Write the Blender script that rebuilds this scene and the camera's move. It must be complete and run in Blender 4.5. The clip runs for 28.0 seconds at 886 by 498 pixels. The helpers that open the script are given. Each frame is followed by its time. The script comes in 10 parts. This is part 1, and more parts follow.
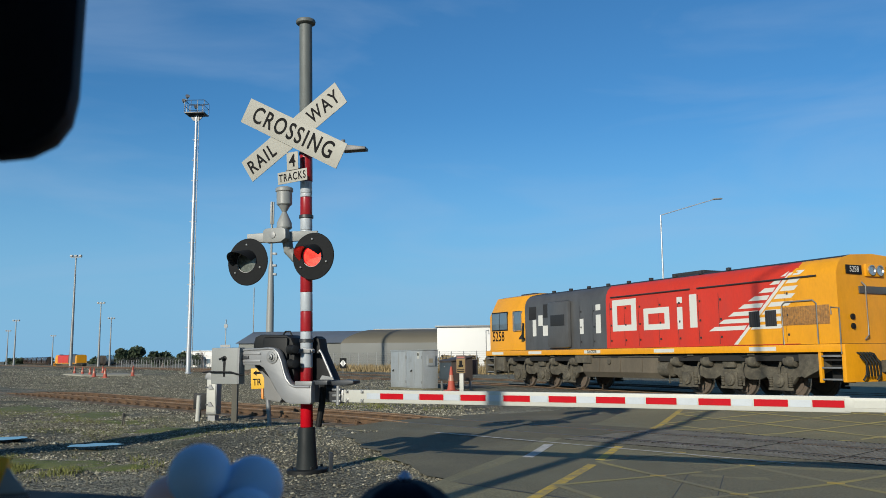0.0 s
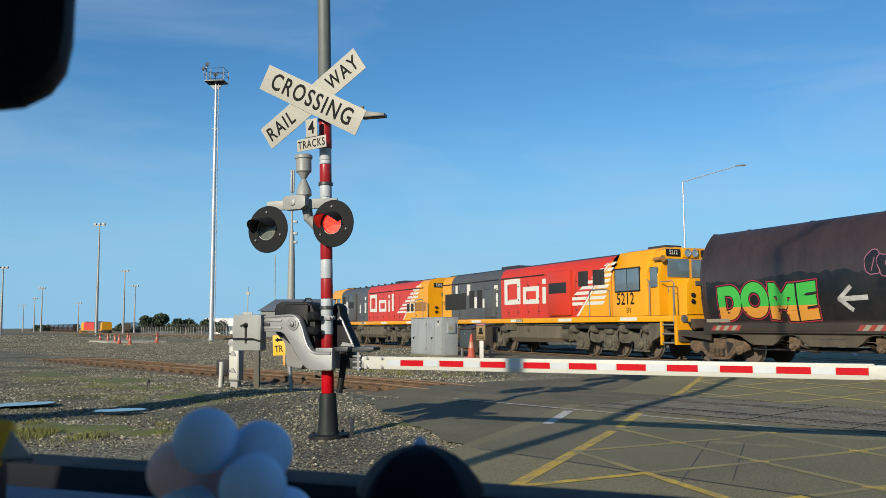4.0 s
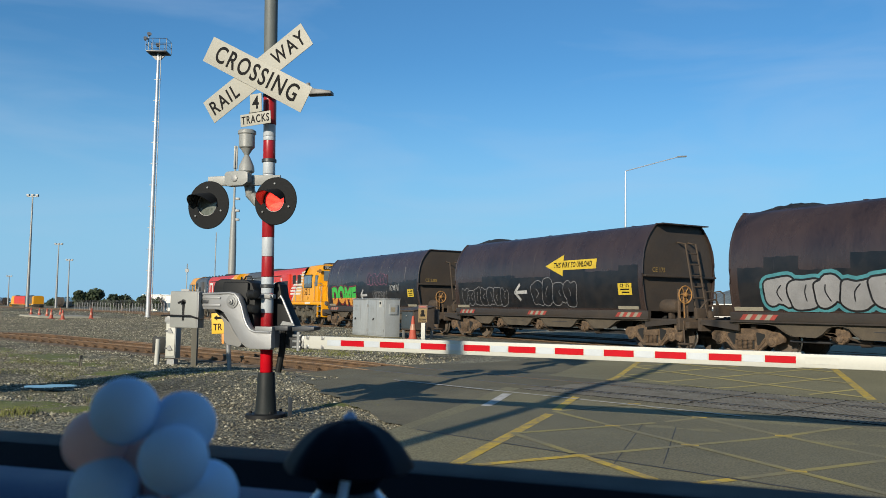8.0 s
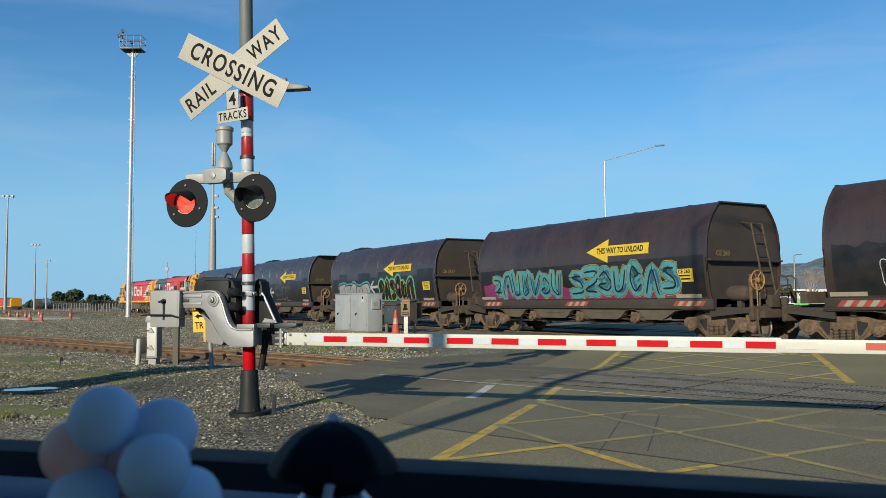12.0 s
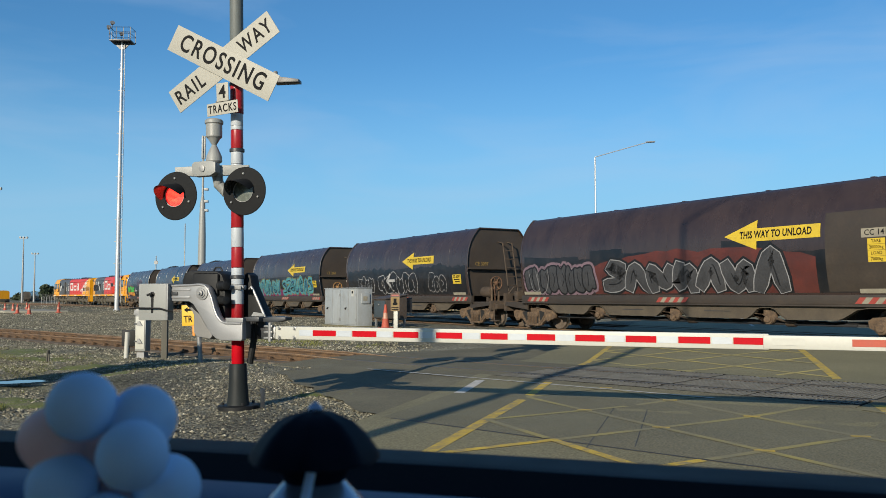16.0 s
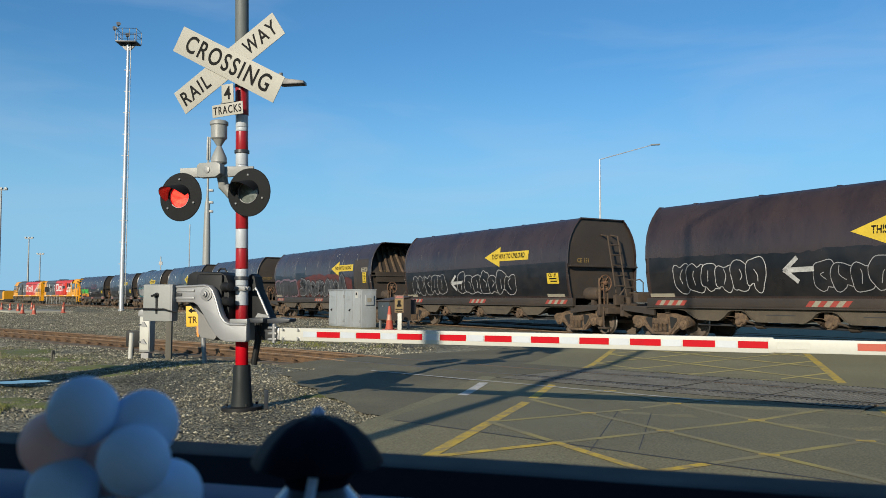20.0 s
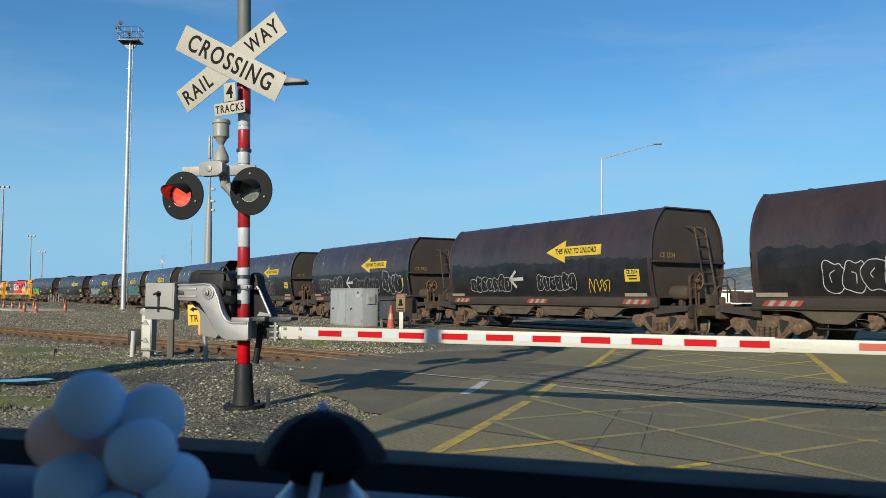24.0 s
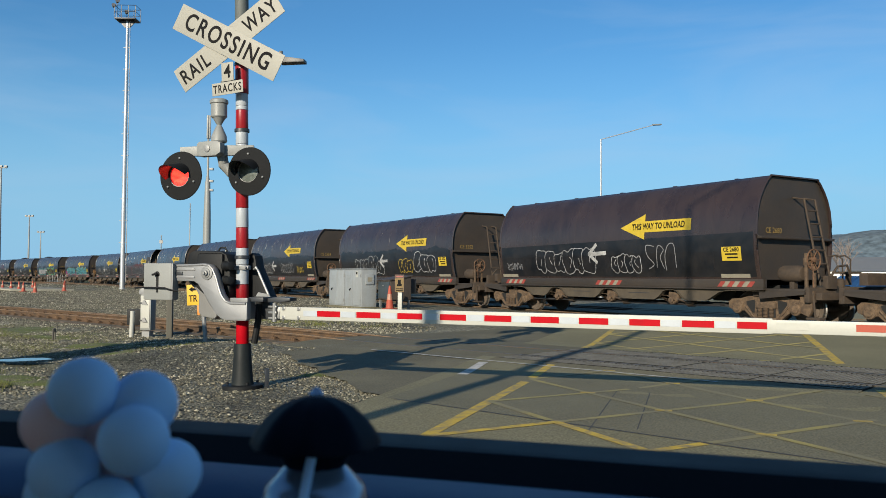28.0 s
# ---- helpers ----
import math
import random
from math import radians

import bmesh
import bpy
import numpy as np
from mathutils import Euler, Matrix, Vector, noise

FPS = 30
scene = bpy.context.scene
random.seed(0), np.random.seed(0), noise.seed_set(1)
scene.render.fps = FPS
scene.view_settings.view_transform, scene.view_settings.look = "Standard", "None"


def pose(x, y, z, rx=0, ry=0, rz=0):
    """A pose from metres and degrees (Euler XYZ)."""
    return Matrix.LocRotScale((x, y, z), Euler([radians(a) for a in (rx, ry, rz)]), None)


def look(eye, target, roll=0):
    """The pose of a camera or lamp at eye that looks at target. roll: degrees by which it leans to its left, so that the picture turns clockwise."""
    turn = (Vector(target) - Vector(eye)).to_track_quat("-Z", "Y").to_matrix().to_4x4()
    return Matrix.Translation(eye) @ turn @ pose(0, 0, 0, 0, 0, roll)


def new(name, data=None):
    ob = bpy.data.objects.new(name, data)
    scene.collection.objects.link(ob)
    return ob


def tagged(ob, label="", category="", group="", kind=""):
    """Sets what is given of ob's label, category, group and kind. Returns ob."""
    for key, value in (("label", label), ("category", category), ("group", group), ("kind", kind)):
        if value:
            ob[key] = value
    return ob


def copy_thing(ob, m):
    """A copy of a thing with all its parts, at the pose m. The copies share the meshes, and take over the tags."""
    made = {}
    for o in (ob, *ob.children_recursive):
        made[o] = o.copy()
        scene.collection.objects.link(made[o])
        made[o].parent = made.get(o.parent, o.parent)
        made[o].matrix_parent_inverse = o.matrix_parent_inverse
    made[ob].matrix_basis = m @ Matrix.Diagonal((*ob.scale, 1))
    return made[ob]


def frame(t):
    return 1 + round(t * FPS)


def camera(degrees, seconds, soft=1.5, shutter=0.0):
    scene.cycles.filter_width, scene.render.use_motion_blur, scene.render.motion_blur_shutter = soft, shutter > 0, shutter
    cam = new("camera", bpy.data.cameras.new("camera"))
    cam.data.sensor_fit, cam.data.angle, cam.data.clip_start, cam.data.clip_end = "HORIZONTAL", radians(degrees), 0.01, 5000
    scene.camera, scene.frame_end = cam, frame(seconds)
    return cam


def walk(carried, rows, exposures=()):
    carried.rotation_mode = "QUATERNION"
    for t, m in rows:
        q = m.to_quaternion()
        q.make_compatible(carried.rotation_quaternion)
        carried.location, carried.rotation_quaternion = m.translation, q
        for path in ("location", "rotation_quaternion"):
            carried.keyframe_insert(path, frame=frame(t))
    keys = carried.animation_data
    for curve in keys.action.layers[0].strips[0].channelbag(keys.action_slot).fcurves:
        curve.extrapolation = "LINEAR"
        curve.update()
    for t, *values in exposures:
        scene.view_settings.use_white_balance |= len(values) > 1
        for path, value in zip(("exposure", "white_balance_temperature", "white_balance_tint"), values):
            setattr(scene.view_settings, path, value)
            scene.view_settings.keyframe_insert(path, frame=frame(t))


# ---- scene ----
cam = camera(56.3, 28.0, 0.5)
cam.data.dof.use_dof = True
cam.data.dof.focus_distance = 16.0
cam.data.dof.aperture_fstop = 10.0
# seconds, place (m), pitch, roll, yaw (degrees)
PATH = [
    (0.0, -0.007, -0.042, 1.180, 7.52, 0.38, 2.59),
    (0.5, -0.007, -0.049, 1.177, 7.51, 0.26, 3.98),
    (1.0, -0.015, -0.033, 1.176, 7.61, 0.14, 5.50),
    (1.5, -0.015, -0.026, 1.176, 7.20, 0.03, 6.71),
    (2.0, -0.012, -0.025, 1.177, 6.29, -0.05, 7.29),
    (2.5, -0.011, -0.024, 1.171, 5.63, -0.07, 6.80),
    (3.0, -0.011, -0.008, 1.174, 5.45, 0.03, 5.77),
    (3.5, -0.008, -0.014, 1.173, 5.47, 0.18, 4.88),
    (4.0, -0.006, -0.010, 1.176, 5.30, 0.32, 3.98),
    (4.5, -0.007, -0.007, 1.173, 4.98, 0.35, 3.17),
    (6.5, -0.005, 0.004, 1.172, 4.22, 0.56, 1.32),
    (7.0, -0.004, 0.003, 1.173, 4.17, 0.25, 1.03),
    (7.5, -0.000, -0.006, 1.173, 4.18, -0.36, 0.43),
    (8.0, 0.000, -0.000, 1.170, 4.10, -0.90, 0.00),
    (8.5, 0.000, -0.002, 1.170, 4.09, -1.11, 0.05),
    (9.0, 0.001, 0.002, 1.169, 4.09, -1.07, 0.12),
    (9.5, 0.001, -0.000, 1.170, 4.09, -0.91, 0.08),
    (10.0, 0.001, 0.004, 1.170, 4.11, -0.69, 0.06),
    (10.5, -0.000, 0.004, 1.170, 4.08, -0.34, -0.00),
    (11.0, 0.002, 0.008, 1.175, 4.02, -0.05, -0.52),
    (11.5, 0.001, 0.006, 1.174, 3.86, 0.07, -1.09),
    (13.5, 0.000, 0.002, 1.176, 3.09, 0.94, -0.93),
    (14.0, 0.008, 0.009, 1.175, 3.14, 0.45, -1.21),
    (14.5, 0.002, 0.011, 1.170, 3.28, 0.18, -1.18),
    (15.0, 0.004, 0.004, 1.174, 3.34, 0.05, -1.40),
    (15.5, 0.005, 0.004, 1.174, 3.29, 0.04, -1.64),
    (16.0, 0.006, 0.005, 1.170, 3.28, 0.05, -1.90),
    (16.5, 0.005, 0.002, 1.169, 3.39, -0.08, -2.07),
    (17.0, 0.005, 0.009, 1.172, 3.47, -0.20, -1.83),
    (17.5, 0.005, 0.002, 1.170, 3.48, -0.16, -1.50),
    (18.0, 0.004, 0.001, 1.171, 3.46, -0.11, -1.42),
    (18.5, 0.003, 0.000, 1.173, 3.42, -0.05, -1.43),
    (19.0, 0.004, 0.003, 1.171, 3.40, -0.05, -1.52),
    (19.5, 0.003, -0.001, 1.170, 3.39, -0.10, -1.65),
    (20.0, 0.006, 0.009, 1.172, 3.41, -0.20, -1.62),
    (20.5, 0.006, -0.001, 1.170, 3.49, -0.22, -1.57),
    (21.0, 0.006, 0.006, 1.174, 3.53, -0.21, -1.54),
    (21.5, 0.004, 0.004, 1.171, 3.52, -0.26, -1.55),
    (23.5, 0.003, 0.002, 1.170, 3.48, -0.35, -1.53),
    (24.0, 0.004, 0.005, 1.170, 3.35, -0.31, -1.52),
    (24.5, 0.003, 0.007, 1.174, 3.19, -0.28, -1.60),
    (25.0, 0.005, 0.008, 1.173, 3.15, -0.28, -1.83),
    (25.5, 0.002, 0.009, 1.172, 3.12, -0.28, -2.00),
    (26.0, 0.002, 0.010, 1.172, 3.12, -0.23, -2.01),
    (26.5, 0.004, 0.007, 1.171, 3.15, -0.27, -2.05),
    (27.0, 0.004, 0.002, 1.170, 3.03, -0.35, -2.13),
    (27.5, 0.004, 0.005, 1.168, 2.57, -0.35, -1.88),
    (28.0, 0.008, 0.006, 1.174, 2.00, -0.41, -1.60),
]
walk(cam, [(t, pose(x, y, z, 90 + p, r, w)) for t, x, y, z, p, r, w in PATH],
     exposures=[(0.0, 0.24, 6080, 9), (2.0, 0.47, 6500, 10), (28.0, 0.47, 6500, 10)])

# ---- light: low winter sun behind the camera, clear sky with thin cirrus ----
SUN_AZ, SUN_EL = 206.7, 18.7
world = bpy.data.worlds.new("sky")
scene.world = world
world.use_nodes = True
wn, wl = world.node_tree.nodes, world.node_tree.links
sky = wn.new("ShaderNodeTexSky")
sky.sky_type = "NISHITA"
sky.sun_disc = False
sky.sun_elevation, sky.sun_rotation = radians(SUN_EL), radians(SUN_AZ)
sky.air_density, sky.dust_density, sky.ozone_density = 1.0, 0.6, 2.2
wtc = wn.new("ShaderNodeTexCoord")
wmap = wn.new("ShaderNodeMapping")
wmap.inputs["Scale"].default_value = (1.1, 0.9, 5.0)
wmap.inputs["Rotation"].default_value = (0.0, radians(9), radians(20))
wnoise = wn.new("ShaderNodeTexNoise")
wnoise.inputs["Scale"].default_value = 2.6
wnoise.inputs["Detail"].default_value = 7.0
wnoise.inputs["Distortion"].default_value = 0.5
wramp = wn.new("ShaderNodeValToRGB")
wramp.color_ramp.elements[0].position, wramp.color_ramp.elements[0].color = 0.46, (0, 0, 0, 1)
wramp.color_ramp.elements[1].position, wramp.color_ramp.elements[1].color = 0.80, (0.34, 0.34, 0.34, 1)
wmix = wn.new("ShaderNodeMix")
wmix.data_type = "RGBA"
wmix.inputs["B"].default_value = (4.2, 5.4, 7.0, 1)
wbg = wn["Background"]
wbg.inputs["Strength"].default_value = 0.0793
wl.new(wtc.outputs["Generated"], wmap.inputs["Vector"])
wl.new(wmap.outputs[0], wnoise.inputs["Vector"])
wl.new(wnoise.outputs["Fac"], wramp.inputs[0])
wl.new(wramp.outputs[0], wmix.inputs["Factor"])
wtint = wn.new("ShaderNodeMix")
wtint.data_type, wtint.blend_type = "RGBA", "MULTIPLY"
wtint.inputs["Factor"].default_value = 1.0
wtint.inputs["B"].default_value = (0.46, 0.90, 1.18, 1)
wl.new(sky.outputs[0], wtint.inputs["A"])
whaze = wn.new("ShaderNodeMix")
whaze.data_type = "RGBA"
whaze.inputs["B"].default_value = (2.6, 5.05, 7.35, 1)
wsep = wn.new("ShaderNodeSeparateXYZ")
wlow = wn.new("ShaderNodeMapRange")
wlow.interpolation_type = "SMOOTHSTEP"
wlow.inputs["From Min"].default_value, wlow.inputs["From Max"].default_value = 0.0, 0.30
wlow.inputs["To Min"].default_value, wlow.inputs["To Max"].default_value = 0.9, 0.0
wl.new(wtc.outputs["Generated"], wsep.inputs[0])
wl.new(wsep.outputs["Z"], wlow.inputs[0])
wl.new(wlow.outputs[0], whaze.inputs["Factor"])
wl.new(wtint.outputs["Result"], whaze.inputs["A"])
wl.new(whaze.outputs["Result"], wmix.inputs["A"])
wl.new(wmix.outputs["Result"], wbg.inputs["Color"])

sun = new("sun", bpy.data.lights.new("sun", "SUN"))
sun.data.energy, sun.data.angle, sun.data.color = 5.0, radians(0.55), (1.0, 0.89, 0.71)
sd = Vector((math.sin(radians(SUN_AZ)) * math.cos(radians(SUN_EL)), math.cos(radians(SUN_AZ)) * math.cos(radians(SUN_EL)), math.sin(radians(SUN_EL))))
sun.matrix_world = look(sd * 50, (0, 0, 0))

# ---- materials ----
BASE_SCALE = 0.72           # scales outdoor base colours down, so that shade comes out darker


def material(name, color, rough=0.6, metal=0.0, var=0.15, scale=3.0, fine=60.0, bump=0.0, second=None, amount=0.0,
             stretch=(1, 1, 1), spec=0.5, coat=0.0, emit=0.0, emit_color=None, rough_var=0.15, mid=0.5, soft=0.12, dull=BASE_SCALE):
    """Base colour varied at two scales, a second tone in patches, roughness that varies and a fine relief."""
    color, second = [c * dull for c in color], [c * dull for c in second] if second else None
    m = bpy.data.materials.new(name)
    m.use_nodes = True
    n, l = m.node_tree.nodes, m.node_tree.links
    b = n["Principled BSDF"]
    tc, mp = n.new("ShaderNodeTexCoord"), n.new("ShaderNodeMapping")
    mp.inputs["Scale"].default_value = stretch
    l.new(tc.outputs["Object"], mp.inputs["Vector"])
    big, small = n.new("ShaderNodeTexNoise"), n.new("ShaderNodeTexNoise")
    big.inputs["Scale"].default_value, big.inputs["Detail"].default_value = scale, 6
    small.inputs["Scale"].default_value, small.inputs["Detail"].default_value = fine, 4
    l.new(mp.outputs[0], big.inputs["Vector"])
    l.new(mp.outputs[0], small.inputs["Vector"])
    base = n.new("ShaderNodeMix")
    base.data_type = "RGBA"
    base.inputs["A"].default_value = (*[c * (1 - var) for c in color], 1)
    base.inputs["B"].default_value = (*[min(1, c * (1 + var)) for c in color], 1)
    add = n.new("ShaderNodeMath")
    add.operation = "MULTIPLY_ADD"
    add.inputs[1].default_value = 0.5
    half = n.new("ShaderNodeMath")
    half.operation = "MULTIPLY"
    half.inputs[1].default_value = 0.5
    l.new(small.outputs["Fac"], half.inputs[0])
    l.new(big.outputs["Fac"], add.inputs[0])
    l.new(half.outputs[0], add.inputs[2])
    sharp = n.new("ShaderNodeMapRange")
    sharp.inputs["From Min"].default_value, sharp.inputs["From Max"].default_value = 0.3, 0.7
    l.new(add.outputs[0], sharp.inputs[0])
    l.new(sharp.outputs[0], base.inputs["Factor"])
    out = base.outputs["Result"]
    if second:
        other = n.new("ShaderNodeMix")
        other.data_type = "RGBA"
        patch = n.new("ShaderNodeTexNoise")
        patch.inputs["Scale"].default_value, patch.inputs["Detail"].default_value = scale * 1.7, 9
        patch.inputs["Roughness"].default_value = 0.65
        shift = n.new("ShaderNodeVectorMath")
        shift.inputs[1].default_value = (7.3, 3.1, 5.7)
        l.new(mp.outputs[0], shift.inputs[0])
        l.new(shift.outputs[0], patch.inputs["Vector"])
        mr = n.new("ShaderNodeMapRange")
        mr.inputs["From Min"].default_value, mr.inputs["From Max"].default_value = mid - soft, mid + soft
        mr.inputs["To Max"].default_value = amount
        l.new(patch.outputs["Fac"], mr.inputs[0])
        l.new(mr.outputs[0], other.inputs["Factor"])
        l.new(out, other.inputs["A"])
        other.inputs["B"].default_value = (*second, 1)
        out = other.outputs["Result"]
    l.new(out, b.inputs["Base Color"])
    rr = n.new("ShaderNodeMapRange")
    rr.inputs["To Min"].default_value, rr.inputs["To Max"].default_value = max(0.02, rough - rough_var), min(1, rough + rough_var)
    l.new(big.outputs["Fac"], rr.inputs[0])
    l.new(rr.outputs[0], b.inputs["Roughness"])
    b.inputs["Metallic"].default_value = metal
    b.inputs["Specular IOR Level"].default_value = spec
    b.inputs["Coat Weight"].default_value = coat
    if emit:
        b.inputs["Emission Color"].default_value = (*emit_color, 1)
        b.inputs["Emission Strength"].default_value = emit
    if bump:
        bp = n.new("ShaderNodeBump")
        bp.inputs["Strength"].default_value = 0.6
        bp.inputs["Distance"].default_value = bump
        l.new(small.outputs["Fac"], bp.inputs["Height"])
        l.new(bp.outputs[0], b.inputs["Normal"])
    return m


def ground_material(name, tones, scale, fine, bump, rough=0.9, cell=0.0, patches=None, lumps=0.0):
    """Loose or rolled ground: tones mixed by broad noise, stones by cells, relief by both."""
    m = bpy.data.materials.new(name)
    m.use_nodes = True
    n, l = m.node_tree.nodes, m.node_tree.links
    b = n["Principled BSDF"]
    tc = n.new("ShaderNodeTexCoord")
    broad, grain = n.new("ShaderNodeTexNoise"), n.new("ShaderNodeTexNoise")
    broad.inputs["Scale"].default_value, broad.inputs["Detail"].default_value = scale, 8
    broad.inputs["Roughness"].default_value = 0.62
    grain.inputs["Scale"].default_value, grain.inputs["Detail"].default_value = fine, 5
    ramp = n.new("ShaderNodeValToRGB")
    while len(ramp.color_ramp.elements) < len(tones):
        ramp.color_ramp.elements.new(0.5)
    for i, c in enumerate(tones):
        ramp.color_ramp.elements[i].position = 0.28 + 0.44 * i / (len(tones) - 1)
        ramp.color_ramp.elements[i].color = (*[q * BASE_SCALE for q in c], 1)
    for t in (broad, grain):
        l.new(tc.outputs["Object"], t.inputs["Vector"])
    l.new(broad.outputs["Fac"], ramp.inputs[0])
    mul = n.new("ShaderNodeMix")
    mul.data_type, mul.blend_type = "RGBA", "MULTIPLY"
    mul.inputs["Factor"].default_value = 1.0
    gr = n.new("ShaderNodeMapRange")
    gr.inputs["From Min"].default_value, gr.inputs["From Max"].default_value = 0.3, 0.7
    gr.inputs["To Min"].default_value, gr.inputs["To Max"].default_value = 0.55, 1.35
    l.new(grain.outputs["Fac"], gr.inputs[0])
    l.new(ramp.outputs[0], mul.inputs["A"])
    height = grain.outputs["Fac"]
    if cell:
        vo = n.new("ShaderNodeTexVoronoi")
        vo.inputs["Scale"].default_value = cell
        l.new(tc.outputs["Object"], vo.inputs["Vector"])
        sep = n.new("ShaderNodeSeparateColor")
        l.new(vo.outputs["Color"], sep.inputs[0])
        cr = n.new("ShaderNodeMapRange")
        cr.inputs["To Min"].default_value, cr.inputs["To Max"].default_value = 0.3, 1.65
        l.new(sep.outputs[0], cr.inputs[0])
        both = n.new("ShaderNodeMath")
        both.operation = "MULTIPLY"
        l.new(cr.outputs[0], both.inputs[0])
        l.new(gr.outputs[0], both.inputs[1])
        l.new(both.outputs[0], mul.inputs["B"])
        inv = n.new("ShaderNodeMath")
        inv.operation = "SUBTRACT"
        inv.inputs[0].default_value = 1.0
        l.new(vo.outputs["Distance"], inv.inputs[1])
        height = inv.outputs[0]
    else:
        l.new(gr.outputs[0], mul.inputs["B"])
    out = mul.outputs["Result"]
    if patches:
        tone, size, mid, amount = patches
        pn = n.new("ShaderNodeTexNoise")
        pn.inputs["Scale"].default_value, pn.inputs["Detail"].default_value = size, 7
        l.new(tc.outputs["Object"], pn.inputs["Vector"])
        pr = n.new("ShaderNodeMapRange")
        pr.inputs["From Min"].default_value, pr.inputs["From Max"].default_value = mid - 0.06, mid + 0.09
        pr.inputs["To Max"].default_value = amount
        l.new(pn.outputs["Fac"], pr.inputs[0])
        pm = n.new("ShaderNodeMix")
        pm.data_type = "RGBA"
        pm.inputs["B"].default_value = (*tone, 1)
        l.new(pr.outputs[0], pm.inputs["Factor"])
        l.new(out, pm.inputs["A"])
        out = pm.outputs["Result"]
    l.new(out, b.inputs["Base Color"])
    b.inputs["Roughness"].default_value = rough
    b.inputs["Specular IOR Level"].default_value = 0.3
    bp = n.new("ShaderNodeBump")
    bp.inputs["Strength"].default_value, bp.inputs["Distance"].default_value = 0.8, bump
    l.new(height, bp.inputs["Height"])
    if lumps:
        lump, lb = n.new("ShaderNodeTexNoise"), n.new("ShaderNodeBump")
        lump.inputs["Scale"].default_value, lump.inputs["Detail"].default_value, lump.inputs["Roughness"].default_value = lumps, 7, 0.7
        lb.inputs["Strength"].default_value, lb.inputs["Distance"].default_value = 0.9, 0.09
        l.new(tc.outputs["Object"], lump.inputs["Vector"])
        l.new(lump.outputs["Fac"], lb.inputs["Height"])
        l.new(lb.outputs[0], bp.inputs["Normal"])
    l.new(bp.outputs[0], b.inputs["Normal"])
    return m


def plain(name, color, rough=0.5, metal=0.0, **kw):
    return material(name, color, rough, metal, **kw)


M_GRAVEL = ground_material("gravel", [(0.058, 0.054, 0.040), (0.152, 0.143, 0.103), (0.244, 0.230, 0.167), (0.342, 0.324, 0.236)], 0.42, 18, 0.02, cell=36, lumps=4.5,
                           patches=((0.085, 0.095, 0.035), 0.22, 0.60, 0.6))
M_ASPHALT = ground_material("asphalt", [(0.200, 0.182, 0.103), (0.240, 0.219, 0.125), (0.280, 0.256, 0.148)], 0.5, 60, 0.003, rough=0.8)
M_APRON = ground_material("dusty asphalt", [(0.125, 0.114, 0.074), (0.165, 0.150, 0.096), (0.215, 0.196, 0.126)], 0.7, 55, 0.003, rough=0.85)
M_BALLAST = ground_material("ballast", [(0.09, 0.078, 0.062), (0.16, 0.138, 0.107), (0.22, 0.19, 0.148)], 0.8, 18, 0.03, cell=24)
M_HATCH = material("faded yellow hatch paint", (0.38, 0.32, 0.095), 0.8, var=0.2, scale=0.6, fine=50, second=(0.225, 0.205, 0.122), amount=0.94, mid=0.45, soft=0.10)
M_HATCH_FRESH = material("yellow hatch paint", (0.54, 0.44, 0.13), 0.8, var=0.2, scale=0.8, fine=50, second=(0.25, 0.225, 0.13), amount=0.6, mid=0.5, soft=0.10)
M_YELLOW_LINE = material("worn yellow road paint", (0.62, 0.43, 0.045), 0.75, var=0.25, scale=5, fine=70, second=(0.20, 0.185, 0.14), amount=0.75, mid=0.53, soft=0.10)
M_WHITE_LINE = material("worn white road paint", (0.62, 0.60, 0.55), 0.7, var=0.12, scale=5, fine=60, second=(0.22, 0.21, 0.18), amount=0.6, mid=0.55)
M_RUBBER = material("rubber crossing panel", (0.014, 0.0138, 0.013), 0.9, var=0.3, scale=2, fine=60, second=(0.05, 0.046, 0.036), amount=0.4, spec=0.2)
M_RUBBER_RIB = material("dusty rubber rib", (0.27, 0.26, 0.225), 0.9, var=0.3, scale=2, fine=60, second=(0.10, 0.095, 0.08), amount=0.5, spec=0.2)
M_RAIL_RUST = material("rusty rail web", (0.125, 0.070, 0.032), 0.9, var=0.45, scale=2.2, fine=30, bump=0.006, second=(0.048, 0.031, 0.020), amount=0.8)
M_RAIL_TOP = material("rusty rail head", (0.27, 0.175, 0.095), 0.7, 0.0, var=0.2, scale=3, fine=40)
M_RAIL_ROAD = material("dull worn rail head in the road", (0.11, 0.10, 0.082), 0.5, 0.3, var=0.2, scale=4)
M_SLEEPER = material("weathered sleeper", (0.13, 0.105, 0.08), 0.9, var=0.3, scale=4, fine=40, bump=0.006, stretch=(1, 6, 1))
M_STEEL = material("galvanised steel", (0.34, 0.345, 0.34), 0.4, 0.6, var=0.12, scale=5, fine=50, second=(0.25, 0.245, 0.235), amount=0.45)
M_PALE_STEEL = material("bright galvanised steel", (0.60, 0.62, 0.63), 0.36, 0.5, var=0.08, scale=5)
M_GALV_DULL = material("dull galvanised steel", (0.27, 0.275, 0.275), 0.55, 0.4, var=0.12, scale=6, fine=40)
M_ALU = material("cast aluminium gate casing", (0.30, 0.305, 0.31), 0.45, 0.35, var=0.08, scale=5, fine=120, bump=0.0008)
M_GREY_PAINT = material("light grey paint", (0.265, 0.275, 0.265), 0.5, var=0.08, scale=5, fine=60)
M_CABINET = material("pale grey cabinet paint", (0.325, 0.352, 0.365), 0.45, var=0.12, scale=2, fine=40, second=(0.25, 0.25, 0.235), amount=0.45, stretch=(1, 1, 0.4))
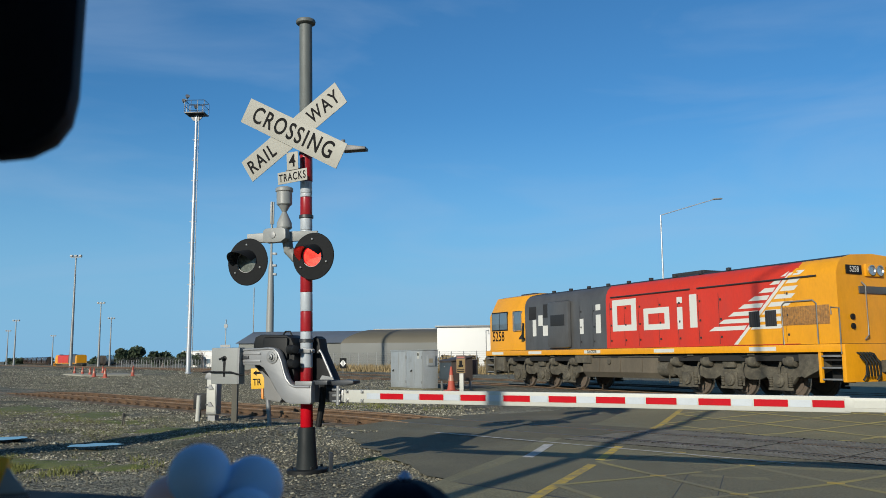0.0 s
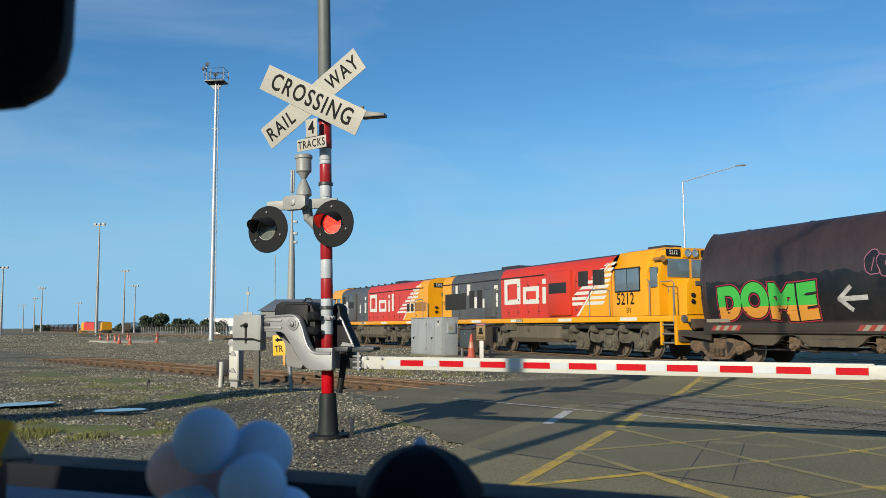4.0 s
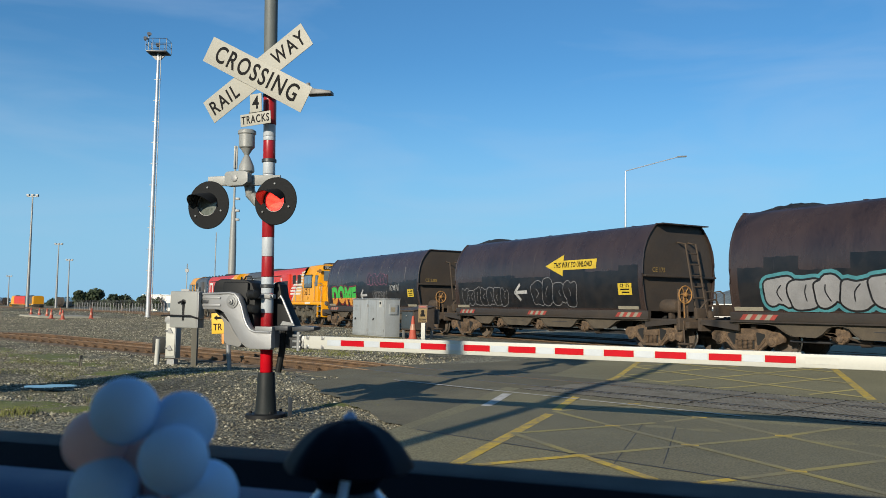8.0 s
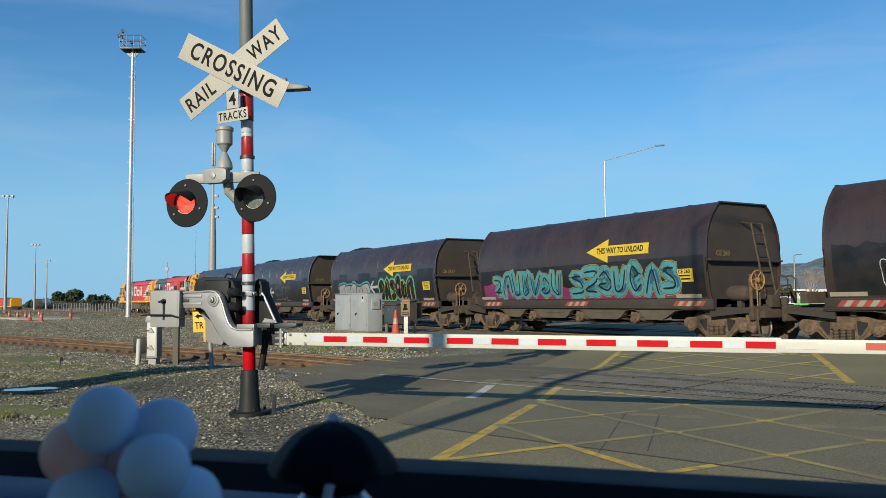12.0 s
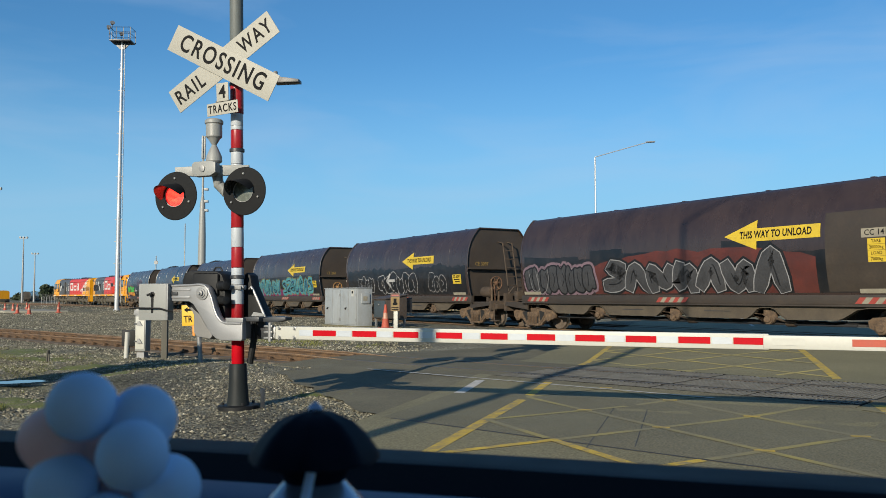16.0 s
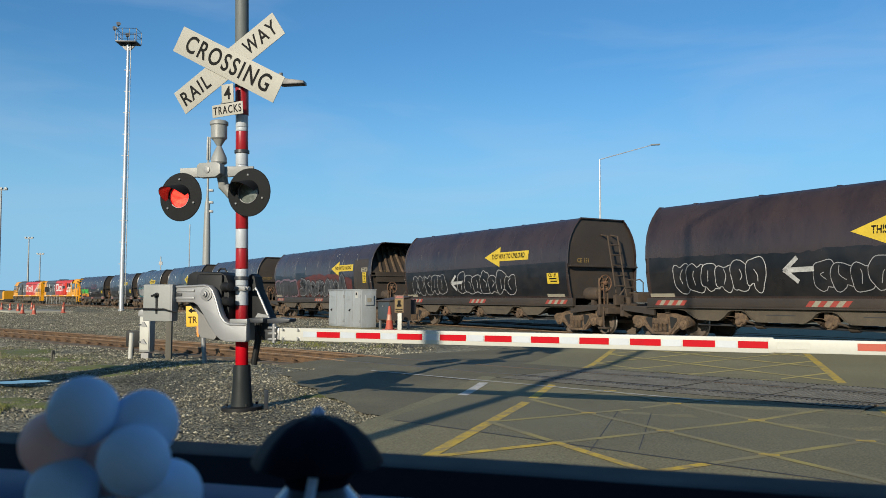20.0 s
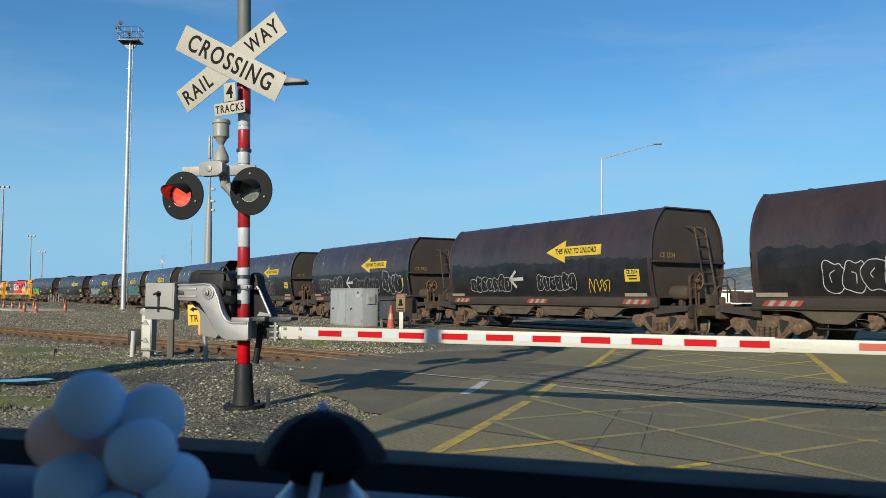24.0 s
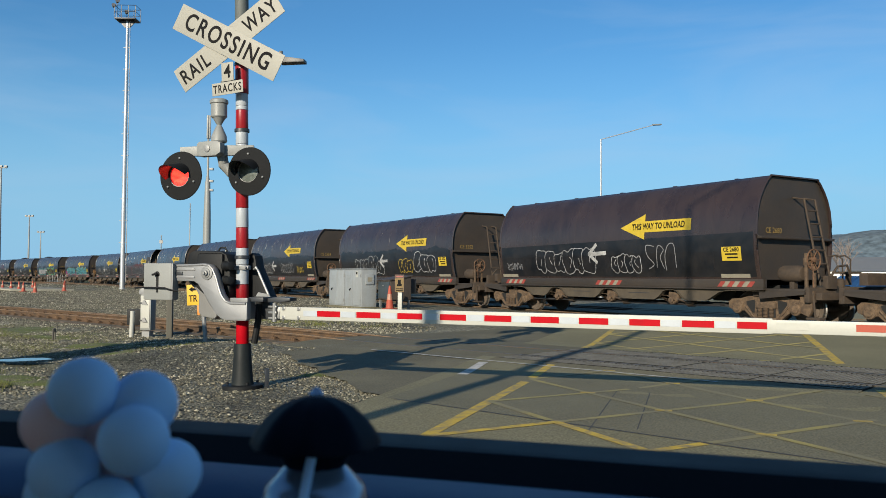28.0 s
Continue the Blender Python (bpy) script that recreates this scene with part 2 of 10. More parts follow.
M_MATT_BLACK = material("matt black backboard", (0.014, 0.015, 0.016), 0.8, var=0.3, scale=6, fine=60, spec=0.15)
M_BLACK = material("black enamel", (0.011, 0.012, 0.013), 0.6, var=0.3, scale=6, fine=60, spec=0.25)
M_BLACK_RUBBER = material("black rubber sleeve", (0.016, 0.020, 0.021), 0.6, var=0.25, scale=4, fine=40, spec=0.2)
M_RED_TAPE = material("red reflective tape", (0.46, 0.004, 0.012), 0.5, spec=0.06, var=0.12, scale=8, fine=120)
M_DARK_RED = material("weathered red reflective sleeve", (0.33, 0.012, 0.018), 0.32, var=0.2, scale=5, fine=60, stretch=(1, 1, 0.3))
M_WHITE_TAPE = material("silver-white reflective tape", (0.46, 0.50, 0.54), 0.4, var=0.08, scale=8, fine=120)
M_WHITE = material("white board paint", (0.48, 0.48, 0.43), 0.5, var=0.05, scale=4, fine=50)
M_CREAM = material("weathered cream sign sheet", (0.36, 0.35, 0.30), 0.6, var=0.06, scale=3, fine=40, second=(0.38, 0.36, 0.30), amount=0.25, mid=0.6)
M_POLE_TOP = material("grey-green weathered pole", (0.115, 0.13, 0.125), 0.6, var=0.2, scale=3, fine=30, stretch=(1, 1, 0.2))
M_LENS = material("unlit clear lens", (0.13, 0.15, 0.135), 0.25, var=0.35, scale=30, fine=120)
M_HOOD_IN = material("glossy black hood lining", (0.03, 0.028, 0.028), 0.28, var=0.1, scale=8)
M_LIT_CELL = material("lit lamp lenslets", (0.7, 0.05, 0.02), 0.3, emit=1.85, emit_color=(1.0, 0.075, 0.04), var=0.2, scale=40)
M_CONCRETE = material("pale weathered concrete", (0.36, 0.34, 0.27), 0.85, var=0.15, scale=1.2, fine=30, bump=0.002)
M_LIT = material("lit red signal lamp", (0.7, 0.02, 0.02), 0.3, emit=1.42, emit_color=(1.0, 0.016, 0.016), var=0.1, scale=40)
M_CONE = material("faded orange cone rubber", (0.42, 0.075, 0.04), 0.7, var=0.12, scale=6)
M_YELLOW_SIGN = material("yellow sign sheet", (0.72, 0.42, 0.015), 0.5, var=0.06, scale=6)
M_ORANGE = material("orange plastic post", (0.75, 0.27, 0.03), 0.5, var=0.1)
M_TIMBER = material("weathered grey timber post", (0.10, 0.095, 0.075), 0.85, var=0.25, scale=6, stretch=(3, 3, 0.4), fine=60, bump=0.003)
M_MUSTARD = material("weathered mustard plate", (0.20, 0.125, 0.025), 0.6, var=0.25, scale=6, second=(0.10, 0.06, 0.02), amount=0.6)
M_BROWN = material("brown warning plate", (0.075, 0.03, 0.018), 0.6)
M_WATER = material("puddle water", (0.03, 0.03, 0.028), 0.03, rough_var=0.02, spec=0.6)
# rolling stock
M_WAGON = material("grimy dark brown wagon paint", (0.032, 0.0215, 0.0205), 0.27, var=0.35, scale=0.7, fine=14, second=(0.056, 0.037, 0.031), amount=0.7, stretch=(1, 1, 0.35), spec=0.7, rough_var=0.12)
M_WAGON_END = material("dusty brown wagon end", (0.047, 0.035, 0.025), 0.55, var=0.3, scale=1.3, fine=16, second=(0.036, 0.030, 0.025), amount=0.6)
M_PATCH = material("overpainted black panel", (0.009, 0.0105, 0.0135), 0.34, var=0.3, scale=1.2, fine=20, second=(0.035, 0.03, 0.028), amount=0.5)
M_UNDER = material("brake-dust brown underframe", (0.068, 0.046, 0.029), 0.85, var=0.4, scale=3, fine=30, second=(0.036, 0.027, 0.021), amount=0.7, bump=0.003)
M_BOGIE = material("brake-dust brown cast bogie", (0.150, 0.098, 0.057), 0.85, var=0.45, scale=5, fine=40, second=(0.050, 0.033, 0.022), amount=0.8, bump=0.005)
# near-black colour stands for deep shade inside bogies and underframes
M_VOID = material("black for shaded voids", (0.010, 0.010, 0.010), 0.8)
M_BELLY = material("brake-dust brown frame plate", (0.088, 0.070, 0.047), 0.8, var=0.3, scale=2, fine=26, second=(0.055, 0.044, 0.033), amount=0.6, bump=0.002)
M_RUST = material("orange-brown rust", (0.17, 0.085, 0.042), 0.85, var=0.35, scale=7, fine=40, second=(0.07, 0.042, 0.028), amount=0.7, bump=0.002)
M_ROOF_OLIVE = material("weathered olive-brown roof sheet", (0.125, 0.112, 0.080), 0.65, var=0.1, scale=0.5)
M_WALL_DARK = material("dull grey-green cladding", (0.155, 0.162, 0.152), 0.65, var=0.07, scale=0.4)
M_BROWN_STEEL = material("brown-grey painted steel", (0.066, 0.052, 0.043), 0.6, var=0.2, scale=4)
M_SLATE = material("dark slate-blue steel panel", (0.045, 0.062, 0.075), 0.5, var=0.12, scale=4)
M_WHEEL = material("wheel steel", (0.14, 0.11, 0.085), 0.7, 0.2, var=0.3, scale=5)
M_TREAD = material("polished wheel tread", (0.45, 0.42, 0.38), 0.3, 0.9)
M_RUSTY_YELLOW = material("rusty yellow handwheel", (0.42, 0.21, 0.05), 0.7, var=0.3, scale=8, second=(0.13, 0.07, 0.04), amount=0.7)
M_ARROW = material("yellow stencil paint", (0.62, 0.44, 0.03), 0.5, var=0.1, scale=3, fine=40, second=(0.35, 0.25, 0.05), amount=0.35, mid=0.58)
M_TEXT_BLACK = material("black lettering", (0.010, 0.010, 0.010), 0.7, spec=0.1)
M_TEXT_YELLOW = material("faded yellow lettering", (0.25, 0.17, 0.05), 0.6)
M_TAG_WHITE = material("white spray paint", (0.46, 0.46, 0.45), 0.6, var=0.25, scale=3, second=(0.13, 0.13, 0.13), amount=0.6)
M_TAG_GREY = material("grey spray paint", (0.25, 0.25, 0.255), 0.55, var=0.3, scale=2.5)
M_TAG_CYAN = material("turquoise spray paint", (0.065, 0.255, 0.285), 0.55, var=0.3, scale=2.5, second=(0.05, 0.17, 0.21), amount=0.6)
M_TAG_TEAL = material("teal spray paint", (0.02, 0.30, 0.20), 0.55, var=0.2, scale=2.5)
M_TAG_BLUE = material("blue spray paint", (0.02, 0.085, 0.17), 0.55, var=0.2, scale=2.5)
M_TAG_MAUVE = material("mauve spray paint", (0.17, 0.115, 0.14), 0.55, var=0.3, scale=2.5)
M_TAG_MAGENTA = material("magenta spray paint", (0.17, 0.025, 0.10), 0.55, var=0.3, scale=2.5)
M_TAG_LEMON = material("lemon spray paint", (0.34, 0.29, 0.07), 0.55, var=0.2, scale=2.5)
M_TAG_PINK = material("pink spray paint", (0.30, 0.11, 0.17), 0.55, var=0.2, scale=2.5)
M_TAG_GREEN = material("green spray paint", (0.05, 0.42, 0.06), 0.5, var=0.15, scale=2)
M_TAG_ORANGE = material("orange spray paint", (0.62, 0.27, 0.04), 0.5, var=0.15, scale=2)
M_TAG_RED = material("red spray paint", (0.42, 0.02, 0.04), 0.5, var=0.2, scale=2)
M_TAG_SMOKE = material("smoke grey spray paint", (0.045, 0.045, 0.048), 0.55, var=0.4, scale=2.2, fine=20)
M_TAG_RUST = material("red oxide overspray", (0.105, 0.024, 0.017), 0.5, var=0.4, scale=1.2, second=(0.05, 0.02, 0.018), amount=0.6)
M_COAL = material("coal", (0.012, 0.012, 0.013), 0.7, var=0.4, scale=9, bump=0.01)
M_DARK_STEEL = material("dark painted steel", (0.030, 0.034, 0.040), 0.45, var=0.2, scale=6, fine=60)
M_TAG_BLACK = material("black spray paint", (0.008, 0.008, 0.009), 0.5)
M_OXIDE = material("faded red warning tape", (0.30, 0.05, 0.035), 0.5, var=0.25, scale=4)
M_CREAM_PLATE = material("faded cream panel", (0.27, 0.245, 0.185), 0.6, var=0.25, scale=5)
M_L_YELLOW = material("locomotive yellow paint", (0.80, 0.35, 0.006), 0.36, var=0.08, scale=1.2, fine=20, second=(0.50, 0.22, 0.01), amount=0.4, mid=0.6, stretch=(1, 1, 0.4))
M_L_RED = material("locomotive red paint", (0.60, 0.038, 0.013), 0.38, var=0.12, scale=1.2, fine=20, second=(0.42, 0.048, 0.03), amount=0.45, mid=0.58, stretch=(1, 1, 0.4))
M_L_GREY = material("locomotive dark grey paint", (0.095, 0.095, 0.095), 0.42, var=0.12, scale=1.2, fine=20, second=(0.045, 0.043, 0.04), amount=0.45, stretch=(1, 1, 0.4))
M_L_WHITE = material("locomotive white paint", (0.68, 0.67, 0.62), 0.42, var=0.06, scale=2)
M_L_ROOF = material("sooty roof paint", (0.03, 0.03, 0.032), 0.6, var=0.25, scale=2)
M_L_UNDER = material("grimy locomotive underframe", (0.118, 0.104, 0.074), 0.8, var=0.4, scale=3, fine=30, second=(0.040, 0.035, 0.027), amount=0.7, bump=0.003)
M_TANK = material("dusty brown fuel tank", (0.128, 0.106, 0.074), 0.8, var=0.18, scale=1.5, fine=25, second=(0.075, 0.064, 0.047), amount=0.5, stretch=(1, 1, 0.5))
# a pale blue sky reflection is put into the glass base colour
M_GLASS = material("glass tinted like reflected sky", (0.12, 0.17, 0.21), 0.05, rough_var=0.03, spec=1.0)
M_GRILLE = material("dark grille", (0.02, 0.02, 0.02), 0.6)
M_HEADLAMP = material("headlamp reflector", (0.6, 0.6, 0.58), 0.15, 0.8)
# distance
M_WHITE_WALL = material("white cladding", (0.74, 0.73, 0.70), 0.6, var=0.04, scale=0.5)
M_ROOF_GREY = material("grey metal roof", (0.22, 0.225, 0.225), 0.5, 0.2, var=0.08, scale=0.6)
M_LEAF = material("dark evergreen leaves", (0.035, 0.055, 0.022), 0.7, var=0.45, scale=1.2)
M_LEAF_LIGHT = material("yellow-green leaves", (0.11, 0.15, 0.035), 0.7, var=0.4, scale=1.5)
M_BARK = material("bare bark", (0.27, 0.22, 0.19), 0.9, var=0.25, scale=4)
M_DRY_GRASS = material("dry grass", (0.30, 0.225, 0.11), 0.9, var=0.3, scale=3)
M_GRASS = material("short damp grass", (0.155, 0.165, 0.035), 0.9, var=0.4, scale=3)
# distance haze is put into the hill tones as blue-grey
M_HILL = ground_material("hillside with blue haze tint", [(0.105, 0.150, 0.190), (0.135, 0.178, 0.205), (0.185, 0.215, 0.215)], 0.006, 0.05, 0.6)
# car
M_DASH = material("dark moulded dashboard", (0.008, 0.009, 0.012), 0.62, spec=0.12, var=0.15, scale=9, fine=260, bump=0.0006, dull=1.0)
# the sky's blue light on the dash is put into this colour
M_DASH_PALE = material("dashboard top tinted sky-blue", (0.055, 0.090, 0.155), 0.55, spec=0.15, var=0.08, scale=9, fine=260, bump=0.0006, dull=1.0)
M_LINING = material("grey headlining", (0.07, 0.07, 0.072), 0.9, var=0.08, scale=20, dull=1.0)
M_BALL = material("matt pale blue-white ball", (0.50, 0.73, 0.97), 0.6, var=0.03, scale=12, fine=90, dull=1.0)
M_BALL_PINK = material("matt pale pink ball", (0.92, 0.58, 0.52), 0.55, var=0.05, scale=12, dull=1.0)
M_DOME = material("dark navy ornament", (0.004, 0.006, 0.012), 0.5, var=0.2, spec=0.05, dull=1.0)
M_COLLAR = material("faded cone collar", (0.46, 0.23, 0.15), 0.5, var=0.25)
M_TAR = material("tar seal", (0.045, 0.044, 0.04), 0.7, var=0.3, scale=8)
M_SILVER = material("silvered ornament", (0.30, 0.36, 0.44), 0.22, 0.6, dull=1.0)
M_CARD = material("yellow card packet", (0.95, 0.43, 0.004), 0.5, dull=1.0)
M_CARD_PRINT = material("brown print on card", (0.42, 0.13, 0.01), 0.5, dull=1.0)

# ---- shape helpers ----
def part(name, bm, mat, parent=None, label="", smooth=35):
    """One mesh object under a thing or a part; mat may be a list when faces carry material indices."""
    me = bpy.data.meshes.new(name)
    bm.normal_update()
    for e in bm.edges:
        e.smooth = len(e.link_faces) == 2 and e.calc_face_angle(3.2) < radians(smooth)
    for f in bm.faces:
        f.smooth = True
    bm.to_mesh(me)
    bm.free()
    for m in (mat if isinstance(mat, (list, tuple)) else [mat]):
        me.materials.append(m)
    ob = new(name, me)
    if parent is not None:
        ob.parent = parent
    if label:
        ob["label"] = label
    return ob


def share(name, ob, parent, m, label=""):
    """Another object on the same mesh."""
    o = new(name, ob.data)
    o.parent = parent
    o.matrix_basis = m
    if label:
        o["label"] = label
    return o


def thing(name, label, category, group="", m=None, kind=""):
    ob = new(name)
    tagged(ob, label, category, group, kind)
    if m is not None:
        ob.matrix_basis = m
    return ob


def bm_new():
    return bmesh.new()


def add_box(bm, lo, hi, bevel=0.0, m=None, mat=0):
    """A box from corner to corner, with worn edges, placed by m."""
    b = bmesh.new()
    bmesh.ops.create_cube(b, size=1)
    for v in b.verts:
        v.co = Vector([lo[i] + (v.co[i] + 0.5) * (hi[i] - lo[i]) for i in range(3)])
    if bevel:
        bmesh.ops.bevel(b, geom=list(b.edges), offset=bevel, segments=2, affect="EDGES", profile=0.6)
    merge(bm, b, m, mat)


def merge(bm, b, m=None, mat=0):
    vs = {}
    for v in b.verts:
        vs[v] = bm.verts.new(m @ v.co if m is not None else v.co)
    for f in b.faces:
        try:
            nf = bm.faces.new([vs[v] for v in f.verts])
            nf.material_index = mat if mat else f.material_index
        except ValueError:
            pass
    b.free()


def add_tube(bm, pts, r, seg=8, mat=0, caps=True):
    """A round bar along points; r is one radius or one for each point."""
    pts = [Vector(p) for p in pts]
    rs = r if isinstance(r, (list, tuple)) else [r] * len(pts)
    rings = []
    for i, p in enumerate(pts):
        d = (pts[min(i + 1, len(pts) - 1)] - pts[max(i - 1, 0)]).normalized()
        a = d.cross(Vector((0, 0, 1)))
        if a.length < 0.05:
            a = d.cross(Vector((0, 1, 0)))
        a.normalize()
        c = d.cross(a)
        rings.append([bm.verts.new(p + (a * math.cos(2 * math.pi * k / seg) + c * math.sin(2 * math.pi * k / seg)) * rs[i]) for k in range(seg)])
    for q, w in zip(rings, rings[1:]):
        for k in range(seg):
            f = bm.faces.new((q[k], q[(k + 1) % seg], w[(k + 1) % seg], w[k]))
            f.material_index = mat
    if caps:
        for ring in (rings[0][::-1], rings[-1]):
            bm.faces.new(ring).material_index = mat


def add_lathe(bm, profile, axis_m=None, seg=20, mat=0, closed=False):
    """A turned body: profile of (radius, height) about z, placed by axis_m."""
    rings = []
    for r, z in profile:
        rings.append([bm.verts.new((axis_m or Matrix()) @ Vector((r * math.cos(2 * math.pi * k / seg), r * math.sin(2 * math.pi * k / seg), z))) for k in range(seg)])
    for q, w in zip(rings, rings[1:]):
        for k in range(seg):
            bm.faces.new((q[k], q[(k + 1) % seg], w[(k + 1) % seg], w[k])).material_index = mat
    bm.faces.new(rings[0][::-1]).material_index = mat
    bm.faces.new(rings[-1]).material_index = mat


def add_prism(bm, outline, depth, m=None, bevel=0.0, mat=0):
    """An outline in the xy plane given a thickness along z."""
    b = bmesh.new()
    lo = [b.verts.new((x, y, 0)) for x, y in outline]
    f = b.faces.new(lo)
    b.normal_update()
    if f.normal.z > 0:
        f.normal_flip()
    r = bmesh.ops.extrude_face_region(b, geom=[f])
    for v in [g for g in r["geom"] if isinstance(g, bmesh.types.BMVert)]:
        v.co.z += depth
    if bevel:
        es = [e for e in b.edges if e.calc_face_angle(0) > 0.5]
        bmesh.ops.bevel(b, geom=es, offset=bevel, segments=2, affect="EDGES", profile=0.6)
    merge(bm, b, m, mat)


def text_mesh(words, size, wide=1.0, depth=0.0, align="CENTER", spacing=1.0, bold=0.012, fine=0):
    """Letters as a bmesh in the xy plane, centred."""
    cu = bpy.data.curves.new("letters", "FONT")
    cu.body, cu.size, cu.align_x, cu.align_y = words, size, align, "CENTER"
    cu.extrude, cu.resolution_u, cu.space_character, cu.offset = depth, fine or (5 if size < 0.3 and depth else 2), spacing, bold * size
    ob = bpy.data.objects.new("letters", cu)
    scene.collection.objects.link(ob)
    me = bpy.data.meshes.new_from_object(ob.evaluated_get(bpy.context.evaluated_depsgraph_get()))
    b = bmesh.new()
    b.from_mesh(me)
    bpy.data.objects.remove(ob)
    bpy.data.curves.remove(cu)
    bpy.data.meshes.remove(me)
    for v in b.verts:
        v.co.x *= wide
    return b


# ---- plan: the train's track, the near track and the road, each by its direction ----
TA, NA = radians(29.1), radians(45.7)
TX, TY = -math.sin(TA), math.cos(TA)       # along the train's track, the way it runs
NX, NY = math.cos(TA), math.sin(TA)        # across it, away from the road user
T_CENTRE, RAIL_Z = 18.7, 0.05
AX, AY = -math.sin(NA), math.cos(NA)       # the near track
BX, BY = math.cos(NA), math.sin(NA)
A_CENTRE, A_RAIL = 10.2, 0.10
RX, RY = math.sin(radians(19.6)), math.cos(radians(19.6))   # the road ahead
MX, MY = RY, -RX                                            # across the road


def bend(s):
    """The train's track is straight past the crossing, then bends to the left: metres aside and their slope."""
    if s < 92:
        return 0.0, 0.0
    if s < 128:
        return 0.0023 * (s - 92) ** 2, 0.0046 * (s - 92)
    return 2.98 + 0.1645 * (s - 128), 0.1645


def on_train(s, n, z=0.0):
    n -= bend(s)[0]
    return Vector((TX * s + NX * n, TY * s + NY * n, z))


def on_near(s, n, z=0.0):
    return Vector((AX * s + BX * n, AY * s + BY * n, z))


def on_road(m, r, z=0.0):
    return Vector((MX * m + RX * r, MY * m + RY * r, z))


def smooth(a, b, x):
    t = min(1, max(0, (x - a) / (b - a)))
    return t * t * (3 - 2 * t)


def gh(x, y):
    """Height of the ground: the crossing lies a little higher than the road user."""
    n = NX * x + NY * y
    m = MX * x + MY * y
    d = abs(BX * x + BY * y - A_CENTRE)
    hump = 0.035 * smooth(2.6, 1.2, d) * smooth(-6.9, -5.9, m)
    far_yard = 0.7 * smooth(90, 190, math.hypot(x, y)) * smooth(-5, -25, x)
    return max(hump, 0.16 * smooth(8.5, 15.0, n) - 0.20 * smooth(15.0, 17.0, n)) - far_yard


# ---- ground, road and tracks ----
def sheet(name, xs, ys, height, mat):
    vs = [(x, y, height(x, y)) for y in ys for x in xs]
    w = len(xs)
    fs = [(j * w + i, j * w + i + 1, (j + 1) * w + i + 1, (j + 1) * w + i) for j in range(len(ys) - 1) for i in range(w - 1)]
    me = bpy.data.meshes.new(name)
    me.from_pydata(vs, [], fs)
    me.materials.append(mat)
    for p in me.polygons:
        p.use_smooth = True
    return tagged(new(name, me), kind="structure")


def steps(near, far, fine, grow):
    out, x, d = [], 0.0, fine
    while x < far:
        out.append(x)
        x += d
        if x > near:
            d *= grow
    return out + [far]


_p = steps(26, 4000, 0.4, 1.25)
_xs = [-x for x in _p[:0:-1]] + _p
_yp = steps(40, 4000, 0.4, 1.25)
_yn = steps(6, 600, 0.8, 1.4)
_ys = [-y for y in _yn[:0:-1]] + _yp


def rough_ground(x, y):
    m, r = MX * x + MY * y, RX * x + RY * y
    d = abs(BX * x + BY * y - A_CENTRE)
    k = smooth(-3.2, -4.5, m) if r < 8.5 else smooth(-6.0, -8.0, m)
    k *= smooth(0.9, 1.8, d)
    if m > 5.4:
        k = smooth(5.4, 6.4, m)
    far = smooth(70, 40, math.hypot(x, y))
    s = AX * x + AY * y
    bed = 0.07 * smooth(1.5, 0.9, d) * smooth(11.9, 12.6, s) * smooth(36, 30, s)
    bumps = 0.05 * noise.noise((x * 0.45, y * 0.45, 0)) + 0.03 * noise.noise((x * 1.3, y * 1.3, 4)) + 0.015 * noise.noise((x * 3, y * 3, 8))
    # low gravel ridge beside the signal pole
    u, v = (x + 4.2) * 0.433 + (y - 11.2) * 0.902, (x + 4.2) * 0.902 - (y - 11.2) * 0.433
    ridge = 0.11 * math.exp(-(v / 0.6) ** 2) * smooth(-0.6, 0.5, u) * smooth(3.6, 2.4, u)
    return gh(x, y) - 0.02 - bed + k * far * bumps + ridge


ground = tagged(sheet("ground", _xs, _ys, rough_ground, M_GRAVEL), "grey-brown compacted yard gravel with weedy patches", "ground")


def draped(name, corners, mat, lift, label="", cell=0.5, parent=None, bend=None):
    """A four-cornered sheet that follows the ground, a little above it."""
    a, b, c, d = [Vector((*p[:2], 0)) for p in corners]
    nu = max(1, int((b - a).length / cell))
    nv = max(1, int((d - a).length / cell))
    vs, fs = [], []
    for j in range(nv + 1):
        for i in range(nu + 1):
            u, v = i / nu, j / nv
            p = (a * (1 - u) + b * u) * (1 - v) + (d * (1 - u) + c * u) * v
            if bend:
                p = p + bend(u, v)
            vs.append((p.x, p.y, gh(p.x, p.y) + lift))
    for j in range(nv):
        for i in range(nu):
            k = j * (nu + 1) + i
            fs.append((k, k + 1, k + nu + 2, k + nu + 1))
    me = bpy.data.meshes.new(name)
    me.from_pydata(vs, [], fs)
    me.materials.append(mat)
    ob = new(name, me)
    if parent is not None:
        ob.parent = parent
    if label:
        ob["label"] = label
    return ob


def edge_wobble(u, v):
    k = noise.noise((v * 24, 1.7, 0)) * 0.22 * (1 - smooth(0.0, 0.12, u))
    return Vector((MX * k, MY * k, 0))


road = tagged(draped("road", [on_road(-3.05, -40), on_road(5.6, -40), on_road(5.6, 190), on_road(-3.05, 190)], M_ASPHALT, 0.012, bend=edge_wobble),
              "grey worn asphalt road over the crossing", "road", kind="structure")


def apron_wobble(u, v):
    k = noise.noise((u * 9, v * 9, 2.2)) * 0.5 * max(0, 1 - u * 3)
    q = (noise.noise((u * 5, 5.1, 0)) * 0.35 + noise.noise((u * 22, 8.1, 0)) * 0.12) * max(0, 1 - v * 6) * smooth(1.0, 0.8, u)
    return Vector((MX * k + RX * q, MY * k + RY * q, 0))


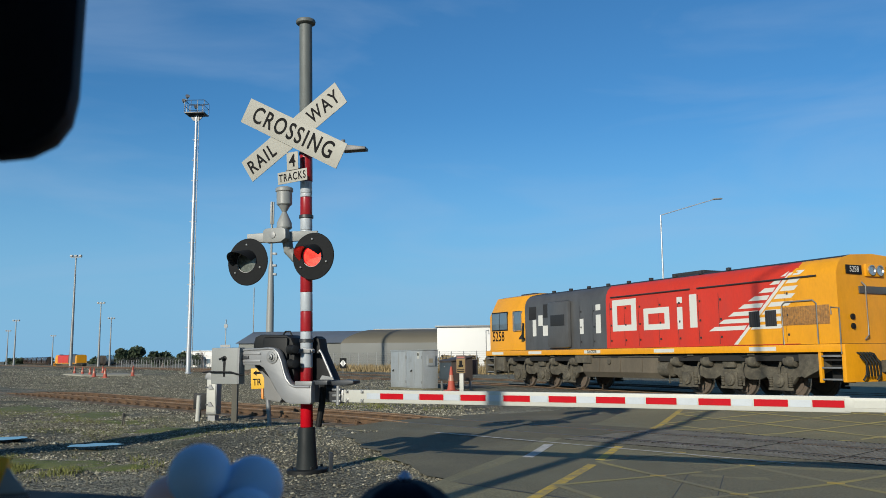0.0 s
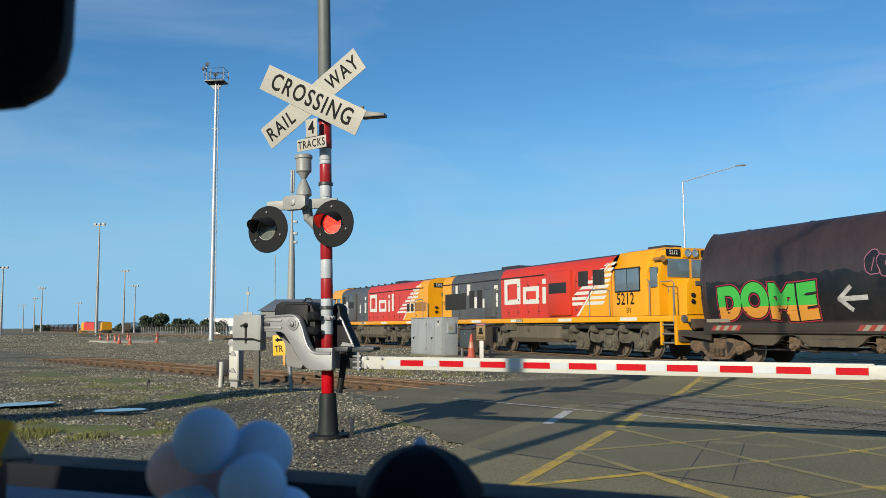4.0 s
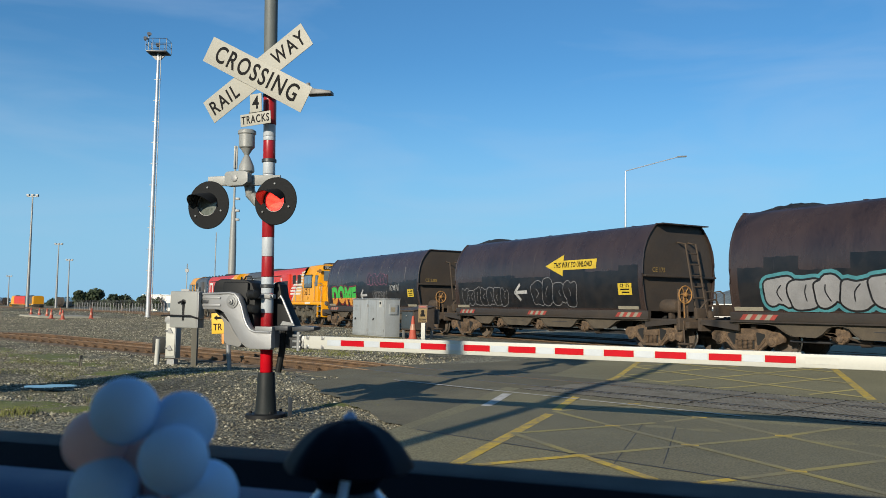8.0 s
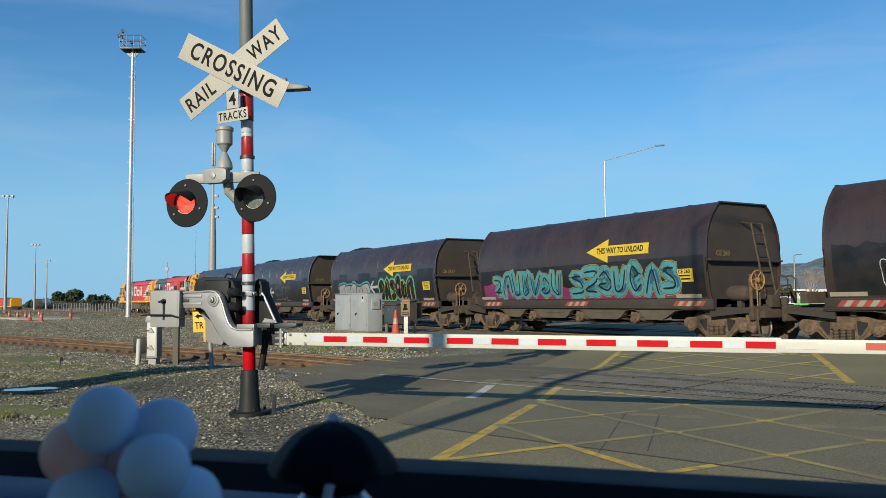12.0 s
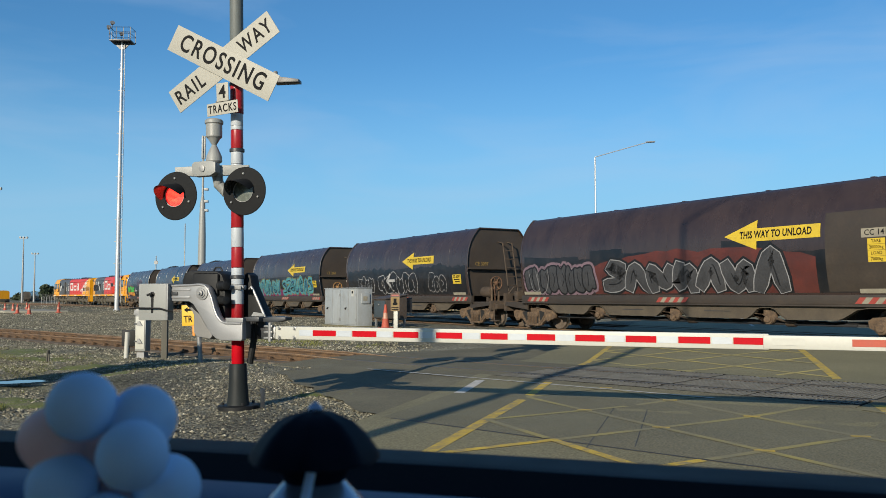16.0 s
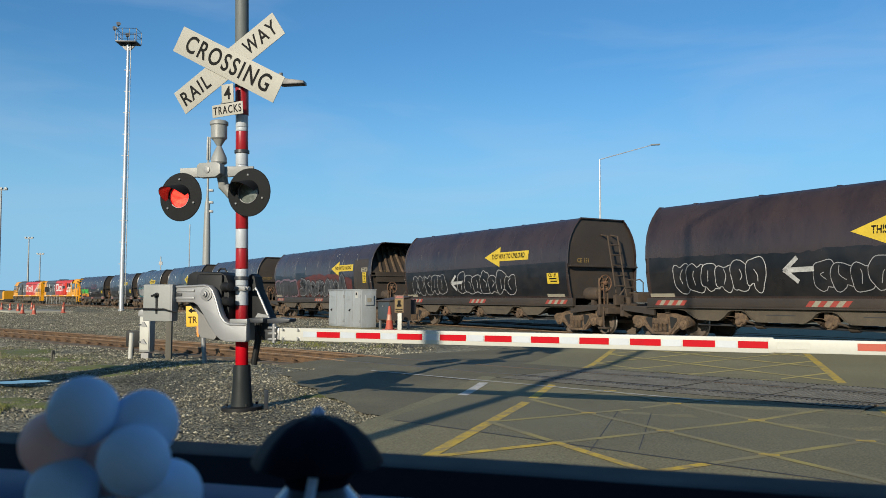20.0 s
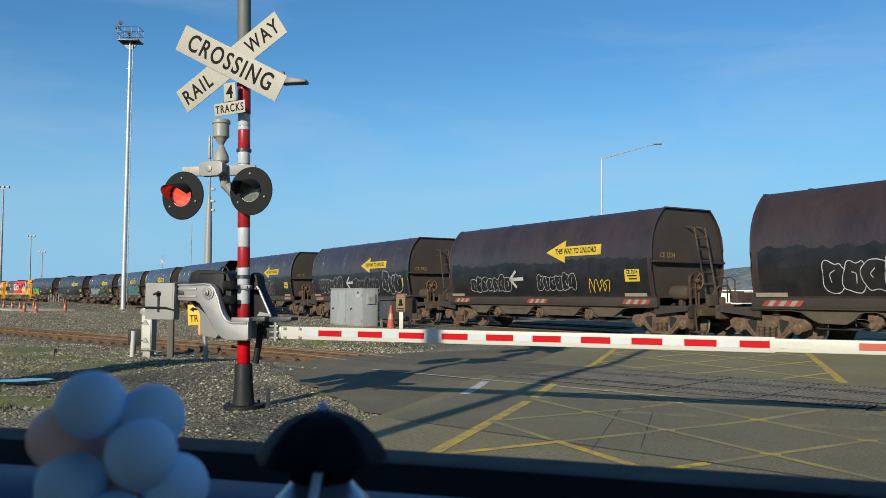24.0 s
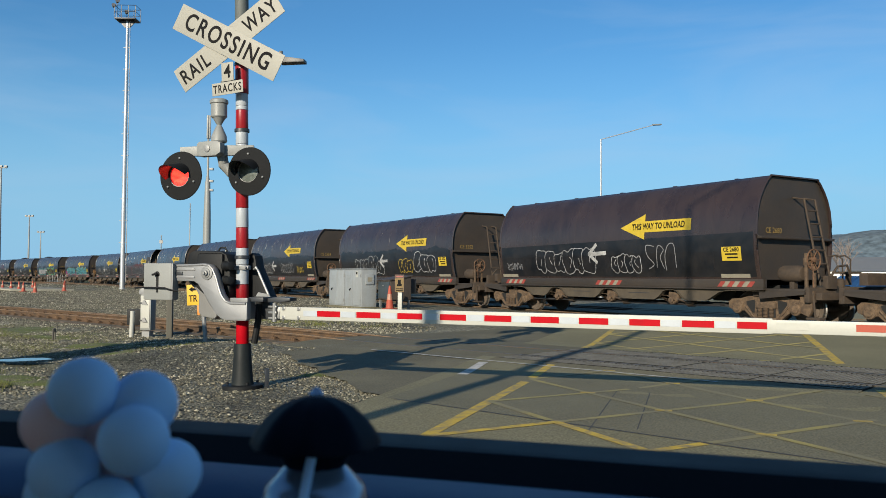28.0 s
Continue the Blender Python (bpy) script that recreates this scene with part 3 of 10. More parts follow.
apron = tagged(draped("pavement", [on_road(-6.3, 11.3), on_road(-2.6, 7.0), on_road(-2.6, 20.0), on_road(-6.0, 16.5)], M_APRON, 0.004, cell=0.2, bend=apron_wobble),
               "dusty grit-covered asphalt verge beside the road", "verge", kind="structure")


def stripe(name, p, q, width, mat, lift=0.02, parent=None, cell=0.35):
    p, q = Vector((*p[:2], 0)), Vector((*q[:2], 0))
    d = (q - p).normalized()
    s = Vector((-d.y, d.x, 0)) * width / 2
    return draped(name, [p - s, p + s, q + s, q - s], mat, lift, cell=cell, parent=parent)


box_marking = thing("road_marking", "worn yellow cross-hatched keep-clear box on the asphalt", "road marking", kind="structure")
stripe("edge_line", on_road(-2.0, 2.0), on_road(-2.0, 18.6), 0.11, M_YELLOW_LINE, 0.0150, box_marking)
stripe("edge_line", on_road(1.66, 2.0), on_road(1.66, 18.6), 0.12, M_YELLOW_LINE, 0.0150, box_marking)
stripe("edge_line", on_road(-2.0, 18.6), on_road(1.66, 18.6), 0.13, M_YELLOW_LINE, 0.0150, box_marking)
JOINT = lambda m: 7.45 - 0.425 * (m + 2.9)      # the tar joint across the lane, where newer asphalt begins


def hatch_zone(m, r):
    """Bright paint before the joint, worn on the newer asphalt, fresher beyond the rails, none on the panels."""
    p = on_road(m, r)
    off = BX * p.x + BY * p.y - A_CENTRE
    if not 2.0 < r < 18.5 or abs(off) < 1.28:
        return None
    return M_HATCH_FRESH if off > 0 else M_YELLOW_LINE if r < JOINT(m) else M_HATCH


for k in range(-2, 8):
    r0 = 7.62 + 1.83 * k
    for sgn in (1, -1):
        run, paint = [], None
        for i in range(122):
            m = -2.0 + 3.66 * i / 120
            at = (m, r0 + sgn * 1.15 * (m + 2.0))
            now = hatch_zone(*at) if i < 121 else None
            if now is not paint:
                if paint and len(run) > 4:
                    stripe("hatch_line", on_road(*run[0]), on_road(*run[-1]), 0.075 if paint is M_HATCH else 0.088, paint, 0.0163 if sgn > 0 else 0.0176, box_marking)
                run, paint = [], now
            run.append(at)
    # where two strokes cross the paint lies double and has lasted
    for j in range(1, 5):
        m, r = -2.0 + 1.83 * j / 2.3, r0 + 0.915 * j
        if hatch_zone(m, r) is M_HATCH:
            stripe("paint_overlap", on_road(m - 0.075, r), on_road(m + 0.075, r), 0.075, M_YELLOW_LINE, 0.0190, box_marking)
edge_dashes = thing("road_marking", "short worn white edge dashes along the road", "road marking", kind="structure")
for r in (9.6,):
    stripe("dash", on_road(-2.86, r), on_road(-2.93, r + 1.25), 0.13, M_WHITE_LINE, 0.0165, edge_dashes)
stripe("dash", on_near(9.6, 8.78), on_near(4.0, 8.82), 0.05, M_WHITE_LINE, 0.0180, edge_dashes)
centre_line = thing("road_marking", "white centre line of the road beyond the crossing", "road marking", kind="structure")
for r in (24.0, 34.0, 44.0, 54.0):
    stripe("dash", on_road(1.66, r), on_road(1.66, r + 3.0), 0.12, M_WHITE_LINE, 0.0165, centre_line)
# sealed joints and cracks in the asphalt
joints = thing("tar_joint", "dark tar-sealed joints across the asphalt", "road joint", kind="structure")
stripe("joint", on_road(-2.9, JOINT(-2.9)), on_road(2.4, JOINT(2.4)), 0.032, M_TAR, 0.0146, joints)
for m0, m1, r0, r1 in ((-0.9, -0.95, 6.4, 9.3), (-0.55, -0.62, 6.6, 9.4)):
    stripe("joint", on_road(m0, r0), on_road(m1, r1), 0.009, M_TAR, 0.0143, joints)
M_PATCHWORK = ground_material("newer asphalt", [(0.168, 0.155, 0.096), (0.195, 0.180, 0.112), (0.222, 0.206, 0.129)], 0.7, 60, 0.003, rough=0.8)
tagged(draped("road_patch", [on_road(-3.0, JOINT(-3.0)), on_road(3.5, JOINT(3.5)), on_road(3.5, 8.6), on_road(-2.9, 9.9)], M_PATCHWORK, 0.0135), "darker newer asphalt before the rails", "road patch", kind="structure")


def rail_profile():
    return [(-0.065, 0), (0.065, 0), (0.065, 0.012), (0.012, 0.03), (0.01, 0.1), (0.033, 0.112), (0.033, 0.138), (0.026, 0.145), (-0.026, 0.145), (-0.033, 0.138),
            (-0.033, 0.112), (-0.01, 0.1), (-0.012, 0.03), (-0.065, 0.012)]


def rail(place, s0, s1, n, top, parent, step=6.0, head=None):
    """A rail with foot, web and head along a track, its head worn bright."""
    bm = bm_new()
    count = max(2, int(abs(s1 - s0) / step) + 1)
    rings = []
    for i in range(count):
        s = s0 + (s1 - s0) * i / (count - 1)
        c, o = place(s, n), place(s, n + 1)
        across = (o - c).normalized()
        z = top(s)
        rings.append([bm.verts.new(c + across * y + Vector((0, 0, z - 0.145 + h))) for y, h in rail_profile()])
    k = len(rail_profile())
    for a, b in zip(rings, rings[1:]):
        for j in range(k):
            f = bm.faces.new((a[j], a[(j + 1) % k], b[(j + 1) % k], b[j]))
            f.material_index = 1 if j in (6, 7, 8) else 0
    for ring in (rings[0][::-1], rings[-1]):
        bm.faces.new(ring)
    bmesh.ops.recalc_face_normals(bm, faces=bm.faces)
    return part("rail", bm, [M_RAIL_RUST, head or M_RAIL_TOP], parent)


def sleepers(place, s0, s1, centre, z, parent, pitch=0.62):
    b = bm_new()
    add_box(b, (-0.11, -1.05, -0.12), (0.11, 1.05, 0.0), 0.012)
    first = part("sleeper", b, M_SLEEPER, parent)
    s, k = s0, 0
    while s < s1:
        c, o = place(s, centre), place(s, centre + 1)
        ang = math.degrees(math.atan2((o - c).y, (o - c).x)) - 90
        m = pose(c.x, c.y, z + random.uniform(-0.01, 0.01), 0, 0, ang + random.uniform(-1, 1))
        if k:
            share("sleeper", first, parent, m)
        else:
            first.matrix_basis = m
        s += pitch
        k += 1


def ballast(name, place, s0, s1, centre, lo, hi, label):
    """A low bank of broken stone under a track."""
    vs, fs = [], []
    prof = [(-2.0, lo), (-1.45, hi - 0.03), (-0.6, hi), (0.6, hi), (1.45, hi - 0.03), (2.0, lo)]
    count = int(abs(s1 - s0) / 0.5) + 1
    for i in range(count + 1):
        s = s0 + (s1 - s0) * i / count
        for n, z in prof:
            p = place(s, centre + n)
            vs.append((p.x, p.y, gh(p.x, p.y) + z + 0.02 * noise.noise((p.x * 2, p.y * 2, 0))))
    w = len(prof)
    for i in range(count):
        for j in range(w - 1):
            fs.append((i * w + j, i * w + j + 1, (i + 1) * w + j + 1, (i + 1) * w + j))
    me = bpy.data.meshes.new(name)
    me.from_pydata(vs, [], fs)
    me.materials.append(M_BALLAST)
    return tagged(new(name, me), label, "ballast", kind="structure")


# the train's track, and a further one beside it
train_track = thing("railway_track", "rusty rails on sleepers in brown ballast under the train", "railway track", kind="structure")
for n in (T_CENTRE - 0.55, T_CENTRE + 0.55):
    rail(on_train, -60, 330, n, lambda s: RAIL_Z, train_track)
sleepers(on_train, 20.5, 150, T_CENTRE, RAIL_Z - 0.145, train_track)
ballast("track_bed", on_train, 20.0, 330, T_CENTRE, -0.04, 0.0, "brown stone ballast under the train's track")
far_track = thing("railway_track", "rusty rails of a further siding behind the train", "railway track", kind="structure")
for n in (T_CENTRE + 4.2 - 0.55, T_CENTRE + 4.2 + 0.55):
    rail(on_train, -40, 260, n, lambda s: RAIL_Z - 0.02, far_track)
sleepers(on_train, 22, 70, T_CENTRE + 4.2, RAIL_Z - 0.165, far_track)
middle_track = thing("railway_track", "rusty rails of a siding in the yard gravel", "railway track", kind="structure")
for n in (T_CENTRE - 4.3 - 0.55, T_CENTRE - 4.3 + 0.55):
    rail(on_train, 38, 240, n, lambda s: 0.2, middle_track)


# the near track, whose rails sink into the yard gravel on the far side
def near_top(s):
    return A_RAIL - 0.12 * smooth(29, 36, s) - 0.030 * smooth(12.6, 11.4, s)


near_track = thing("railway_track", "rust-brown rails and check rail of the near track", "railway track", kind="structure")
for n in (A_CENTRE - 0.55, A_CENTRE + 0.55):
    rail(on_near, 11.2, 40, n, near_top, near_track, 1.2)
    rail(on_near, -30, 11.2, n, near_top, near_track, 1.5, M_RAIL_ROAD)
rail(on_near, 12.0, 40, A_CENTRE - 0.45, lambda s: near_top(s) - 0.02, near_track, 1.5)
rail(on_near, 12.0, 24, A_CENTRE + 0.44, lambda s: near_top(s) - 0.02, near_track, 1.5)
sleepers(on_near, 12.6, 34, A_CENTRE, A_RAIL - 0.13, near_track)
b = bm_new()
add_box(b, (-0.075, -0.15, -0.005), (0.075, 0.15, 0.02), 0.004)
for sg in (1, -1):
    add_box(b, (-0.05, sg * 0.095 - 0.03, 0.0), (0.05, sg * 0.095 + 0.03, 0.055), 0.01)
    add_tube(b, [(0, sg * 0.12, 0.0), (0, sg * 0.12, 0.075)], 0.016, 6)
first_chair = part("rail_chair", b, M_RAIL_RUST, near_track)
chairs = 0
for n in (A_CENTRE - 0.55, A_CENTRE + 0.55):
    for k in range(34):
        c = on_near(12.6 + 0.62 * k, n, A_RAIL - 0.13)
        m = pose(c.x, c.y, c.z, 0, 0, 45.7 + 90)
        if chairs:
            share("rail_chair", first_chair, near_track, m)
        else:
            first_chair.matrix_basis = m
        chairs += 1
ballast("track_bed", on_near, 12.4, 36, A_CENTRE, -0.07, -0.055, "brown stone ballast of the near track")


def crossing_panel(s0, s1, n0, n1, parent):
    """A black rubber panel with rows of dusty raised ribs and a rim."""
    b = bm_new()
    add_box(b, (0, 0, -0.08), (s1 - s0, n1 - n0, -0.004))
    rows_ = max(2, int((n1 - n0) / 0.3))
    x = 0.02
    while x < s1 - s0 - 0.03:
        for k in range(rows_):
            y0 = 0.02 + (n1 - n0 - 0.04) * k / rows_
            add_box(b, (x, y0 + 0.005, -0.004), (x + 0.026, y0 + (n1 - n0 - 0.04) / rows_ - 0.005, 0.007), mat=1)
        x += 0.058
    for y in (0.0, n1 - n0 - 0.02):
        add_box(b, (0, y, -0.004), (s1 - s0, y + 0.02, 0.0065))
    return part("rubber_panel", b, [M_RUBBER, M_RUBBER_RIB], parent)


crossing = thing("crossing_panels", "black ribbed rubber panels between the rails of the crossing", "crossing panel", kind="structure")
for i in range(4):
    s1 = 7.4 - i * 1.2
    for n0, n1 in ((-1.06, -0.61), (-0.46, 0.46), (0.61, 1.22)):
        # the panel's y axis runs towards the road user, so it starts at the far edge
        crossing_panel(s1 - 1.19, s1, n0, n1, crossing).matrix_basis = (
            pose(*on_near(s1 - 1.19, A_CENTRE + n1, A_RAIL - 0.040 + 0.003 * (i % 2)), 0, 0, 90 + 45.7))
for n0, n1, spans in ((-1.62, -0.60, ((7.41, 11.8), (-4.0, 2.59))), (-1.62, -1.07, ((2.6, 7.4),)), (-0.47, 0.47, ((7.41, 11.8), (-4.0, 2.59))), (0.60, 1.22, ((7.41, 11.8), (-4.0, 2.59)))):
    for s0, s1 in spans:
        b = bm_new()
        add_box(b, (0, 0, -0.10), (s1 - s0, n1 - n0, 0.0))
        if n0 < -1:
            # the near edge slopes down to the road
            for v in b.verts:
                if v.co.y > n1 - n0 - 0.01 and v.co.z > -0.05:
                    v.co.z = -0.066
        infill = part("asphalt_infill", b, M_APRON, crossing, "worn asphalt between the rails")
        infill.matrix_basis = pose(*on_near(s0, A_CENTRE + n1, A_RAIL - 0.036), 0, 0, 90 + 45.7)
panels_train = thing("crossing_panels", "concrete-grey panels between the train's rails", "crossing panel", kind="structure")
for i in range(8):
    s1 = 20.0 - i * 1.5
    for n0, n1 in ((-1.3, -0.61), (-0.46, 0.46), (0.61, 1.3)):
        crossing_panel(s1 - 1.49, s1, n0, n1, panels_train).matrix_basis = (
            pose(*on_train(s1 - 1.49, T_CENTRE + n1, RAIL_Z - 0.01), 0, 0, 90 + 29.1))


# ---- the crossing signal: pole, boards, lamps, gate ----
POLE = Vector((-1.88, 8.97, 0.0))
GATE_AZ = -22.7       # degrees of the boom from the x axis
FACE = 19.0           # the boards face the road user


def signal_mast():
    mast = thing("crossing_signal", "tall red-and-white banded railway crossing signal pole with boards and twin lamps", "crossing signal",
                 m=pose(POLE.x, POLE.y, 0, 0, -1.0, 0))
    b = bm_new()
    add_lathe(b, [(0.120, 0.02), (0.112, 0.06), (0.098, 0.25), (0.090, 0.44), (0.086, 0.455)], seg=28)
    part("base_sleeve", b, M_BLACK_RUBBER, mast, "black tapered rubber sleeve")
    b = bm_new()
    add_lathe(b, [(0.215, -0.03), (0.215, 0.015), (0.205, 0.022)], seg=28)
    for k in range(4):
        a = k * math.pi / 2 + 0.5
        add_tube(b, [(0.165 * math.cos(a), 0.165 * math.sin(a), 0.03), (0.165 * math.cos(a), 0.165 * math.sin(a), 0.055)], 0.016, 8)
    part("base_plate", b, M_BLACK, mast)
    bands = [(0.455, 0.71, "r"), (0.71, 0.87, "w"), (0.87, 1.09, "r"), (1.09, 1.30, "w"), (1.30, 1.48, "w"), (1.48, 1.70, "r"), (1.70, 1.91, "w"), (1.91, 2.30, "r"), (2.30, 2.60, "w"),
             (2.60, 2.76, "w"), (2.76, 2.97, "r"), (2.97, 3.015, "w"), (3.015, 3.15, "w"), (3.15, 3.50, "r"), (3.50, 5.0, "g")]
    for z0, z1, c in bands:
        b = bm_new()
        r = 0.066 + 0.006 * smooth(3.0, 3.2, z0)
        add_lathe(b, [(r, z0 + 0.002), (r + 0.001, z0 + 0.004), (r, z1 - 0.002)], seg=26)
        name, m = {"r": ("red_band", M_DARK_RED if z0 > 0.8 else M_RED_TAPE), "w": ("white_band", M_WHITE_TAPE), "x": ("white_band", M_WHITE_TAPE),
                   "g": ("pole_top", M_POLE_TOP)}[c]
        part(name, b, m, mast)
    b = bm_new()
    add_lathe(b, [(0.078, 4.98), (0.108, 5.0), (0.112, 5.025), (0.105, 5.04), (0.02, 5.05)], seg=26)
    part("cap", b, M_POLE_TOP, mast)
    for z in (1.36, 2.73, 3.45):
        b = bm_new()
        add_lathe(b, [(0.07, z), (0.08, z + 0.005), (0.08, z + 0.035), (0.07, z + 0.04)], seg=24)
        part("clamp_band", b, M_DARK_STEEL, mast)
    return mast


mast = signal_mast()


def sign_board(name, words, length, height, centre, tilt, mast, label, size, wide=0.8, lift=0.0):
    """A flat board with rounded corners and black letters, turned to the road user."""
    m = Matrix.Translation(centre) @ pose(0, 0, 0, 90, 0, -FACE * 0.0 + BOARD_TURN) @ pose(0, 0, lift, 0, 0, tilt)
    b = bm_new()
    add_box(b, (-length / 2, -height / 2, -0.004), (length / 2, height / 2, 0.004), 0.002)
    board = part(name, b, M_CREAM, mast, label)
    board.matrix_basis = m
    for text, at in words:
        t = bm_new()
        merge(t, text_mesh(text, size, wide, 0.0012, spacing=1.2, bold=0.016))
        o = part("lettering", t, M_TEXT_BLACK, board)
        o.matrix_basis = pose(at, -0.004, 0.0052)
    return board


BOARD_TURN = -19.6
BC = (-0.11, -0.16, 3.672)
sign_board("sign_board", (("RAIL", -0.48), ("WAY", 0.455)), 1.43, 0.285, BC, 32.0, mast, "cream board with black letters, lower of the crossed pair", 0.228, 0.74)
sign_board("sign_board", (("CROSSING", 0.0),), 1.41, 0.295, BC, -29.0, mast, "cream board with black letters, upper of the crossed pair", 0.265, 0.80, lift=0.014)
sign_board("count_plate", (("4", 0.0),), 0.145, 0.20, (-0.118, -0.155, 3.355), 2, mast, "small cream plate with a number", 0.20, 0.85, lift=0.002)
sign_board("tracks_plate", (("TRACKS", 0.0),), 0.375, 0.135, (-0.115, -0.16, 3.178), 3.5, mast, "cream plate with black letters", 0.12, 0.68, lift=0.006)


def lamp_head(cx, cz, mast):
    """A round black backboard with hooded lens; inside, a drum with one glowing and one dark face that turns."""
    m = Matrix.Translation((cx, -0.20, cz)) @ pose(0, 0, 0, 90, 0, BOARD_TURN)
    b = bm_new()
    add_lathe(b, [(0.252, -0.03), (0.258, -0.02), (0.252, -0.012), (0.15, 0.0), (0.118, 0.004), (0.118, -0.06), (0.262, -0.03)][:5], seg=44)
    bmesh.ops.delete(b, geom=[f for f in b.faces if len(f.verts) > 20], context="FACES")
    head = part("backboard", b, M_MATT_BLACK, mast, "round black lamp backboard")
    head.matrix_basis = m
    b = bm_new()
    add_lathe(b, [(0.105, -0.17), (0.12, -0.12), (0.122, -0.02), (0.112, 0.0)], seg=30)
    bmesh.ops.delete(b, geom=[f for f in b.faces if len(f.verts) > 20 and f.calc_center_median().z > -0.05], context="FACES")
    bmesh.ops.reverse_faces(b, faces=b.faces)
    part("lamp_housing", b, M_BLACK, head)
    # hood
    b = bm_new()
    ring0, ring1 = [], []
    for k in range(25):
        a = radians(8 + 164 * k / 24)
        ring0.append((math.cos(a) * 0.132, math.sin(a) * 0.132, 0.0))
        out = 0.26 * math.sin(a) ** 0.7 + 0.02
        ring1.append((math.cos(a) * 0.124, math.sin(a) * 0.122 - 0.045, out))
    v0, v1 = [b.verts.new(p) for p in ring0], [b.verts.new(p) for p in ring1]
    v2, v3 = [b.verts.new((p[0] * 0.97, p[1] * 0.97, p[2])) for p in ring1], [b.verts.new((p[0] * 0.97, p[1] * 0.97, p[2])) for p in ring0]
    for q, w in ((v0, v1), (v1, v2), (v2, v3)):
        for k in range(24):
            b.faces.new((q[k], q[k + 1], w[k + 1], w[k])).material_index = 1 if q is v2 else 0
    bmesh.ops.recalc_face_normals(b, faces=b.faces)
    part("hood", b, [M_MATT_BLACK, M_HOOD_IN], head, "short black lamp hood").matrix_basis = pose(0, 0, 0, 0, 0, 12)
    b = bm_new()
    add_lathe(b, [(0.1135, -0.012), (0.1135, 0.008), (0.1195, 0.010), (0.1215, 0.004)], seg=36)
    bmesh.ops.delete(b, geom=[f for f in b.faces if len(f.verts) > 20], context="FACES")
    part("lens_rim", b, M_GALV_DULL, head)
    for k in range(3):
        b = bm_new()
        a = radians(90 + 120 * k + (8 if k else 0))
        add_lathe(b, [(0.012, 0), (0.012, 0.012), (0.006, 0.016)], pose(0.185 * math.cos(a), 0.185 * math.sin(a), -0.004), seg=10)
        part("bolt", b, M_STEEL, head)
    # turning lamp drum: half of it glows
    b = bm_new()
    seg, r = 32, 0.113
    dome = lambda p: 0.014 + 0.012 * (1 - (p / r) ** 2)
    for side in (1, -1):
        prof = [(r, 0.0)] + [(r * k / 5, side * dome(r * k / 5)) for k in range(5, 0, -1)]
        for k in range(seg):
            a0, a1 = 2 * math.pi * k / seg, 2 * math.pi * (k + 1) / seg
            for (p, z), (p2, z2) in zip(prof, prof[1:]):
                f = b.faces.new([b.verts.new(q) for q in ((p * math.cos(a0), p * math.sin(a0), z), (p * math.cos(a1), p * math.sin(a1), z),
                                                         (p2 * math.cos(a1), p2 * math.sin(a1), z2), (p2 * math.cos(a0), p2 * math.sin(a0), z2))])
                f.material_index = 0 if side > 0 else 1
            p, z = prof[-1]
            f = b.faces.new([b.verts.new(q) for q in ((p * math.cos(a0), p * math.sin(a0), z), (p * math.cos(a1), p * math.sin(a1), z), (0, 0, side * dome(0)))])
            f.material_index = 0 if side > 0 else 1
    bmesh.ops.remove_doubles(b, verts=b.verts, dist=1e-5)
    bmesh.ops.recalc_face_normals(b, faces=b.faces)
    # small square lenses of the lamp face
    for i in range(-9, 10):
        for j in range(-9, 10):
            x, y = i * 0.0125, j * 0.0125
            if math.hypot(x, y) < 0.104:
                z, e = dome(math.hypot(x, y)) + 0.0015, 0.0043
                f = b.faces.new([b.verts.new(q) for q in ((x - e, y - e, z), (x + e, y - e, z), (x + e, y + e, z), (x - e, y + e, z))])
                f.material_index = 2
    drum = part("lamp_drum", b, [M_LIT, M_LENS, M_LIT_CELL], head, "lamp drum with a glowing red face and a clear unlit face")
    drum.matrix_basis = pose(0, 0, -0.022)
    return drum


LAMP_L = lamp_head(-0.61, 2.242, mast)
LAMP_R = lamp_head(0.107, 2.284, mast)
b = bm_new()
tm = Matrix.Translation((-0.25, -0.1, 2.52))
merge_m = tm @ pose(0, 0, 0, 0, -1.2, 0)
add_prism(b, [(-0.38, -0.045), (-0.15, -0.06), (0.15, -0.06), (0.40, -0.045), (0.40, 0.045), (0.15, 0.05), (-0.15, 0.05), (-0.38, 0.045)], 0.05, merge_m @ pose(0, 0.025, 0, 90, 0, 0), 0.008)
for x in (-0.34, 0.36):
    add_tube(b, [tm @ Vector((x, 0.03, 0.02)), tm @ Vector((x, 0.05, -0.12)), tm @ Vector((x, 0.06, -0.2))], 0.04, 10)
part("lamp_arm", b, M_GREY_PAINT, mast, "grey cross arm")
b = bm_new()
add_prism(b, [(-0.14, -0.06), (-0.1, -0.08), (0.09, -0.08), (0.15, -0.045), (0.15, 0.055), (0.1, 0.08), (-0.11, 0.08), (-0.14, 0.055)], 0.09, Matrix.Translation((-0.29, -0.10, 2.53)) @ pose(0, 0, 0, 90, 0, BOARD_TURN), 0.012)
part("junction_box", b, M_GREY_PAINT, mast, "grey cast junction box")
b = bm_new()
add_tube(b, [(-0.20, -0.06, 2.48), (-0.19, -0.03, 2.38), (-0.12, -0.02, 2.30), (0.0, -0.05, 2.27)], 0.06, 14)
part("cable_elbow", b, M_GREY_PAINT, mast, "grey cast cable elbow")
b = bm_new()
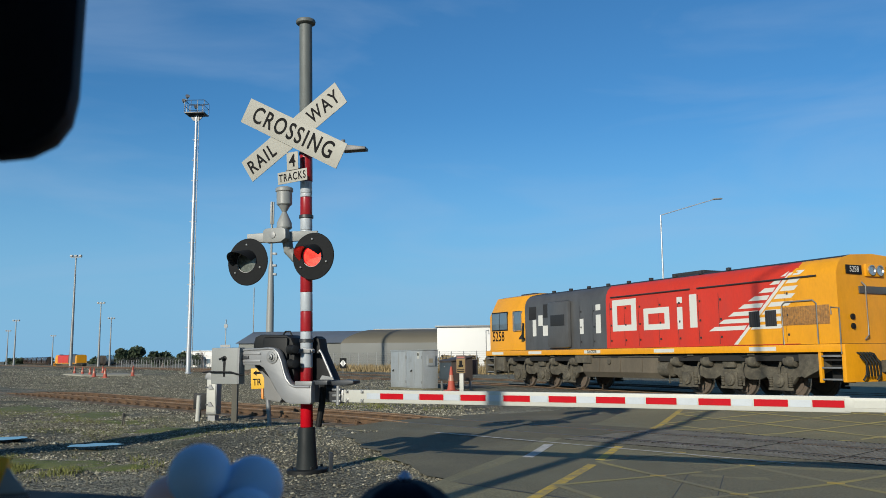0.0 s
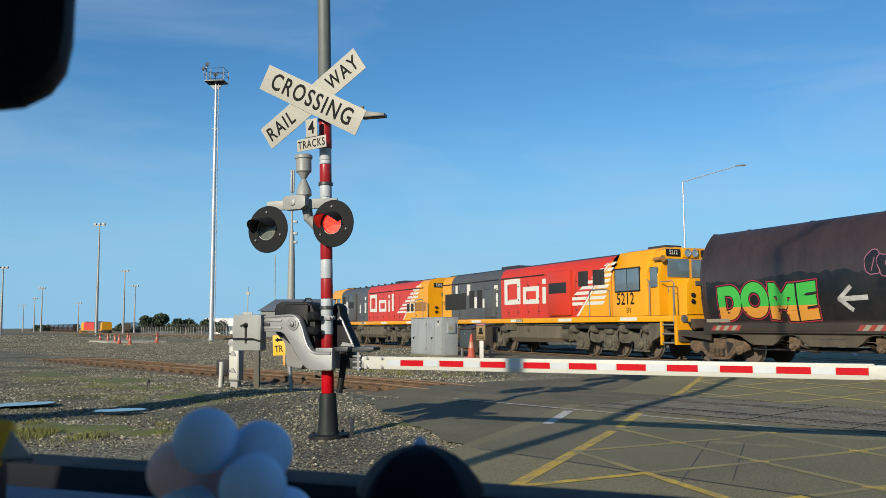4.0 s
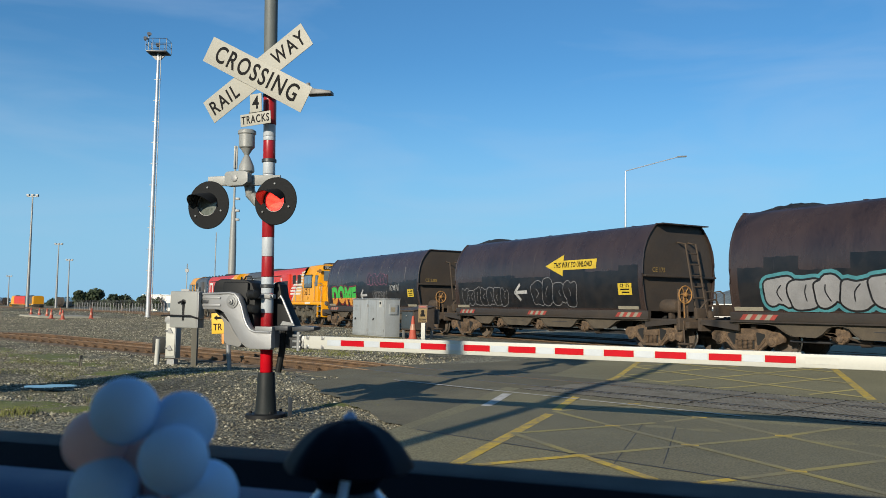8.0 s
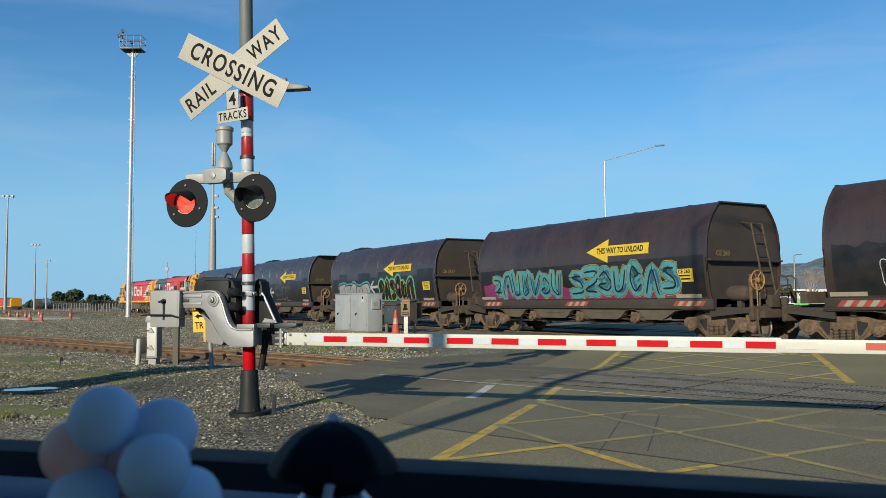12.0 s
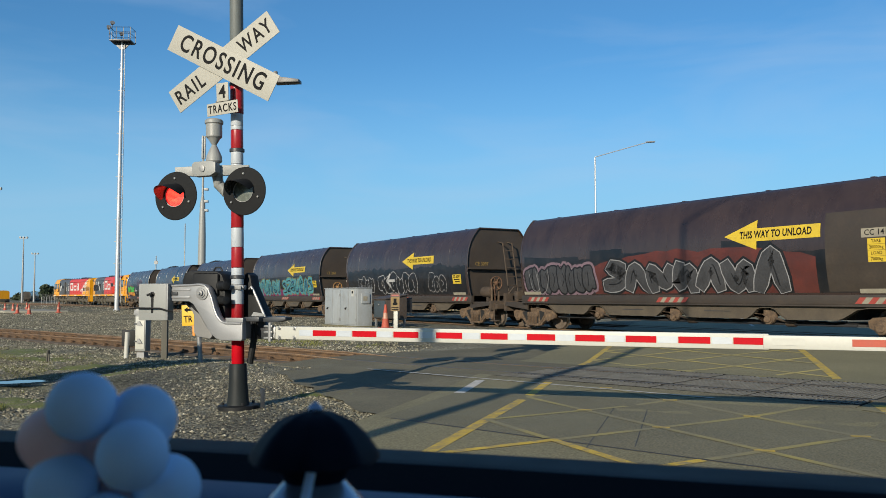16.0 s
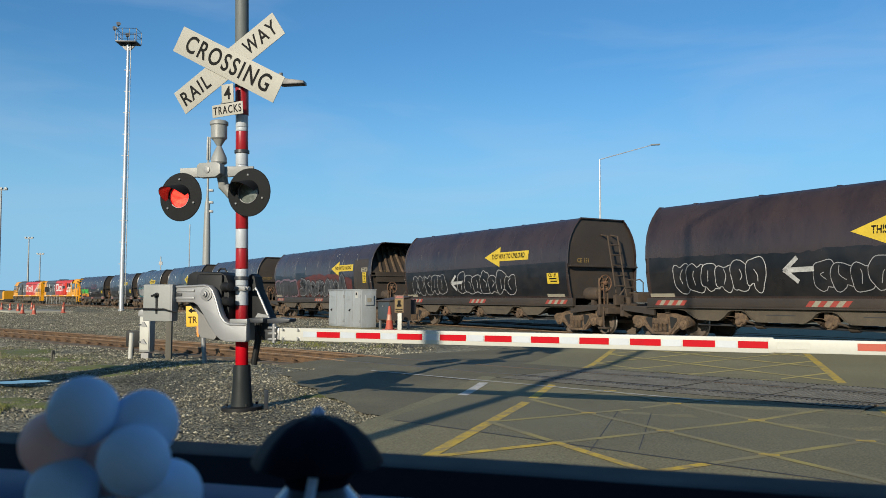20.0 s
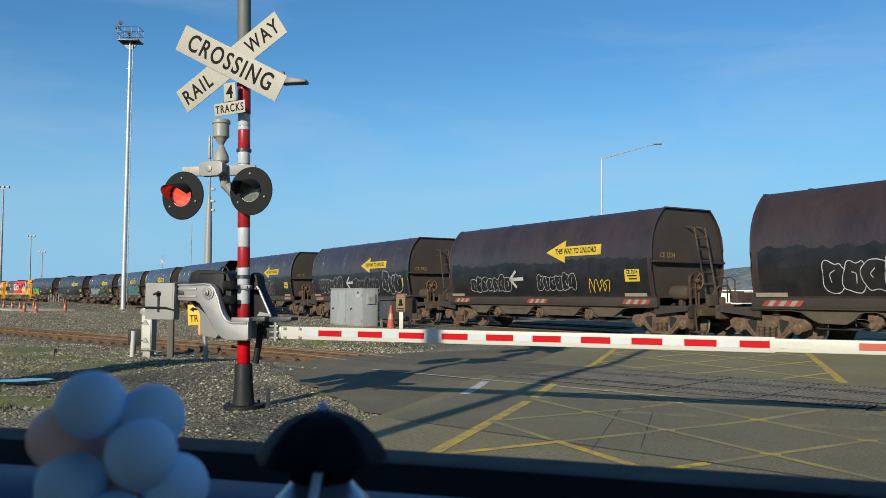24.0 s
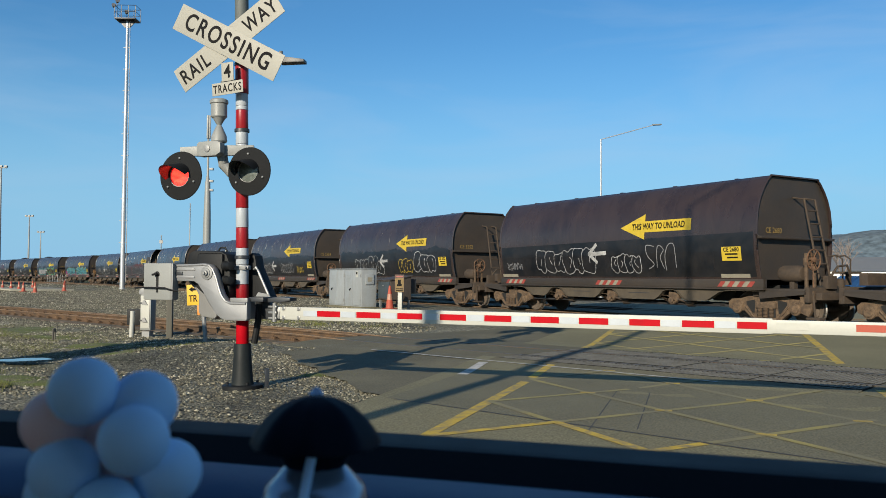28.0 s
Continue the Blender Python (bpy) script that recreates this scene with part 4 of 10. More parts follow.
add_lathe(b, [(0.036, 0), (0.036, 0.012), (0.015, 0.016)], Matrix.Translation((-0.33, -0.18, 2.53)) @ pose(0, 0, 0, 90, 0, BOARD_TURN), 20)
part("box_boss", b, M_GALV_DULL, mast)
b = bm_new()
add_lathe(b, [(0.075, 0), (0.085, 0.015), (0.08, 0.07), (0.042, 0.155), (0.024, 0.19), (0.045, 0.225), (0.072, 0.27)], pose(-0.222, -0.1, 2.605), 24)
part("bell_mount", b, M_GREY_PAINT, mast, "grey waisted mounting neck")
b = bm_new()
add_lathe(b, [(0.075, 0), (0.085, 0.012), (0.085, 0.145), (0.097, 0.155), (0.097, 0.185), (0.08, 0.2)], pose(-0.222, -0.1, 2.87), 26)
part("bell", b, M_GREY_PAINT, mast, "grey warning bell drum")
# small flood lamp behind the boards
b = bm_new()
add_box(b, (0.10, -0.02, 3.50), (0.40, 0.10, 3.57), 0.015)
add_box(b, (0.40, -0.01, 3.52), (0.44, 0.03, 3.62), 0.005)
add_prism(b, [(0, 0), (0.27, 0.0), (0.27, 0.03), (0, 0.075)], 0.13, Matrix.Translation((0.43, 0.08, 3.48)) @ pose(0, 0, 0, 90, 0, -8), 0.006)
part("flood_lamp", b, M_DARK_STEEL, mast, "grey flood lamp on the back of the boards")
b = bm_new()
add_tube(b, [(0.03, -0.02, 3.9), (0.02, -0.12, 3.75), (-0.05, -0.14, 3.7)], 0.018, 8)
part("bracket", b, M_GALV_DULL, mast)
b = bm_new()
add_tube(b, [(0.0, 0.0, 3.3), (-0.2, -0.1, 3.25)], 0.02, 8)
part("plate_bracket", b, M_GALV_DULL, mast)

M_GREY_COVER = material("dull grey moulded cover", (0.21, 0.21, 0.205), 0.6, var=0.1, scale=5)


# gate mechanism: two cast arms round the pole, black motor case, counterweight box
def gate():
    g = thing("barrier_gate", "silver cast barrier mechanism with black motor case and counterweight", "barrier gate",
              m=pose(POLE.x, POLE.y, 0, 0, 0, GATE_AZ))
    # outline in the gate's own upright plane: x along the boom, z up
    arm = [(-0.70, 1.298), (-0.70, 1.121), (-0.46, 1.118), (-0.405, 1.09), (-0.34, 1.01), (-0.25, 0.882), (-0.18, 0.785), (-0.11, 0.732), (-0.04, 0.712), (0.20, 0.712), (0.217, 0.73), (0.215, 0.905), (0.015, 0.906),
           (-0.04, 0.925), (-0.085, 0.975), (-0.115, 1.04), (-0.155, 1.16), (-0.20, 1.255), (-0.25, 1.297), (-0.33, 1.312), (-0.45, 1.305)]
    for y in (-0.26, 0.16):
        b = bm_new()
        add_prism(b, arm, 0.08, pose(0, y + 0.08, 0, 90, 0, 0), 0.016)
        part("cast_arm", b, M_ALU, g, "silver cast aluminium gate arm")
    b = bm_new()
    rib = [(-0.69, 1.285), (-0.45, 1.292), (-0.33, 1.298), (-0.258, 1.285), (-0.213, 1.245), (-0.168, 1.155), (-0.128, 1.035), (-0.096, 0.968), (-0.046, 0.913), (0.01, 0.893), (0.205, 0.892)]
    add_tube(b, [(x, -0.262, z) for x, z in rib], 0.013, 8)
    part("arm_rib", b, M_ALU, g)
    b = bm_new()
    for z in (1.245, 1.165):
        add_box(b, (-0.695, -0.270, z - 0.012), (-0.44, -0.258, z + 0.012), 0.005)
    part("arm_flute", b, M_ALU, g)
    b = bm_new()
    add_box(b, (-0.685, -0.273, 1.185), (-0.60, -0.262, 1.222), 0.005)
    part("arm_slot", b, M_DARK_STEEL, g)
    b = bm_new()
    add_lathe(b, [(0.072, 0), (0.072, 0.014), (0.050, 0.018), (0.048, 0.026), (0.030, 0.028), (0.030, 0.05), (0.015, 0.055), (0.015, 0.07)], pose(-0.285, -0.258, 1.208, 90, 0, 0), 24)
    part("pivot_bolt", b, M_GALV_DULL, g)
    b = bm_new()
    case = [(-0.665, 1.14), (-0.66, 1.36), (-0.635, 1.43), (-0.57, 1.455), (-0.22, 1.445), (-0.15, 1.41), (-0.10, 1.30), (-0.10, 0.92), (-0.36, 0.92)]
    add_prism(b, case, 0.28, pose(0, 0.16, 0, 90, 0, 0), 0.035)
    part("motor_case", b, M_BLACK, g, "black moulded motor case")
    b = bm_new()
    add_box(b, (-0.50, -0.16, 1.10), (-0.17, -0.115, 1.42), 0.03)
    part("case_door", b, M_BLACK, g)
    b = bm_new()
    add_prism(b, [(-0.70, 1.12), (-0.68, 1.09), (-0.585, 1.01), (-0.56, 0.97), (-0.555, 0.78), (-0.52, 0.735), (-0.34, 0.71), (-0.31, 0.74), (-0.32, 1.12)], 0.20, pose(0, 0.15, 0, 90, 0, 0), 0.03)
    part("case_cover", b, M_GREY_COVER, g, "dull grey lower cover")
    for z in (1.285, 1.13):
        b = bm_new()
        add_lathe(b, [(0.042, 0), (0.052, 0.012), (0.052, 0.03), (0.043, 0.035), (0.043, 0.15), (0.03, 0.155)], pose(-0.16, -0.13, z, 0, 90, -28), 18)
        part("cable_gland", b, M_BLACK, g)
    b = bm_new()
    add_tube(b, [(-0.34, 0, 1.445), (-0.31, 0, 1.485), (-0.25, 0, 1.485), (-0.22, 0, 1.44)], 0.010, 8)
    part("lifting_eye", b, M_BLACK, g)
    # dark far-side case round the pole, its edge lined with a silver rim
    b = bm_new()
    add_prism(b, [(-0.02, 0.93), (-0.02, 1.40), (0.03, 1.43), (0.075, 1.40), (0.10, 1.275), (0.27, 0.95)], 0.16, pose(0, 0.24, 0, 90, 0, 0), 0.02)
    part("side_case", b, M_BLACK, g)
    b = bm_new()
    add_tube(b, [(0.07, 0.08, 1.25), (0.10, 0.07, 1.275), (0.13, 0.07, 1.23), (0.275, 0.07, 0.955)], 0.014, 8)
    part("case_rim", b, M_ALU, g)
    b = bm_new()
    add_prism(b, [(0.08, 0.96), (0.10, 0.86), (0.16, 0.775), (0.24, 0.722), (0.34, 0.705), (0.405, 0.72), (0.41, 0.86), (0.34, 0.85), (0.29, 0.87), (0.27, 0.91), (0.30, 0.96)], 0.09, pose(0, 0.15, 0, 90, 0, 0), 0.014)
    part("boom_bracket", b, M_DARK_STEEL, g, "dark steel bracket carrying the boom")
    b = bm_new()
    add_box(b, (-0.01, -0.235, 0.905), (0.205, -0.17, 0.95), 0.006)
    part("shelf_lip", b, M_GALV_DULL, g)
    b = bm_new()
    add_box(b, (0.185, -0.18, 0.912), (0.36, 0.10, 0.958), 0.006)
    part("shelf", b, M_DARK_STEEL, g)
    b = bm_new()
    add_prism(b, [(0.34, 0.905), (0.36, 0.95), (0.50, 0.965), (0.63, 0.955), (0.63, 0.925), (0.52, 0.905)], 0.14, pose(0, 0.04, 0, 90, 0, 0), 0.008)
    part("hinge_plate", b, M_DARK_STEEL, g)
    b = bm_new()
    add_prism(b, [(0.22, 0.965), (0.40, 0.965), (0.38, 0.99), (0.25, 1.01)], 0.008, pose(0, -0.10, 0, 90, 0, 0))
    part("guard_tab", b, M_GALV_DULL, g)
    b = bm_new()
    add_tube(b, [(0.16, 0.05, 0.95), (0.15, 0.05, 0.70), (0.10, 0.06, 0.46)], 0.035, 10)
    part("cable", b, M_BLACK, g)
    # counterweight
    b = bm_new()
    add_box(b, (-1.075, -0.315, 0.915), (-0.685, -0.215, 1.312), 0.014)
    part("counterweight", b, M_GREY_PAINT, g, "silver-grey counterweight box")
    b = bm_new()
    add_box(b, (-0.705, -0.325, 0.92), (-0.678, -0.312, 1.308), 0.004)
    part("box_lip", b, M_GALV_DULL, g)
    b = bm_new()
    add_prism(b, [(-0.012, -0.105), (0.012, -0.105), (0.016, 0.10), (-0.016, 0.10)], 0.004, pose(-0.887, -0.317, 1.10, 90, 0, 0))
    part("handle_slot", b, M_BLACK, g)
    b = bm_new()
    add_lathe(b, [(0.028, 0), (0.028, 0.012), (0.014, 0.016), (0.014, 0.05)], pose(-0.887, -0.314, 1.195, 90, 0, 0), 16)
    add_tube(b, [(-0.925, -0.355, 1.185), (-0.865, -0.355, 1.20)], 0.012, 8)
    part("slot_handle", b, M_BLACK, g)
    b = bm_new()
    add_tube(b, [(-1.17, -0.335, 1.042), (-1.07, -0.345, 1.048), (-0.77, -0.345, 1.046), (-0.69, -0.34, 1.025), (-0.63, -0.30, 1.01)], 0.010, 6)
    part("tie_bar", b, M_BLACK, g)
    b = bm_new()
    add_box(b, (-0.14, -0.09, 1.245), (0.12, -0.05, 1.29), 0.008)
    part("pole_clamp", b, M_GALV_DULL, g)
    for x in (-0.10, 0.10):
        b = bm_new()
        add_lathe(b, [(0.022, 0), (0.022, 0.02), (0.012, 0.022), (0.012, 0.05)], pose(x, -0.09, 1.268, 90, 0, 0), 10)
        part("clamp_bolt", b, M_GALV_DULL, g)
    return g


gate_thing = gate()


def boom():
    """White tapering boom with red and silver tapes, hinged at the gate, tip sinking a little."""
    bo = thing("barrier_boom", "long white barrier boom with red reflective strips, lowered across the lane", "barrier boom",
               m=Matrix.Translation((-1.44, 8.72, 0.80)) @ pose(0, 0, 0, 0, 0.08, GATE_AZ))
    b = bm_new()
    add_box(b, (0.0, -0.025, -0.07), (4.775, 0.025, 0.062), 0.008)
    part("boom_beam", b, M_WHITE, bo, "white painted boom")
    b = bm_new()
    add_box(b, (4.73, -0.032, -0.062), (7.6, 0.02, 0.05), 0.006)
    part("boom_tip", b, M_WHITE, bo, "thinner white outer boom")
    for i in range(10):
        x = 0.444 + 0.45 * i
        b = bm_new()
        add_box(b, (x, -0.0285, -0.03), (x + 0.265, -0.0262, 0.028))
        part("red_strip", b, M_RED_TAPE, bo)
        if i:
            b = bm_new()
            add_box(b, (x - 0.175, -0.0285, -0.03), (x - 0.01, -0.0262, 0.028))
            part("silver_strip", b, M_WHITE_TAPE, bo)
    b = bm_new()
    add_box(b, (0.285, -0.0285, -0.03), (0.445, -0.0262, 0.028))
    part("silver_strip", b, M_WHITE_TAPE, bo)
    for k in range(4):
        x = 4.80 + 0.6 * k
        b = bm_new()
        add_box(b, (x, -0.0355, -0.03), (x + 0.25, -0.0332, 0.028))
        part("faded_strip", b, M_CONE if k == 1 else M_WHITE, bo)
    for x in (0.05, 0.23):
        for z in (-0.048, 0.042):
            b = bm_new()
            add_box(b, (x - 0.017, -0.033, z - 0.017), (x + 0.017, -0.025, z + 0.017), 0.003)
            add_lathe(b, [(0.011, 0), (0.011, 0.012)], pose(x, -0.032, z, 90, 0, 0), 8)
            part("bolt", b, M_STEEL, bo)
    b = bm_new()
    add_box(b, (-0.07, -0.028, -0.066), (0.0, 0.028, 0.058), 0.008)
    part("hinge", b, M_STEEL, bo, "steel boom hinge")
    b = bm_new()
    add_tube(b, [(-0.05, -0.045, -0.095), (-0.05, -0.045, 0.10)], 0.022, 12)
    part("hinge_pin", b, M_GALV_DULL, bo)
    for z in (-0.07, -0.01, 0.05):
        b = bm_new()
        add_box(b, (-0.12, -0.06, z), (-0.02, -0.01, z + 0.022), 0.005)
        part("hinge_lug", b, M_STEEL, bo)
    return bo


boom()


# ---- rolling stock: x is forward, y towards the road user, z from the rail head ----
PROFILE = [(1.34, 0.92), (1.42, 1.25), (1.48, 1.65), (1.50, 2.05), (1.49, 2.4), (1.44, 2.74), (1.34, 3.02), (1.20, 3.26), (1.03, 3.47), (0.92, 3.56)]


def side_y(z):
    for (y0, z0), (y1, z1) in zip(PROFILE, PROFILE[1:]):
        if z <= z1:
            return y0 + (y1 - y0) * max(0, (z - z0) / (z1 - z0))
    return PROFILE[-1][0]


def decal(name, polys, mat, parent, lift=0.006, label="", surface=side_y):
    """Paint on a wagon side: flat polygons of (x, z), laid on the curved skin and cut where it is creased."""
    b = bm_new()
    for poly in polys:
        vs = [b.verts.new((x, 0, z)) for x, z in poly]
        try:
            b.faces.new(vs)
        except ValueError:
            pass
    bmesh.ops.remove_doubles(b, verts=b.verts, dist=1e-4)
    if surface is side_y and b.verts:
        lo, hi = min(v.co.z for v in b.verts), max(v.co.z for v in b.verts)
        for _, z in PROFILE:
            if lo + 0.01 < z < hi - 0.01:
                bmesh.ops.bisect_plane(b, geom=b.verts[:] + b.edges[:] + b.faces[:], plane_co=(0, 0, z), plane_no=(0, 0, 1))
    for v in b.verts:
        v.co.y = surface(v.co.z) + lift
    bmesh.ops.recalc_face_normals(b, faces=b.faces)
    for f in b.faces:
        if f.normal.y < 0:
            f.normal_flip()
    return part(name, b, mat, parent, label)


def ribbon(points, width):
    """Quads along a stroke in the side's own plane."""
    out = []
    for i in range(len(points) - 1):
        (x0, z0), (x1, z1) = points[i], points[i + 1]
        dx, dz = x1 - x0, z1 - z0
        d = math.hypot(dx, dz) or 1
        ex, ez = dx / d * width * 0.3, dz / d * width * 0.3
        nx, nz = -dz / d * width / 2, dx / d * width / 2
        out.append([(x0 - ex + nx, z0 - ez + nz), (x0 - ex - nx, z0 - ez - nz), (x1 + ex - nx, z1 + ez - nz), (x1 + ex + nx, z1 + ez + nz)])
    return out


def bands(x0, x1, z0, z1, top=None, cols=1, rows_=4):
    """A rectangle of paint cut into strips so that it follows the skin; top(x) gives a ragged upper edge."""
    out = []
    for i in range(cols):
        a, b = x0 + (x1 - x0) * i / cols, x0 + (x1 - x0) * (i + 1) / cols
        ta, tb = (top(i), top(i + 1)) if top else (z1, z1)
        for j in range(rows_):
            u, v = j / rows_, (j + 1) / rows_
            out.append([(a, z0 + (ta - z0) * u), (b, z0 + (tb - z0) * u), (b, z0 + (tb - z0) * v), (a, z0 + (ta - z0) * v)])
    return out


def smooth_line(ctrl, per=5):
    """A rounded line through the given points."""
    c = [ctrl[0]] + list(ctrl) + [ctrl[-1]]
    out = []
    for i in range(1, len(c) - 2):
        for k in range(per):
            t = k / per
            out.append(tuple(0.5 * (2 * c[i][j] + (c[i + 1][j] - c[i - 1][j]) * t + (2 * c[i - 1][j] - 5 * c[i][j] + 4 * c[i + 1][j] - c[i + 2][j]) * t * t
                                    + (3 * c[i][j] - c[i - 1][j] - 3 * c[i + 1][j] + c[i + 2][j]) * t ** 3) for j in (0, 1)))
    return out + [ctrl[-1]]


def strip_polys(points, width, low=0.95):
    """One unbroken strip of quads along a stroke, with blunt ends."""
    side = []
    for i, (x, z) in enumerate(points):
        a, b = points[max(0, i - 1)], points[min(len(points) - 1, i + 1)]
        dx, dz = b[0] - a[0], b[1] - a[1]
        d = math.hypot(dx, dz) or 1
        nx, nz = -dz / d * width / 2, dx / d * width / 2
        if i == 0 or i == len(points) - 1:
            k = (width * 0.38) * (-1 if i == 0 else 1)
            x, z = x + dx / d * k, z + dz / d * k
            nx, nz = nx * 0.7, nz * 0.7
        side.append(((x + nx, max(low, z + nz)), (x - nx, max(low, z - nz))))
    return [[p[0], q[0], q[1], p[1]] for p, q in zip(side, side[1:])]


def scrawl_shape(rng, cx, z0, w, h):
    """An abstract sprayed stroke: hooks, loops and zigzags, no letter."""
    kind = rng.randrange(6)
    lean = rng.uniform(-0.10, 0.16)
    flip, turn = rng.choice((1, -1)), rng.random() < 0.4
    forms = (((-0.4, 0.1), (-0.3, 0.9), (0.1, 0.2), (0.35, 0.95)), ((0.35, 0.75), (-0.05, 0.98), (-0.38, 0.5), (0.0, 0.05), (0.35, 0.3), (0.05, 0.45)),
             ((-0.4, 0.95), (-0.3, 0.15), (0.1, 0.08), (0.35, 0.5), (0.38, 1.0)), ((0.3, 0.9), (-0.3, 0.85), (0.3, 0.5), (0.3, 0.1), (-0.35, 0.05)),
             ((-0.38, 0.02), (-0.05, 0.98), (0.38, 0.02)), ((-0.3, 0.0), (-0.28, 0.9), (0.3, 0.8), (0.0, 0.45), (0.4, 0.0)))
    pts = []
    for x, z in forms[kind]:
        x, z = flip * x + rng.uniform(-0.13, 0.13), (1 - z if turn else z) + rng.uniform(-0.1, 0.1)
        pts.append((cx - (x + lean * (z - 0.5)) * w, z0 + z * h))
    return smooth_line(pts)


def fan(poly):
    cx, cz = sum(p[0] for p in poly) / len(poly), sum(p[1] for p in poly) / len(poly)
    inner = [((x + cx) / 2, (z + cz) / 2) for x, z in poly]
    out = []
    for i in range(len(poly)):
        j = (i + 1) % len(poly)
        out.append([poly[i], poly[j], inner[j], inner[i]])
        out.append([inner[i], inner[j], (cx, cz)])
    return out


def arrow_sign(parent, x0, z, length=2.74):
    """Yellow arrow pointing the way the train runs, with black words."""
    s = length / 2.62
    shaft = bands(x0 - length, x0 - 0.95 * s, z - 0.16, z + 0.16, cols=6)
    head = []
    for k in range(5):
        u, v = k / 5, (k + 1) / 5
        for sg in (1, -1):
            for q in range(4):
                f, g = 0.37 * sg * q / 4, 0.37 * sg * (q + 1) / 4
                head.append([(x0 - 0.95 * s * u, z + f * u), (x0 - 0.95 * s * u, z + g * u), (x0 - 0.95 * s * v, z + g * v), (x0 - 0.95 * s * v, z + f * v)])
    decal("arrow_marking", shaft + head, M_ARROW, parent, 0.007, "yellow arrow marking")
    t = text_mesh("THIS WAY TO UNLOAD", 0.215 * s, 0.84, bold=0.03)
    b = bm_new()
    merge(b, t)
    for v in b.verts:
        x, zz = x0 - length / 2 - 0.13 * s - v.co.x, z + v.co.y * 1.1
        v.co = Vector((x, side_y(zz) + 0.011, zz))
    bmesh.ops.recalc_face_normals(b, faces=b.faces)
    part("arrow_lettering", b, M_TEXT_BLACK, parent)


def plate(parent, words, x, z, w=0.62, h=0.36, mat=None):
    decal("number_panel", bands(x - w / 2, x + w / 2, z - h / 2, z + h / 2), mat or M_ARROW, parent, 0.008, "small yellow data panel")
    b = bm_new()
    merge(b, text_mesh(words, 0.15, 0.95, bold=0.03))
    for v in b.verts:
        xx, zz = x - v.co.x, z + 0.1 + v.co.y
        v.co = Vector((xx, side_y(zz) + 0.011, zz))
    bmesh.ops.recalc_face_normals(b, faces=b.faces)
    part("panel_text", b, M_TEXT_BLACK, parent)
    decal("panel_bars", bands(x - 0.2, x + 0.2, z - 0.03, z + 0.01, rows_=1) + bands(x - 0.2, x + 0.14, z - 0.12, z - 0.08, rows_=1), M_TEXT_BLACK, parent, 0.011)


WHEEL_R = 0.42


def wheelset(parent, x, z, r=WHEEL_R, name="wheelset"):
    """Axle with two flanged wheels, its treads bright."""
    b = bm_new()
    for sg in (1, -1):
        prof = [(0.09, 0.0), (0.13, 0.01), (r * 0.72, 0.035), (r * 0.80, 0.0), (r * 0.97, 0.0), (r, 0.02), (r, 0.10), (r + 0.028, 0.115), (r + 0.028, 0.135), (r * 0.8, 0.14), (r * 0.7, 0.10), (0.1, 0.12)]
        m = pose(0, sg * 0.645, 0, sg * 90, 0, 0)
        add_lathe(b, prof, m, 26)
    for f in b.faces:
        c = f.calc_center_median()
        d = math.hypot(c.x, c.z)
        if abs(d - r) < 0.012 and 0.53 < abs(c.y) < 0.63:
            f.material_index = 1
    add_tube(b, [(0, -0.94, 0), (0, 0.94, 0)], 0.07, 10)
    for k in range(3):
        a = 2 * math.pi * k / 3
        for sg in (1, -1):
            add_tube(b, [(0.06 * math.cos(a), sg * 0.86, 0.06 * math.sin(a)), (0.06 * math.cos(a), sg * 0.985, 0.06 * math.sin(a))], 0.014, 6)
    ob = part(name, b, [M_WHEEL, M_TREAD], parent)
    ob.matrix_basis = pose(x, 0, z)
    return ob


def side_frame(y, sg):
    """Cast side frame of a two-axle bogie: arched top bar, sloping arms and a deep belly under the springs."""
    b = bm_new()
    outer = [(-1.10, 0.40), (-1.12, 0.56), (-1.02, 0.64), (-0.74, 0.66), (-0.52, 0.72), (0.52, 0.72), (0.74, 0.66), (1.02, 0.64), (1.12, 0.56), (1.10, 0.40), (0.96, 0.34), (0.64, 0.34), (0.50, 0.22), (0.38, 0.12), (-0.38, 0.12),
             (-0.50, 0.22), (-0.64, 0.34), (-0.96, 0.34)]
    outer = [(x * 1.06, z) for x, z in outer]
    add_prism(b, outer, 0.11, pose(0, y + 0.055, 0, 90, 0, 0), 0.02)
    return b


